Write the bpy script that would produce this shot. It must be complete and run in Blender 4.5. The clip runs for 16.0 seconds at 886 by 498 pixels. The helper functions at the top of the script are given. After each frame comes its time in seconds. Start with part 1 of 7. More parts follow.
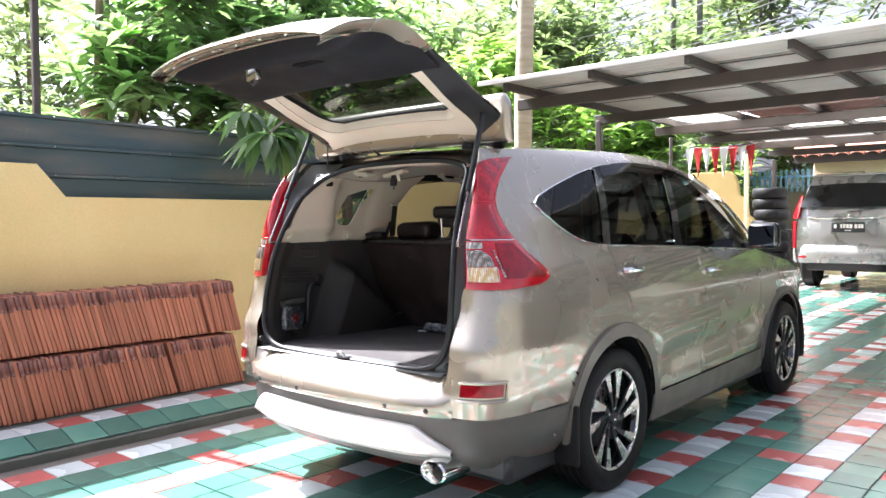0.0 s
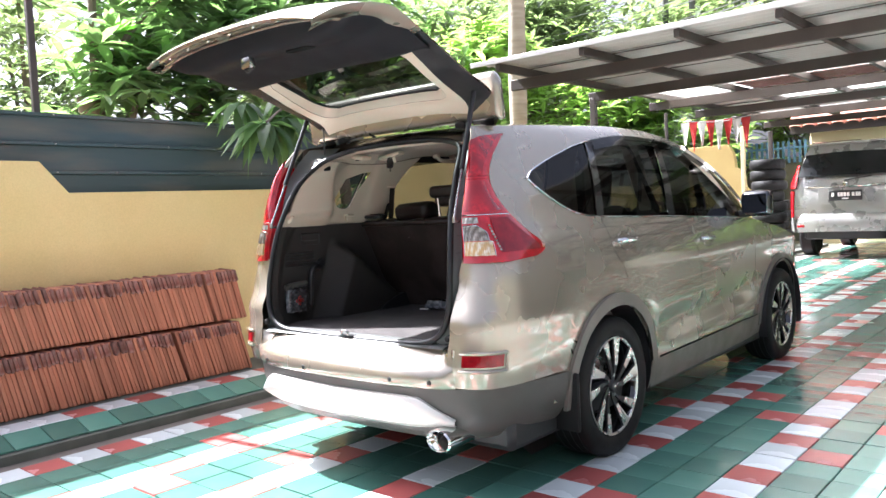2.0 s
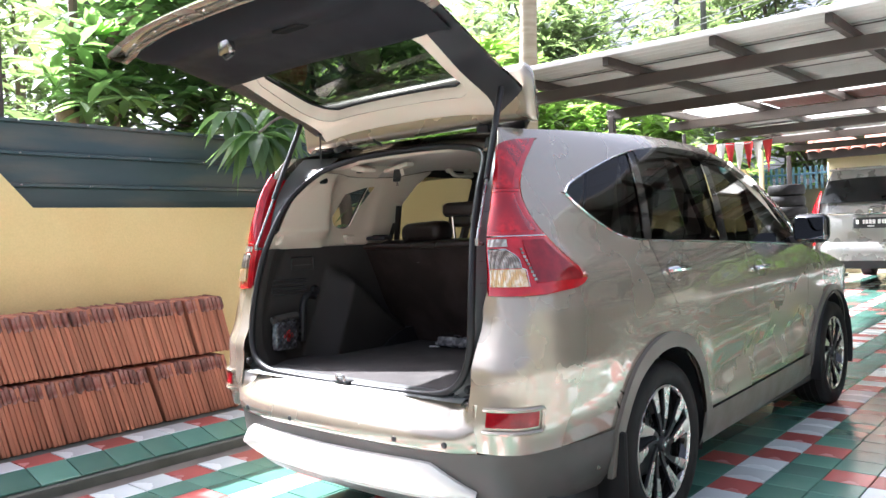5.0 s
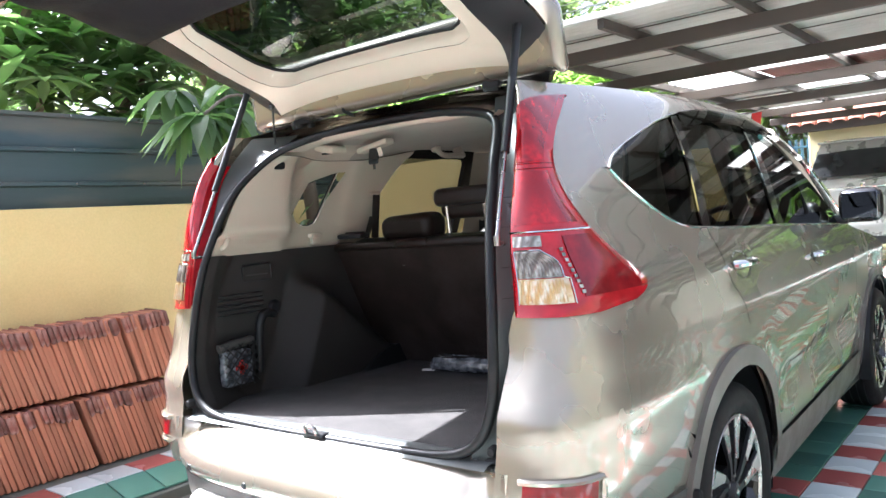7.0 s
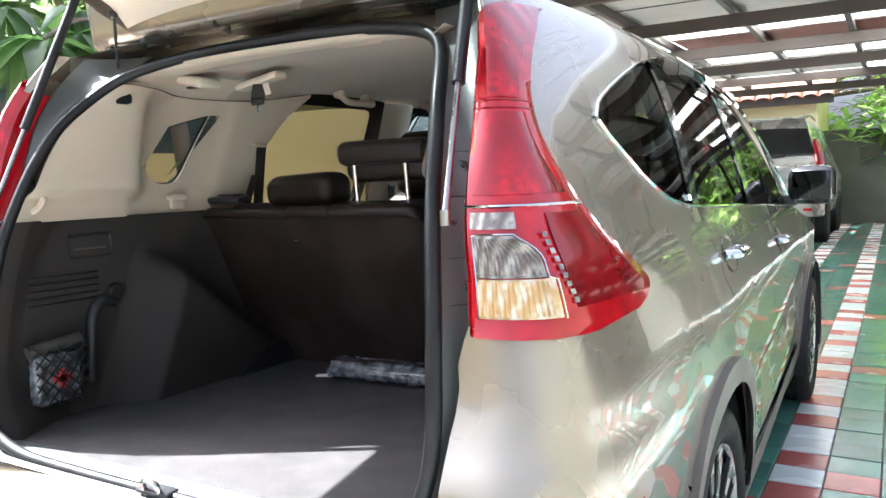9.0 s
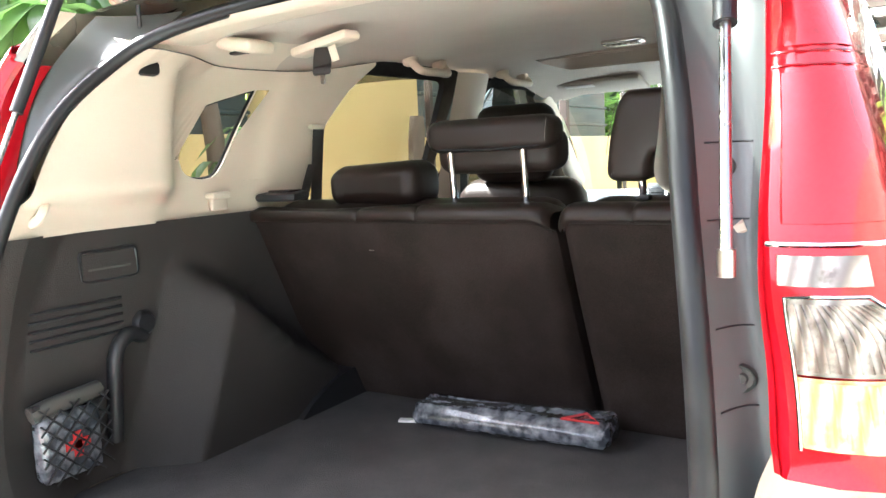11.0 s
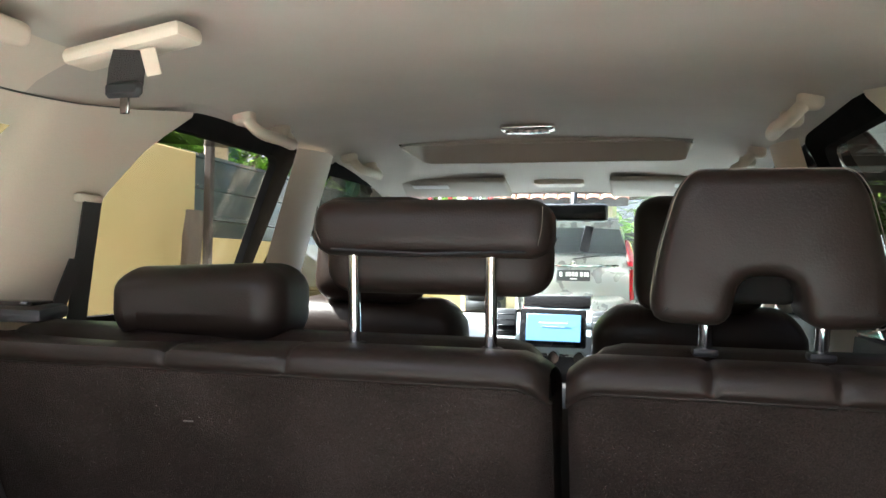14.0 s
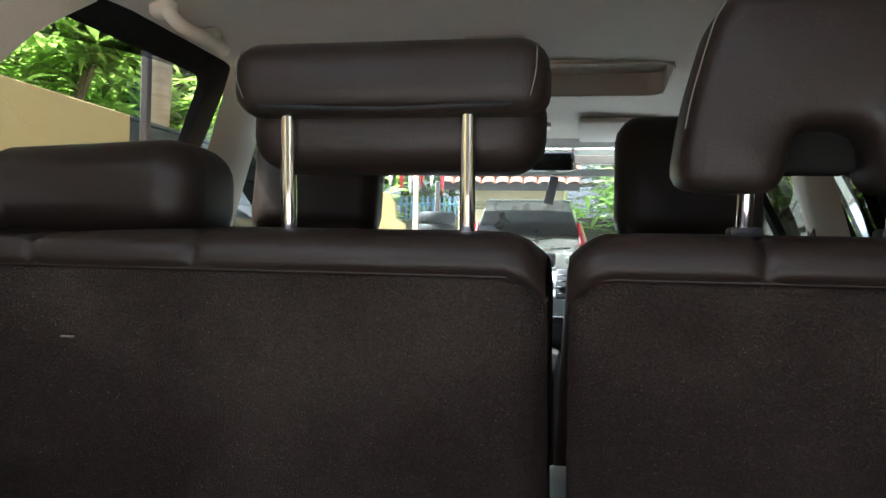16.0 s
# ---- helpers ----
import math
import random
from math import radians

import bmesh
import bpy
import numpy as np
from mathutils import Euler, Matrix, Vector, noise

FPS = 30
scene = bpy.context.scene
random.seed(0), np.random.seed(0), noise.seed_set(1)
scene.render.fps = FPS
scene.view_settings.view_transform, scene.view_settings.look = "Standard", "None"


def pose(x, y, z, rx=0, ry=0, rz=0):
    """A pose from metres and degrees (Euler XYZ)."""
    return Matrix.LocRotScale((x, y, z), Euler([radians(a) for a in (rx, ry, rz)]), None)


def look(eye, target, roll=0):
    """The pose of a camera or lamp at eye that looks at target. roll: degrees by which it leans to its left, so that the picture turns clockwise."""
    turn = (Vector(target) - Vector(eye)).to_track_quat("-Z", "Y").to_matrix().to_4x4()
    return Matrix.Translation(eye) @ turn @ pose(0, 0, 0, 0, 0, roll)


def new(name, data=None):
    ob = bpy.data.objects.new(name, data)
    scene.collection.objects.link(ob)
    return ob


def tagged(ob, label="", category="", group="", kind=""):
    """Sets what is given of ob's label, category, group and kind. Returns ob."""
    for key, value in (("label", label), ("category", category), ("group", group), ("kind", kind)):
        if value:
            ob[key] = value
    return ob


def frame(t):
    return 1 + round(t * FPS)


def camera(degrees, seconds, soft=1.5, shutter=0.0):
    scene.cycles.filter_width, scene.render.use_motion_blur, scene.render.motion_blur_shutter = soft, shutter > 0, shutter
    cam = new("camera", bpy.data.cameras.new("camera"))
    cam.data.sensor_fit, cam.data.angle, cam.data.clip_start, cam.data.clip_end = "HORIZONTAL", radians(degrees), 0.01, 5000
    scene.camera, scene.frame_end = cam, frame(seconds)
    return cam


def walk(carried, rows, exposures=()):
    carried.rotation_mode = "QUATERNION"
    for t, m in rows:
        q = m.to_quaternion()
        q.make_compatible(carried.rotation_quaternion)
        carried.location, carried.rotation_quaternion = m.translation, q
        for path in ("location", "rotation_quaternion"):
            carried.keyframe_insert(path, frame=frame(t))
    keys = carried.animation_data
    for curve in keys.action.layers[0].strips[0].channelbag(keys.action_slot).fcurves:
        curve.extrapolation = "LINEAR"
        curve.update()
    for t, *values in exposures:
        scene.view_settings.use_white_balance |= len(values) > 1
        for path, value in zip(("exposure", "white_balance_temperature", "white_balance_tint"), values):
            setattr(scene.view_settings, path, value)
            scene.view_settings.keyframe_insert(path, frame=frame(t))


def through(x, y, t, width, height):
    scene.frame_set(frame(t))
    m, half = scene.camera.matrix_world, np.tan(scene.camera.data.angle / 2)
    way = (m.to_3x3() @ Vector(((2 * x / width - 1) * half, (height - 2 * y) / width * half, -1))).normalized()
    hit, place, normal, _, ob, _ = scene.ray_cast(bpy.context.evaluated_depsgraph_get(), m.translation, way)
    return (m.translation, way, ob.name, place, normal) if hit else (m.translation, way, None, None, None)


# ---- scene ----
cam = camera(59.8, 16.0)
PATH = [
    (0, (2.611, -2.235, 1.287), (1.308, -0.719, 1.22), -0.4),
    (0.5, (2.638, -2.257, 1.271), (1.33, -0.745, 1.207), -1.5),
    (1, (2.657, -2.265, 1.257), (1.355, -0.751, 1.15), -2.2),
    (1.5, (2.682, -2.288, 1.247), (1.383, -0.77, 1.153), -2.7),
    (2, (2.682, -2.29, 1.247), (1.376, -0.779, 1.145), -2.7),
    (2.5, (2.683, -2.286, 1.246), (1.38, -0.771, 1.171), -2.8),
    (3, (2.661, -2.266, 1.246), (1.342, -0.764, 1.183), -2.1),
    (3.2, (2.642, -2.255, 1.245), (1.316, -0.759, 1.184), -1.6),
    (5.3, (2.152, -1.782, 1.232), (0.843, -0.27, 1.196), -2.1),
    (5.5, (2.102, -1.728, 1.25), (0.742, -0.261, 1.229), -1.5),
    (6, (1.984, -1.566, 1.27), (0.61, -0.114, 1.219), -3.1),
    (6.5, (1.826, -1.432, 1.258), (0.504, 0.068, 1.223), -2.6),
    (7, (1.664, -1.336, 1.258), (0.415, 0.224, 1.186), -4.1),
    (7.5, (1.561, -1.227, 1.246), (0.387, 0.389, 1.147), -1.8),
    (8, (1.45, -1.078, 1.259), (0.314, 0.561, 1.117), -2.1),
    (8.2, (1.4, -1.018, 1.248), (0.3, 0.647, 1.119), -2.1),
    (10.3, (0.935, -0.66, 1.278), (-0.044, 1.066, 1.029), -2.1),
    (10.5, (0.883, -0.622, 1.28), (-0.11, 1.097, 1.038), -2.0),
    (11, (0.767, -0.515, 1.305), (-0.292, 1.164, 1.066), -2.7),
    (11.5, (0.678, -0.438, 1.334), (-0.426, 1.21, 1.082), -1.8),
    (12, (0.576, -0.366, 1.357), (-0.454, 1.33, 1.107), -0.1),
    (12.5, (0.451, -0.288, 1.383), (-0.427, 1.494, 1.146), -1.0),
    (13, (0.359, -0.199, 1.384), (-0.346, 1.665, 1.222), 0.6),
    (13.5, (0.287, -0.087, 1.344), (-0.335, 1.812, 1.262), 1.4),
    (14, (0.24, 0.01, 1.302), (-0.246, 1.95, 1.342), 1.1),
    (14.5, (0.221, 0.074, 1.275), (-0.186, 2.027, 1.42), 0.7),
    (15, (0.206, 0.121, 1.258), (-0.162, 2.077, 1.458), 1.1),
    (15.5, (0.191, 0.171, 1.226), (-0.169, 2.135, 1.348), 1.0),
    (16, (0.18, 0.216, 1.185), (-0.179, 2.183, 1.201), 1.3),
]
EXPOSURE = [(0, 2.7, 5750, 17), (3, 2.65, 5750, 17), (5.5, 2.75, 5650, 16), (7, 2.98, 5550, 14), (8, 3.14, 5500, 12), (10.5, 3.93, 5850, 12), (11, 4.45, 5900, 12), (11.5, 4.63, 5950, 12), (12.5, 4.74, 5950, 12), (13, 4.6, 5900, 12), (13.5, 4.0, 5850, 12), (14, 4.05, 5850, 12), (15, 4.42, 5850, 12), (15.5, 4.25, 5850, 12), (16, 3.66, 5700, 12)]
walk(cam, [(t, look(eye, target, roll)) for t, eye, target, roll in PATH], EXPOSURE)

# ---- light ----
SUN_DIR = Vector((-0.80, -0.08, 1.0)).normalized()
world = bpy.data.worlds.new("sky")
scene.world = world
world.use_nodes = True
wn = world.node_tree
sky = wn.nodes.new("ShaderNodeTexSky")
sky.sky_type = 'NISHITA'
sky.sun_disc = False
sky.sun_elevation = math.asin(SUN_DIR.z)
sky.sun_rotation = math.atan2(SUN_DIR.x, SUN_DIR.y)
sky.air_density, sky.dust_density, sky.ozone_density = 0.6, 9.0, 0.3
haze = wn.nodes.new("ShaderNodeHueSaturation")
haze.inputs["Saturation"].default_value = 0.45
wn.links.new(sky.outputs[0], haze.inputs["Color"])
wn.links.new(haze.outputs[0], wn.nodes["Background"].inputs[0])
wn.nodes["Background"].inputs[1].default_value = 0.075
sun = new("sun", bpy.data.lights.new("sun", 'SUN'))
sun.data.energy, sun.data.angle, sun.data.color = 5.0, radians(0.5), (1.0, 0.95, 0.86)
sun.matrix_world = look(SUN_DIR * 30, (0, 0, 0))

# ---- materials ----
def material(name, color, rough=0.5, metal=0.0, color2=None, scale=8.0, mix=0.5, bump=0.0, bump_scale=60.0, coat=0.0,
             spread=0.0, per_island=0.0, spec=0.5, detail=4.0, rough_var=0.1, stretch=(1, 1, 1), fine=0.0):
    """Principled material with two scales of noise: stains (scale) and grain (bump_scale)."""
    m = bpy.data.materials.new(name)
    m.use_nodes = True
    n, l = m.node_tree.nodes, m.node_tree.links
    b = n["Principled BSDF"]
    b.inputs["Base Color"].default_value = (*color, 1)
    b.inputs["Roughness"].default_value, b.inputs["Metallic"].default_value = rough, metal
    b.inputs["Specular IOR Level"].default_value = spec
    if coat:
        b.inputs["Coat Weight"].default_value, b.inputs["Coat Roughness"].default_value = coat, 0.02
    tc = n.new("ShaderNodeTexCoord")
    mp = n.new("ShaderNodeMapping")
    mp.inputs["Scale"].default_value = stretch
    l.new(tc.outputs["Object"], mp.inputs["Vector"])
    big = n.new("ShaderNodeTexNoise")
    big.inputs["Scale"].default_value, big.inputs["Detail"].default_value = scale, detail
    l.new(mp.outputs[0], big.inputs["Vector"])
    out = None
    if color2:
        ramp = n.new("ShaderNodeValToRGB")
        ramp.color_ramp.elements[0].position, ramp.color_ramp.elements[1].position = mix - 0.2, mix + 0.2
        ramp.color_ramp.elements[0].color, ramp.color_ramp.elements[1].color = (*color, 1), (*color2, 1)
        l.new(big.outputs["Fac"], ramp.inputs[0])
        out = ramp.outputs[0]
    if spread or per_island or fine:
        hsv = n.new("ShaderNodeHueSaturation")
        if out:
            l.new(out, hsv.inputs["Color"])
        else:
            hsv.inputs["Color"].default_value = (*color, 1)
        rng = n.new("ShaderNodeMapRange")
        if fine:
            f = n.new("ShaderNodeTexNoise")
            f.inputs["Scale"].default_value, f.inputs["Detail"].default_value = bump_scale, 3
            l.new(mp.outputs[0], f.inputs["Vector"])
            l.new(f.outputs["Fac"], rng.inputs[0])
            rng.inputs[1].default_value, rng.inputs[2].default_value = 0.25, 0.75
            a = fine
        elif per_island:
            g = n.new("ShaderNodeNewGeometry")
            l.new(g.outputs["Random Per Island"], rng.inputs[0])
            a = per_island
        else:
            g = n.new("ShaderNodeObjectInfo")
            l.new(g.outputs["Random"], rng.inputs[0])
            a = spread
        rng.inputs[3].default_value, rng.inputs[4].default_value = 1 - a, 1 + a
        l.new(rng.outputs[0], hsv.inputs["Value"])
        out = hsv.outputs[0]
    if out:
        l.new(out, b.inputs["Base Color"])
    if rough_var:
        rr = n.new("ShaderNodeMapRange")
        l.new(big.outputs["Fac"], rr.inputs[0])
        rr.inputs[1].default_value, rr.inputs[2].default_value = 0.3, 0.7
        rr.inputs[3].default_value, rr.inputs[4].default_value = max(0.02, rough - rough_var), min(1, rough + rough_var)
        l.new(rr.outputs[0], b.inputs["Roughness"])
    if bump:
        gr = n.new("ShaderNodeTexNoise")
        gr.inputs["Scale"].default_value, gr.inputs["Detail"].default_value = bump_scale, 4
        l.new(mp.outputs[0], gr.inputs["Vector"])
        bp = n.new("ShaderNodeBump")
        bp.inputs["Strength"].default_value, bp.inputs["Distance"].default_value = bump, 0.004
        l.new(gr.outputs["Fac"], bp.inputs["Height"])
        l.new(bp.outputs[0], b.inputs["Normal"])
    return m


def glass_material(name, tint, rough=0.0, mirror=0.08):
    """A thin pane: tinted see-through with a Fresnel gloss."""
    m = bpy.data.materials.new(name)
    m.use_nodes = True
    n, l = m.node_tree.nodes, m.node_tree.links
    n.remove(n["Principled BSDF"])
    t, g, mx = n.new("ShaderNodeBsdfTransparent"), n.new("ShaderNodeBsdfGlossy"), n.new("ShaderNodeMixShader")
    t.inputs[0].default_value = (*tint, 1)
    g.inputs["Roughness"].default_value = 0.01 + rough
    lw = n.new("ShaderNodeLayerWeight")
    lw.inputs["Blend"].default_value = 0.5
    pw = n.new("ShaderNodeMath")
    pw.operation = 'POWER'
    pw.inputs[1].default_value = 5.5
    mul = n.new("ShaderNodeMath")
    mul.operation = 'ADD'
    mul.use_clamp = True
    mul.inputs[1].default_value = mirror
    half = n.new("ShaderNodeMath")
    half.operation = 'MULTIPLY'
    half.inputs[1].default_value = 0.55
    l.new(lw.outputs["Facing"], pw.inputs[0])
    l.new(pw.outputs[0], half.inputs[0])
    l.new(half.outputs[0], mul.inputs[0])
    l.new(mul.outputs[0], mx.inputs[0])
    l.new(t.outputs[0], mx.inputs[1])
    l.new(g.outputs[0], mx.inputs[2])
    l.new(mx.outputs[0], n["Material Output"].inputs[0])
    return m


def leaf_material(name, c1, c2, through=0.35):
    m = material(name, c1, 0.35, color2=c2, scale=1.3, per_island=0.45, spec=0.4)
    n, l = m.node_tree.nodes, m.node_tree.links
    b = n["Principled BSDF"]
    tr, mx = n.new("ShaderNodeBsdfTranslucent"), n.new("ShaderNodeMixShader")
    src = b.inputs["Base Color"].links[0].from_socket
    br = n.new("ShaderNodeMixRGB")
    br.blend_type = 'MULTIPLY'
    br.inputs[0].default_value = 1
    br.inputs[2].default_value = (1.5, 1.7, 0.90, 1)
    l.new(src, br.inputs[1])
    l.new(br.outputs[0], tr.inputs[0])
    mx.inputs[0].default_value = through
    l.new(b.outputs[0], mx.inputs[1])
    l.new(tr.outputs[0], mx.inputs[2])
    l.new(mx.outputs[0], n["Material Output"].inputs[0])
    return m


def lens_material(name, light, dark, lines):
    """Moulded lamp plastic: fine upright facets under a clear glossy face."""
    m = material(name, light, 0.18, 0.45, color2=dark, scale=60, coat=1.0, rough_var=0.05)
    n, l = m.node_tree.nodes, m.node_tree.links
    b = n["Principled BSDF"]
    tc, mp, wv, mx, bp = n.new("ShaderNodeTexCoord"), n.new("ShaderNodeMapping"), n.new("ShaderNodeTexWave"), n.new("ShaderNodeMixRGB"), n.new("ShaderNodeBump")
    mp.inputs["Rotation"].default_value = (0, 0, 0.7)
    wv.inputs["Scale"].default_value, wv.inputs["Distortion"].default_value, wv.inputs["Detail"].default_value = lines / 6.3, 0.25, 0.0
    l.new(tc.outputs["Object"], mp.inputs["Vector"])
    l.new(mp.outputs[0], wv.inputs["Vector"])
    src = b.inputs["Base Color"].links[0].from_socket
    mx.inputs[0].default_value = 0.5
    mx.inputs[2].default_value = (*dark, 1)
    l.new(wv.outputs["Fac"], mx.inputs[0])
    l.new(src, mx.inputs[1])
    l.new(mx.outputs[0], b.inputs["Base Color"])
    bp.inputs["Strength"].default_value, bp.inputs["Distance"].default_value = 0.3, 0.003
    l.new(wv.outputs["Fac"], bp.inputs["Height"])
    l.new(bp.outputs[0], b.inputs["Normal"])
    return m


PAINT = material("silver_paint", (0.36, 0.318, 0.255), 0.27, 0.64, color2=(0.37, 0.328, 0.265), scale=3, coat=1.0, rough_var=0.02)
# inner silver paint, darkened to stand in for shade in the gutter
PAINT_IN = material("darkened_silver_flange", (0.135, 0.142, 0.138), 0.42, 0.3, color2=(0.118, 0.125, 0.120), scale=6, coat=0.3)
GREY = material("grey_cladding", (0.080, 0.075, 0.068), 0.42, 0.15, color2=(0.068, 0.064, 0.058), scale=7, bump=0.15, bump_scale=700)
GATETRIM = material("gate_trim", (0.010, 0.010, 0.012), 0.6, color2=(0.014, 0.014, 0.016), scale=7, spec=0.12, bump=0.2, bump_scale=450)
ARCHTRIM = material("arch_trim", (0.165, 0.150, 0.130), 0.42, 0.3, color2=(0.150, 0.137, 0.118), scale=7, bump=0.1, bump_scale=700)
SKID = material("silver_garnish", (0.66, 0.64, 0.60), 0.38, 0.25, color2=(0.62, 0.60, 0.56), scale=5)
REVEAL = material("dark_felt", (0.012, 0.012, 0.012), 1.0, color2=(0.018, 0.017, 0.016), scale=20, spec=0.0, rough_var=0)
BLACK = material("black_plastic", (0.012, 0.012, 0.014), 0.45, color2=(0.02, 0.02, 0.021), scale=9, bump=0.2, bump_scale=500)
GLOSS = material("gloss_black", (0.008, 0.008, 0.009), 0.08, color2=(0.012, 0.011, 0.011), scale=6, coat=0.6, rough_var=0.03)
RUBBER = material("rubber", (0.008, 0.008, 0.008), 0.62, color2=(0.013, 0.012, 0.012), scale=14, spec=0.22, bump=0.15, bump_scale=240)
RUBBER_SEAL = material("rubber_seal", (0.010, 0.010, 0.011), 0.4, color2=(0.016, 0.016, 0.016), scale=14, spec=0.3)
MIRROR = material("tinted_mirror", (0.22, 0.23, 0.24), 0.04, 1.0, color2=(0.2, 0.21, 0.22), scale=5, rough_var=0.01)
CHROME = material("chrome", (0.75, 0.75, 0.74), 0.07, 1.0, color2=(0.7, 0.7, 0.69), scale=9, rough_var=0.03)
STEEL = material("steel", (0.38, 0.375, 0.37), 0.25, 1.0, color2=(0.42, 0.41, 0.40), scale=20)
ALLOY = material("machined_alloy", (0.72, 0.70, 0.66), 0.28, 0.85, color2=(0.66, 0.64, 0.60), scale=10)
BEIGE = material("beige_trim", (0.60, 0.52, 0.42), 0.5, color2=(0.57, 0.49, 0.39), scale=3, bump=0.12, bump_scale=420, fine=0.03)
HEADLINER = material("headliner", (0.48, 0.425, 0.365), 0.9, color2=(0.45, 0.397, 0.34), scale=5, bump=0.25, bump_scale=700, fine=0.05)
DARKTRIM = material("dark_trim", (0.029, 0.026, 0.0245), 0.65, color2=(0.042, 0.038, 0.035), scale=5, spec=0.22, bump=0.35, bump_scale=450)
CARPET = material("trunk_carpet", (0.068, 0.064, 0.062), 0.95, color2=(0.095, 0.089, 0.085), scale=12, spec=0.1, bump=0.9, bump_scale=520, fine=0.35)
SEATBACK = material("seatback_carpet", (0.0265, 0.0198, 0.0172), 0.95, color2=(0.053, 0.041, 0.036), scale=6, spec=0.06, bump=0.9, bump_scale=480, fine=0.35, mix=0.6)
LEATHER = material("black_leather", (0.0158, 0.0104, 0.0082), 0.42, color2=(0.020, 0.0135, 0.0108), scale=8, spec=0.27, bump=0.12, bump_scale=420)
THREAD = material("stitching", (0.16, 0.14, 0.12), 0.8, color2=(0.10, 0.085, 0.07), scale=30)
GLASS = glass_material("tinted_glass", (0.40, 0.40, 0.375), mirror=0.012)
CLEAR = glass_material("clear_glass", (0.72, 0.81, 0.81), mirror=0.01)
GATEGLASS = glass_material("tailgate_glass", (0.095, 0.105, 0.10), mirror=0.06)
# darker copy of the side glass, so the right windows look dark from outside
RIGHTGLASS = glass_material("right_glass_darkened", (0.10, 0.098, 0.092), mirror=0.035)
SMOKE = glass_material("smoked_plastic", (0.30, 0.30, 0.29), mirror=0.05)
FRONTGLASS = glass_material("front_side_glass", (0.085, 0.088, 0.085), mirror=0.05)
DARKGLASS = material("dark_window", (0.008, 0.009, 0.010), 0.14, color2=(0.014, 0.015, 0.016), scale=5, spec=0.35, rough_var=0.04)
REDSHEET = material("red_brown_sheet", (0.20, 0.075, 0.055), 0.6, color2=(0.15, 0.06, 0.045), scale=2, bump=0.2, bump_scale=40)
DARKWALL = material("dark_mottled_wall", (0.10, 0.095, 0.075), 0.9, color2=(0.065, 0.07, 0.05), scale=1.3, bump=0.5, bump_scale=50)
RED = material("red_lens", (0.42, 0.004, 0.010), 0.14, color2=(0.31, 0.003, 0.007), scale=30, detail=1.0, coat=1.0, spec=0.3, rough_var=0.04)
REDCELL = lens_material("red_lamp_cell", (0.64, 0.006, 0.013), (0.28, 0.002, 0.006), 42)
REDDARK = material("dark_red_lens", (0.13, 0.002, 0.005), 0.08, color2=(0.24, 0.004, 0.008), scale=25, coat=0.4, spec=0.3, rough_var=0.02)
LENS = lens_material("clear_lens", (0.66, 0.61, 0.54), (0.15, 0.12, 0.10), 150)
AMBER = lens_material("amber_lens", (0.86, 0.82, 0.72), (0.54, 0.34, 0.14), 150)
DASH = material("grey_dash", (0.42, 0.465, 0.48), 0.5, color2=(0.385, 0.43, 0.445), scale=4, bump=0.15, bump_scale=400)
WEBBING = material("webbing", (0.02, 0.018, 0.017), 0.7, color2=(0.03, 0.027, 0.025), scale=40, bump=0.5, bump_scale=600)
# pale noise patches stand in for shine on the plastic's crinkles
PLASTICBAG = material("plastic_wrap_painted_glints", (0.05, 0.055, 0.065), 0.10, color2=(0.36, 0.37, 0.40), scale=34, coat=1.0, bump=1.0, bump_scale=70, mix=0.62)
YELLOW = material("yellow_wall", (0.76, 0.60, 0.28), 0.85, color2=(0.71, 0.55, 0.24), scale=1.7, bump=0.4, bump_scale=90, fine=0.05)
OCHRE = material("ochre_wall", (0.52, 0.38, 0.15), 0.85, color2=(0.45, 0.32, 0.12), scale=1.4, bump=0.3, bump_scale=80)
CREAM = material("cream_wall", (0.72, 0.62, 0.38), 0.85, color2=(0.66, 0.55, 0.33), scale=1.2, bump=0.3, bump_scale=80)
GREENMETAL = material("dark_green_sheet", (0.050, 0.082, 0.088), 0.45, 0.2, color2=(0.19, 0.165, 0.125), mix=0.66, scale=1.8, bump=0.2, bump_scale=30, stretch=(1, .5, 3))
TERRA = material("terracotta", (0.40, 0.155, 0.085), 0.8, color2=(0.46, 0.19, 0.115), scale=6, bump=0.5, bump_scale=120, spread=0.22)
TERRA_OLD = material("weathered_terracotta", (0.20, 0.068, 0.048), 0.85, color2=(0.46, 0.34, 0.30), mix=0.66, scale=9, bump=0.6, bump_scale=90, spread=0.4)
T_GREEN = material("green_tile", (0.07, 0.185, 0.145), 0.18, color2=(0.10, 0.23, 0.185), scale=2.5, bump=0.12, bump_scale=40, spread=0.25, rough_var=0.1)
T_RED = material("red_tile", (0.42, 0.105, 0.095), 0.22, color2=(0.36, 0.11, 0.10), scale=2.5, bump=0.12, bump_scale=40, spread=0.2, rough_var=0.1)
T_WHITE = material("pale_tile", (0.62, 0.69, 0.705), 0.24, color2=(0.54, 0.60, 0.60), scale=3.0, bump=0.06, bump_scale=40, spread=0.12, rough_var=0.1)
GROUT = material("grout", (0.10, 0.085, 0.075), 0.9, color2=(0.16, 0.14, 0.12), scale=4, bump=0.4, bump_scale=80)
CONCRETE = material("concrete", (0.13, 0.135, 0.115), 0.85, color2=(0.08, 0.09, 0.075), scale=4, bump=0.5, bump_scale=60)
EARTH = material("earth", (0.16, 0.13, 0.09), 0.95, color2=(0.10, 0.10, 0.06), scale=0.8, bump=0.6, bump_scale=14)
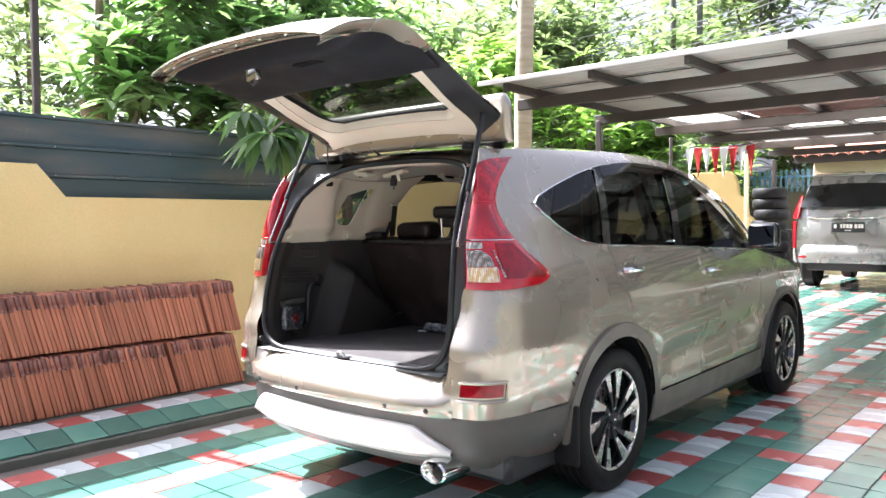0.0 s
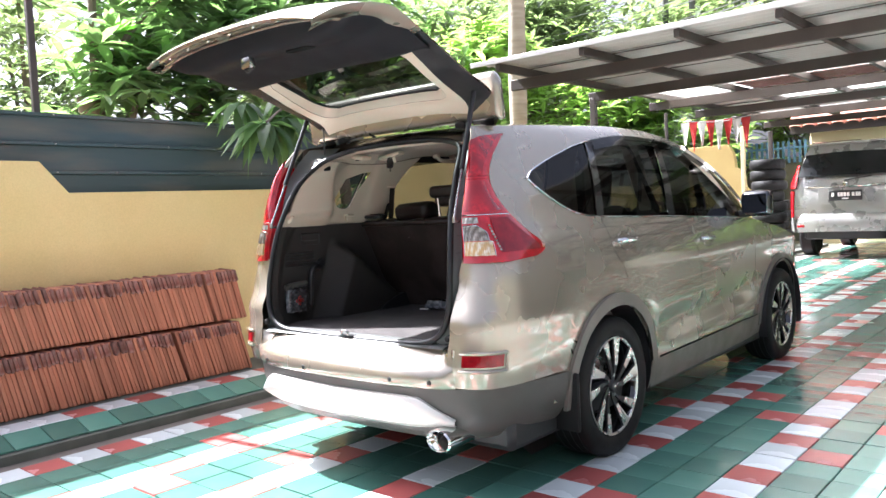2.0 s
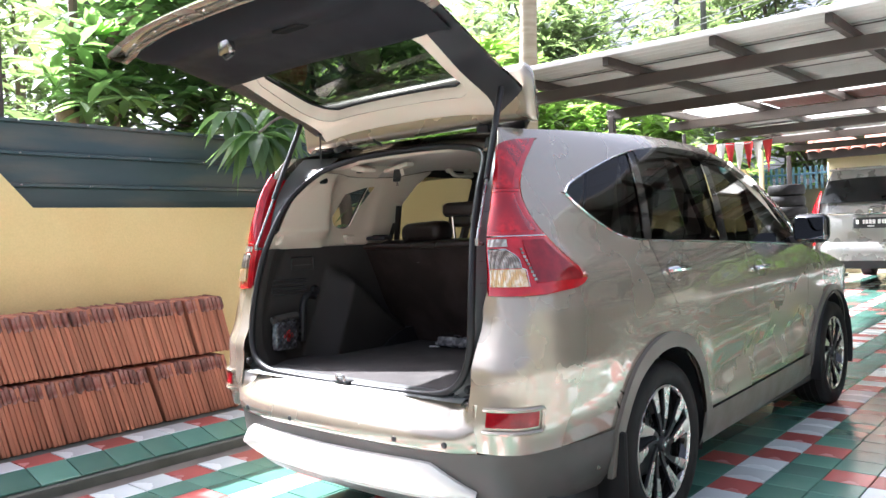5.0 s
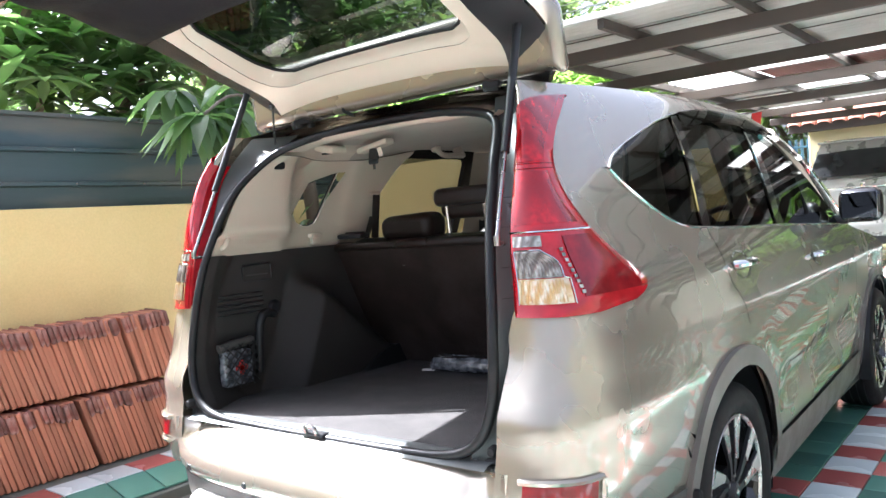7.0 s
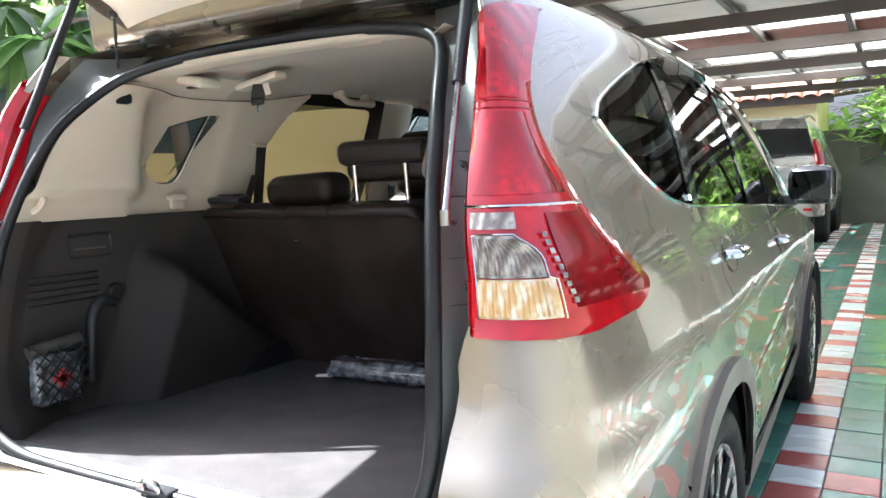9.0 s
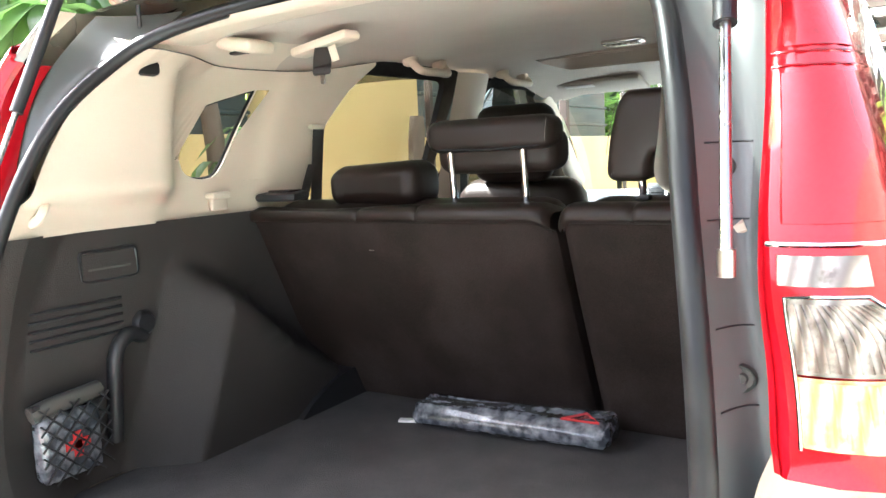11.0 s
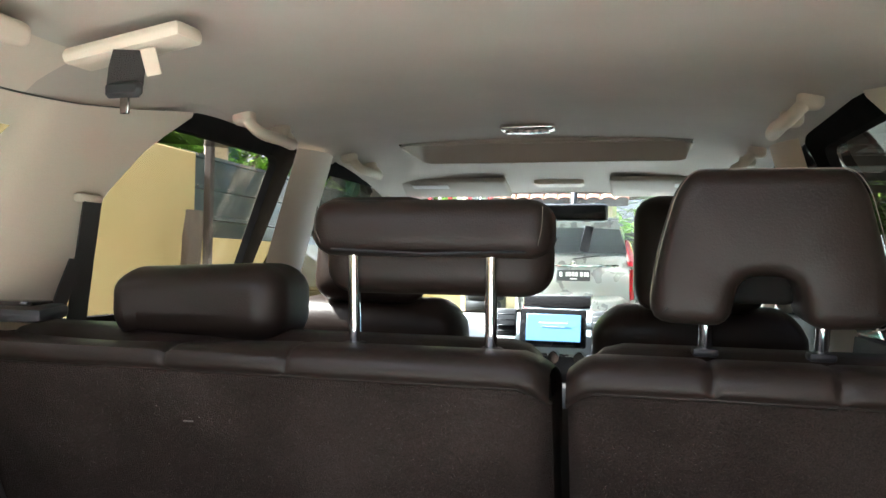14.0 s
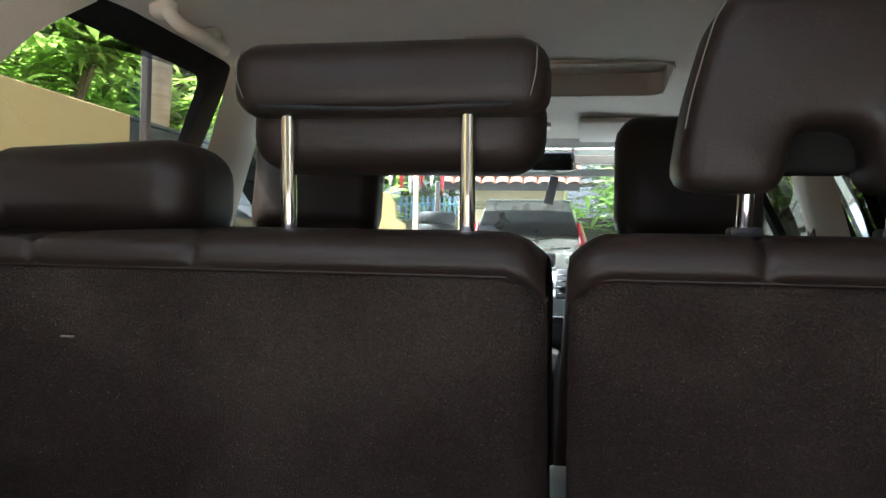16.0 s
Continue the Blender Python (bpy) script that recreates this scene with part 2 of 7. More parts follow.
BEAM = material("painted_steel_beam", (0.050, 0.038, 0.032), 0.6, color2=(0.070, 0.054, 0.045), scale=4, bump=0.2, bump_scale=60)
SHEET = material("corrugated_sheet", (0.50, 0.49, 0.47), 0.6, 0.1, color2=(0.42, 0.40, 0.37), scale=1.5, bump=0.2, bump_scale=40)
BARK = material("bark", (0.20, 0.165, 0.125), 0.9, color2=(0.13, 0.10, 0.075), scale=9, bump=0.9, bump_scale=30, stretch=(1, 1, 0.35))
PALMBARK = material("palm_bark", (0.42, 0.36, 0.28), 0.9, color2=(0.30, 0.25, 0.19), scale=5, bump=0.8, bump_scale=24, stretch=(.4, .4, 3))
LEAF = leaf_material("mango_leaf", (0.10, 0.165, 0.080), (0.16, 0.24, 0.125), 0.6)
# leaf colour raised to put sunlight into the low background trees
LITLEAF = leaf_material("leaf_painted_sunlit", (0.17, 0.25, 0.085), (0.23, 0.31, 0.13), 0.65)
FARLEAF = leaf_material("far_leaf", (0.125, 0.165, 0.095), (0.175, 0.21, 0.14), 0.5)
WIRE = material("wire", (0.25, 0.25, 0.25), 0.6, color2=(0.3, 0.3, 0.3), scale=4)
FLAGRED = material("red_cloth", (0.55, 0.03, 0.03), 0.8, color2=(0.48, 0.025, 0.025), scale=12, bump=0.3, bump_scale=200)
FLAGWHITE = material("white_cloth", (0.78, 0.76, 0.74), 0.8, color2=(0.70, 0.68, 0.66), scale=12, bump=0.3, bump_scale=200)
BLUE = material("blue_paint", (0.075, 0.18, 0.28), 0.6, color2=(0.06, 0.14, 0.23), scale=5)
CLAYROOF = material("clay_roof_tile", (0.52, 0.24, 0.16), 0.75, color2=(0.44, 0.19, 0.13), scale=3, bump=0.3, bump_scale=50, spread=0.2)
CARSILVER = material("parked_car_silver", (0.30, 0.30, 0.29), 0.30, 0.5, color2=(0.27, 0.27, 0.26), scale=4, coat=0.8)
PANEL_LIT = bpy.data.materials.new("translucent_sheet")
PANEL_LIT.use_nodes = True
_n, _l = PANEL_LIT.node_tree.nodes, PANEL_LIT.node_tree.links
_t = _n.new("ShaderNodeBsdfTranslucent")
_t.inputs[0].default_value = (0.9, 0.88, 0.80, 1)
_l.new(_t.outputs[0], _n["Material Output"].inputs[0])
SCREEN = bpy.data.materials.new("lit_screen")
SCREEN.use_nodes = True
_b = SCREEN.node_tree.nodes["Principled BSDF"]
_b.inputs["Base Color"].default_value = (0.05, 0.12, 0.2, 1)
_b.inputs["Emission Color"].default_value, _b.inputs["Emission Strength"].default_value = (0.16, 0.40, 0.62, 1), 0.075


# ---- mesh helpers ----
def part(name, bm, mat, parent=None, label="", smooth=True, angle=40):
    """Links a bmesh as one mesh object, under parent if given."""
    bmesh.ops.remove_doubles(bm, verts=bm.verts, dist=1e-5)
    bmesh.ops.recalc_face_normals(bm, faces=bm.faces)
    me = bpy.data.meshes.new(name)
    if smooth:
        lim = radians(angle)
        for e in bm.edges:
            e.smooth = len(e.link_faces) != 2 or e.calc_face_angle(0) < lim
        for f in bm.faces:
            f.smooth = True
    bm.to_mesh(me)
    bm.free()
    me.materials.append(mat)
    ob = new(name, me)
    if parent:
        ob.parent = parent
    if label:
        ob["label"] = label
    return ob


def empty(name, place=(0, 0, 0), label="", category="", group="", kind=""):
    ob = new(name)
    ob.location = place
    return tagged(ob, label, category, group, kind)


def lerp(x, xs, ys):
    return float(np.interp(x, xs, ys))


def grid(f, us, vs, bm=None, thick=0.0):
    """A sheet of quads through f(u, v)."""
    bm = bm or bmesh.new()
    vv = [[bm.verts.new(f(u, v)) for v in vs] for u in us]
    for i in range(len(us) - 1):
        for j in range(len(vs) - 1):
            q = [vv[i][j], vv[i + 1][j], vv[i + 1][j + 1], vv[i][j + 1]]
            if len({tuple(round(c, 5) for c in p.co) for p in q}) >= 3:
                try:
                    bm.faces.new(q)
                except ValueError:
                    pass
    if thick:
        bmesh.ops.remove_doubles(bm, verts=bm.verts, dist=1e-5)
        bmesh.ops.recalc_face_normals(bm, faces=bm.faces)
        bmesh.ops.solidify(bm, geom=bm.faces[:], thickness=thick)
    return bm


def rbox(size, bevel=0.01, seg=2, at=(0, 0, 0), turn=None, bm=None):
    """A box with rounded edges."""
    b = bmesh.new()
    bmesh.ops.create_cube(b, size=1, matrix=Matrix.Diagonal((*size, 1)))
    if bevel:
        bmesh.ops.bevel(b, geom=b.edges[:], offset=min(bevel, min(size) * 0.49), segments=seg, affect='EDGES', profile=0.5)
    m = Matrix.Translation(at) @ (turn or Matrix())
    bmesh.ops.transform(b, matrix=m, verts=b.verts)
    return joined(bm, b)


def joined(bm, b):
    if bm is None:
        return b
    me = bpy.data.meshes.new("tmp")
    b.to_mesh(me)
    b.free()
    bm.from_mesh(me)
    bpy.data.meshes.remove(me)
    return bm


def tube(points, r, n=10, bm=None, caps=True, closed=False):
    """A round bar along points; r may be a list."""
    bm = bm or bmesh.new()
    pts = [Vector(p) for p in points]
    rs = r if isinstance(r, (list, tuple)) else [r] * len(pts)
    rings, up = [], None
    k = len(pts)
    for i, p in enumerate(pts):
        a, b = (pts[(i - 1) % k], pts[(i + 1) % k]) if closed else (pts[max(i - 1, 0)], pts[min(i + 1, k - 1)])
        d = (b - a).normalized()
        if up is None:
            up = d.orthogonal().normalized()
        up = (up - d * up.dot(d)).normalized()
        side = d.cross(up)
        rings.append([bm.verts.new(p + rs[i] * (math.cos(t) * up + math.sin(t) * side)) for t in np.linspace(0, 2 * math.pi, n, endpoint=False)])
    for i in range(k if closed else k - 1):
        for j in range(n):
            a, b = rings[i], rings[(i + 1) % k]
            bm.faces.new((a[j], a[(j + 1) % n], b[(j + 1) % n], b[j]))
    if caps and not closed:
        bm.faces.new(rings[0])
        bm.faces.new(rings[-1])
    return bm


def smooth_path(points, n=8, closed=False):
    """Catmull-Rom through points."""
    p = [Vector(q) for q in points]
    k, out = len(p), []
    for i in range(k if closed else k - 1):
        a, b, c, d = (p[(i - 1) % k], p[i], p[(i + 1) % k], p[(i + 2) % k]) if closed else (p[max(i - 1, 0)], p[i], p[i + 1], p[min(i + 2, k - 1)])
        for t in np.linspace(0, 1, n, endpoint=False):
            out.append(0.5 * (2 * b + (c - a) * t + (2 * a - 5 * b + 4 * c - d) * t * t + (3 * b - a - 3 * c + d) * t ** 3))
    if not closed:
        out.append(p[-1])
    return out


def slab(outline, depth, bevel=0.01, seg=2, m=None, bm=None):
    """A flat outline in the x-z plane made solid along +y, with rounded edges."""
    b = bmesh.new()
    f = b.faces.new([b.verts.new((x, 0, z)) for x, z in outline])
    r = bmesh.ops.extrude_face_region(b, geom=[f])
    bmesh.ops.translate(b, vec=(0, depth, 0), verts=[v for v in r["geom"] if isinstance(v, bmesh.types.BMVert)])
    if bevel:
        rim = [e for e in b.edges if len({round(v.co.y, 4) for v in e.verts}) == 1]
        bmesh.ops.bevel(b, geom=rim, offset=bevel, segments=seg, affect='EDGES', profile=0.5)
    if m:
        bmesh.ops.transform(b, matrix=m, verts=b.verts)
    return joined(bm, b)


def lathe(profile, n=32, m=None, bm=None):
    """profile of (radius, along) turned about the x axis."""
    b = bmesh.new()
    rings = [[b.verts.new((x, r * math.cos(t), r * math.sin(t))) for t in np.linspace(0, 2 * math.pi, n, endpoint=False)] for r, x in profile]
    for i in range(len(rings) - 1):
        for j in range(n):
            b.faces.new((rings[i][j], rings[i][(j + 1) % n], rings[i + 1][(j + 1) % n], rings[i + 1][j]))
    if m:
        bmesh.ops.transform(b, matrix=m, verts=b.verts)
    return joined(bm, b)


def rounded(pts, r, n=5):
    """Rounds the corners of a 2D outline."""
    out, k = [], len(pts)
    for i in range(k):
        p, a, b = Vector(pts[i]), Vector(pts[i - 1]), Vector(pts[(i + 1) % k])
        ra = min(r, (a - p).length * 0.45, (b - p).length * 0.45)
        s, e = p + (a - p).normalized() * ra, p + (b - p).normalized() * ra
        for t in np.linspace(0, 1, n):
            out.append(tuple((1 - t) ** 2 * s + 2 * t * (1 - t) * p + t * t * e))
    return out


def pillow(outline, depth, soft, m=None):
    """A padded slab: the outline in x-z with softly rounded faces, along +y."""
    b = bmesh.new()
    k = len(outline)
    area = sum(outline[i][0] * outline[(i + 1) % k][1] - outline[(i + 1) % k][0] * outline[i][1] for i in range(k))
    sg = 1 if area > 0 else -1
    nor = []
    for i in range(k):
        d = (Vector(outline[(i + 1) % k]) - Vector(outline[i - 1])).normalized()
        nor.append(Vector((-d.y, d.x)) * sg)
    rings = []
    steps = [(1.0, 0.0), (0.55, 0.16), (0.22, 0.45), (0.0, 1.0)]
    prof = [(i, d * soft) for i, d in steps] + [(i, depth - d * soft) for i, d in steps[::-1]]
    for i, y in prof:
        rings.append([b.verts.new((p[0] + n.x * soft * i, y, p[1] + n.y * soft * i)) for p, n in zip(outline, nor)])
    for r0, r1 in zip(rings, rings[1:]):
        for j in range(k):
            b.faces.new((r0[j], r0[(j + 1) % k], r1[(j + 1) % k], r1[j]))
    for r in (rings[0], rings[-1]):
        bmesh.ops.triangle_fill(b, use_beauty=True, edges=[b.edges.get((r[j], r[(j + 1) % k])) for j in range(k)])
    if m:
        bmesh.ops.transform(b, matrix=m, verts=b.verts)
    return b


def both(f):
    for s in (-1, 1):
        f(s)

# ---- the silver car with its tailgate open ----
car = empty("suv", (0, 0, 0), "silver-beige family car with its tailgate raised on a tiled yard", "car")
ZP = [0.20, 0.30, 0.45, 0.62, 0.78, 0.92, 1.02, 1.10, 1.18, 1.35, 1.50, 1.58, 1.63, 1.68]
WP = [0.83, 0.865, 0.885, 0.897, 0.905, 0.900, 0.882, 0.856, 0.822, 0.765, 0.700, 0.655, 0.615, 0.555]
UW = [0.0, 0.1, 0.2, 0.3, 0.4, 0.5, 0.6]
DXW = [0.215, 0.125, 0.052, 0.021, 0.009, 0.003, 0.0]
YW = [0.163, 0.160, 0.200, 0.290, 0.390, 0.493, 0.6]


def curve_at(x, xs, ys):
    """Smooth cubic interpolation through a table."""
    i = int(np.clip(np.searchsorted(xs, x) - 1, 0, len(xs) - 2))
    x = min(max(x, xs[0]), xs[-1])
    def slope(k):
        a, b = max(k - 1, 0), min(k + 1, len(xs) - 1)
        return (ys[b] - ys[a]) / (xs[b] - xs[a])
    h = xs[i + 1] - xs[i]
    t = (x - xs[i]) / h
    return ((1 + 2 * t) * (1 - t) ** 2 * ys[i] + t * (1 - t) ** 2 * h * slope(i)
            + t * t * (3 - 2 * t) * ys[i + 1] + t * t * (t - 1) * h * slope(i + 1))


def taper(y):
    return curve_at(y, [0.4, 0.7, 1.2, 1.9, 3.2, 3.8, 4.2, 4.45], [0.952, 0.962, 0.972, 0.955, 0.905, 0.895, 0.87, 0.76])


def side_point(u, z, s=1, out=0.0):
    """A point of the body side; u is the distance ahead, and wraps round the rear corner below 0.6."""
    w = curve_at(z, ZP, WP)
    if u >= 0.6:
        x, y = w * taper(u), u
    else:
        wrap = lerp(z, [0.6, 0.8, 1.05, 1.25, 1.46, 1.6], [1.10, 1.10, 0.93, 0.63, 0.26, 0.14])
        rake = curve_at(z, [0.6, 0.8, 1.0, 1.2, 1.4, 1.5, 1.6, 1.68], [-0.06, -0.03, 0.005, 0.035, 0.09, 0.14, 0.22, 0.30])
        k = 1 - u / 0.6
        x = w * taper(0.6 - 0.2 * k) - curve_at(u, UW, DXW) * wrap
        y = curve_at(u, UW, YW) + rake * k
    # a crease under the shoulder and a hollow low on the doors
    if 0.45 < z < 1.0:
        low = 0.50 + 0.035 * (u - 1.4)
        x -= 0.034 * math.exp(-((z - low - 0.05) / 0.075) ** 2) * min(1, max(0, (u - 1.40) / 0.35)) * min(1, max(0, (3.35 - u) / 0.35))
        x += 0.008 * math.exp(-((z - 0.93) / 0.05) ** 2)
    if z < 0.92:
        # the rear corner swells below the lamps
        out += curve_at(z, [0.51, 0.56, 0.60, 0.66, 0.72, 0.755, 0.775, 0.79, 0.84, 0.90, 0.94], [0.016, 0.024, 0.03, 0.029, 0.026, 0.030, 0.036, 0.034, 0.016, 0.004, 0.0]) * min(1, max(0, (0.80 - u) / 0.45))
    if out:
        k = min(1, max(0, (0.6 - u) / 0.5))
        x += out * (1 - 0.6 * k)
        y -= out * k
    return Vector((s * x, y, z))


AXLES, ARCH_Z, ARCH_R = (1.07, 3.74), 0.350, 0.408
WIN_LOW = ([0.562, 0.60, 0.645, 0.72, 0.82, 0.94, 1.05, 1.2, 2.0, 2.9, 3.22], [1.367, 1.335, 1.306, 1.262, 1.218, 1.190, 1.181, 1.174, 1.146, 1.108, 1.098])
WIN_HIGH = ([0.562, 0.60, 0.70, 0.83, 0.963, 1.05, 1.265, 1.56, 1.75, 2.07, 2.25, 2.45, 2.80, 2.90, 3.15, 3.22], [1.367, 1.396, 1.433, 1.472, 1.508, 1.530, 1.570, 1.604, 1.613, 1.607, 1.592, 1.545, 1.418, 1.370, 1.205, 1.102])
EDGE = ([0.0, 0.5, 0.8, 1.2, 1.6, 2.0, 2.2, 2.5, 2.8, 3.1, 3.3, 3.4], [1.600, 1.612, 1.630, 1.650, 1.670, 1.668, 1.650, 1.580, 1.475, 1.300, 1.130, 1.05])


def win_low(u):
    return curve_at(u, *WIN_LOW) if u > 0.562 else 1.367


def win_high(u):
    return curve_at(u, *WIN_HIGH) if u > 0.562 else 1.367


def bottom(u):
    z = 0.405 if u > 0.66 else 0.515
    for c in AXLES:
        if abs(u - c) < ARCH_R:
            z = max(z, ARCH_Z + math.sqrt(ARCH_R ** 2 - (u - c) ** 2))
    return z


def panel(left, right, nu, nv, s, low=bottom, high=win_low, out=0.0):
    def f(a, t):
        u, z = left(1.0), 1.0
        for _ in range(8):
            lo, hi = low(u), high(u)
            z = lo + t * (hi - lo)
            u = left(z) + a * (right(z) - left(z))
        return side_point(u, z, s, out)
    us = [0.5 - 0.5 * math.cos(math.pi * i / nu) for i in range(nu + 1)]
    return grid(f, us, [j / nv for j in range(nv + 1)])


def door_rear_edge(z):
    return lerp(z, [0.55, 0.72, 0.85, 1.0, 1.18, 1.5], [1.50, 1.30, 1.20, 1.105, 1.082, 1.21])


def split_edge(z):
    return lerp(z, [0.40, 0.63, 0.85, 1.15], [2.24, 2.205, 2.155, 2.06])


GAP = 0.005


def rear_corner(z):
    """Where the body side begins: at the gutter, or beside the inner edge of the lamp."""
    return lerp(z, [1.004, 1.022, 1.52, 1.55], [0.0, 0.036, 0.036, 0.0])


def build_side(s):
    part("quarter_panel", panel(rear_corner, lambda z: door_rear_edge(z) - GAP, 60, 24, s), PAINT, car)
    part("rear_door", panel(lambda z: door_rear_edge(z), lambda z: split_edge(z) - GAP, 40, 20, s), PAINT, car)
    part("front_door", panel(lambda z: split_edge(z), lambda z: 3.20 - GAP, 30, 20, s), PAINT, car)
    part("fender", panel(lambda z: 3.20, lambda z: 4.42, 48, 18, s, high=lambda u: lerp(u, [3.20, 3.4, 3.8, 4.2, 4.42], [1.10, 1.06, 1.0, 0.90, 0.78])), PAINT, car)
    part("roof_rail", panel(rear_corner, lambda z: 3.36, 80, 8, s, low=win_high, high=lambda u: curve_at(u, *EDGE)), PAINT, car)
    # dark backing that closes the shut lines
    part("door_seal", panel(lambda z: 0.9, lambda z: 3.2, 40, 8, s, out=-0.018), RUBBER, car)
    # sill, wheel-arch cladding, mud flap
    part("sill_cladding", panel(lambda z: AXLES[0] + 0.385, lambda z: AXLES[1] - 0.385, 20, 6, s, low=lambda u: 0.25, high=lambda u: 0.40, out=0.010), ARCHTRIM, car)
    for c in AXLES:
        a0, a1 = (-0.06, math.pi + 0.06)
        b = grid(lambda a, v: side_point(c + math.cos(a) * (ARCH_R + 0.062 * min(v, 1.0) - 0.014), ARCH_Z + math.sin(a) * (ARCH_R + 0.062 * min(v, 1.0) - 0.014), s, 0.016 if v <= 1 else -0.004),
                 np.linspace(a0, a1, 33), [0.0, 0.3, 0.7, 1.0, 1.01])
        part("arch_trim", b, ARCHTRIM, car, "grey wheel-arch trim")
        b = grid(lambda a, r: side_point(c + math.cos(a) * r, ARCH_Z + math.sin(a) * r, s, -0.005), np.linspace(0.05, math.pi - 0.05, 33), [ARCH_R, ARCH_R + 0.06, ARCH_R + 0.12])
        part("arch_flange", b, PAINT, car)
        # dark wheel well
        b = grid(lambda a, x: Vector((s * x, c + math.cos(a) * 0.415, ARCH_Z + math.sin(a) * 0.415)), np.linspace(-0.3, math.pi + 0.3, 25), [0.50, 0.84])
        joined(b, grid(lambda a, r: Vector((s * 0.50, c + math.cos(a) * r, ARCH_Z + math.sin(a) * r)), np.linspace(0, 2 * math.pi, 25), [0.0, 0.42]))
        part("wheel_well", b, BLACK, car)
    for yy in (AXLES[0] - 0.40, AXLES[1] - 0.41):
        if yy < 1:
            b = rbox((0.19, 0.03, 0.27), 0.012, 2, (s * 0.80, yy - 0.01, 0.355))
            part("mud_flap", b, RUBBER, car)
    # windows: panes set a little inside the body
    def lean(bottom_u, top_u):
        return lambda z: lerp(z, [1.15, 1.58], [bottom_u, top_u])
    def pane(name, a, b, n):
        part(name, panel(a, b, n, 8, s, low=lambda u: win_low(u) - 0.004, high=lambda u: win_high(u) + 0.004, out=-0.008), FRONTGLASS if n == 21 else RIGHTGLASS if s > 0 else GLASS, car)
    pane("quarter_window", lambda z: 0.566, lean(1.045, 1.225), 26)
    pane("rear_door_window", lean(1.105, 1.280), lean(1.870, 2.060), 20)
    pane("front_door_window", lean(1.965, 2.125), lambda z: 3.16, 21)
    # black pillars between the panes, chrome line below, rubber above
    for a, b in ((lean(1.040, 1.222), lean(1.108, 1.283)), (lean(1.865, 2.055), lean(1.970, 2.130))):
        part("window_pillar", panel(a, b, 4, 8, s, low=win_low, high=win_high, out=-0.001), GLOSS, car)
    ring = [side_point(u, win_low(u), s, 0.004) for u in np.linspace(0.564, 3.20, 70)]
    part("window_moulding", tube(ring, 0.0042, 6), CHROME, car, "bright metal moulding below the side windows")
    ring = [side_point(u, win_high(u), s, 0.003) for u in np.linspace(0.564, 3.20, 70)]
    part("window_moulding", tube(ring, 0.0042, 6), CHROME, car, "metal moulding above the side windows")
    # smoked rain visor over the door window
    part("rain_visor", panel(lambda z: 1.25, lambda z: 2.75, 36, 3, s, low=lambda u: win_high(u) - 0.05, high=lambda u: win_high(u) + 0.004, out=0.014), SMOKE, car, "smoked plastic rain visor")
    # handles with a cup behind
    for y, z in ((1.235, 1.053), (2.300, 1.002)):
        p = side_point(y, z, s)
        h = part("door_handle", tube(smooth_path([side_point(y - 0.085, z, s, 0.004), side_point(y - 0.06, z + 0.002, s, 0.034), side_point(y + 0.05, z + 0.002, s, 0.036), side_point(y + 0.085, z, s, 0.004)], 6), [0.012] * 19, 8), CHROME, car, "chrome door handle")
        part("cup", grid(lambda a, r: side_point(y + r * 0.085 * math.cos(a), z - 0.004 + r * 0.046 * math.sin(a), s, 0.002 - 0.010 * (1 - r * r)), np.linspace(0, 2 * math.pi, 21), [0, 0.5, 0.8, 1.0]), STEEL, h)
    # door mirror
    mir = part("door_mirror", rbox((0.205, 0.11, 0.178), 0.05, 5, (s * 0.878, 3.085, 1.190)), GLOSS, car, "dark door mirror housing")
    part("mirror_glass", rbox((0.165, 0.006, 0.135), 0.003, 1, (s * 0.880, 3.028, 1.190)), MIRROR, mir)
    part("stalk", rbox((0.10, 0.07, 0.05), 0.018, 2, (s * 0.775, 3.09, 1.120)), BLACK, mir)


both(build_side)


def roof_z(u):
    return curve_at(u, [0.30, 0.55, 0.8, 1.2, 1.6, 2.0, 2.3, 2.5, 2.85, 3.1, 3.4], [1.615, 1.645, 1.668, 1.694, 1.710, 1.706, 1.675, 1.625, 1.48, 1.34, 1.10])


def roof_point(u, a):
    """a runs from -1 to 1 across the car."""
    e = side_point(u, curve_at(u, *EDGE), 1)
    c = roof_z(u)
    y0 = e.y
    k = abs(a)
    return Vector((e.x * a, y0, e.z + (c - e.z) * (1 - k ** 2.6)))


ACROSS = [-1 + 2 * i / 28 for i in range(29)]
part("roof", grid(roof_point, np.linspace(0.32, 2.45, 40), ACROSS), PAINT, car)
part("windscreen", grid(lambda u, a: roof_point(u, a) + Vector((0, 0, 0.003)), np.linspace(2.455, 3.38, 16), [0.93 * a for a in ACROSS]), CLEAR, car, "windscreen with a clear tint")
part("sunshade_band", grid(lambda u, a: roof_point(u, a) - Vector((0, 0, 0.006)), np.linspace(2.46, 2.55, 4), [0.92 * a for a in ACROSS]), glass_material("teal_band", (0.10, 0.55, 0.60)), car)


def hood_point(u, a):
    e = side_point(min(u, 4.42), lerp(u, [3.38, 3.8, 4.2, 4.42], [1.062, 1.0, 0.90, 0.78]), 1)
    return Vector((e.x * a, e.y + 0.10 * (1 - a * a) * max(0, (u - 3.9) / 0.5), e.z + 0.055 * (1 - abs(a) ** 2.2)))


part("bonnet", grid(hood_point, np.linspace(3.37, 4.42, 14), ACROSS), PAINT, car)
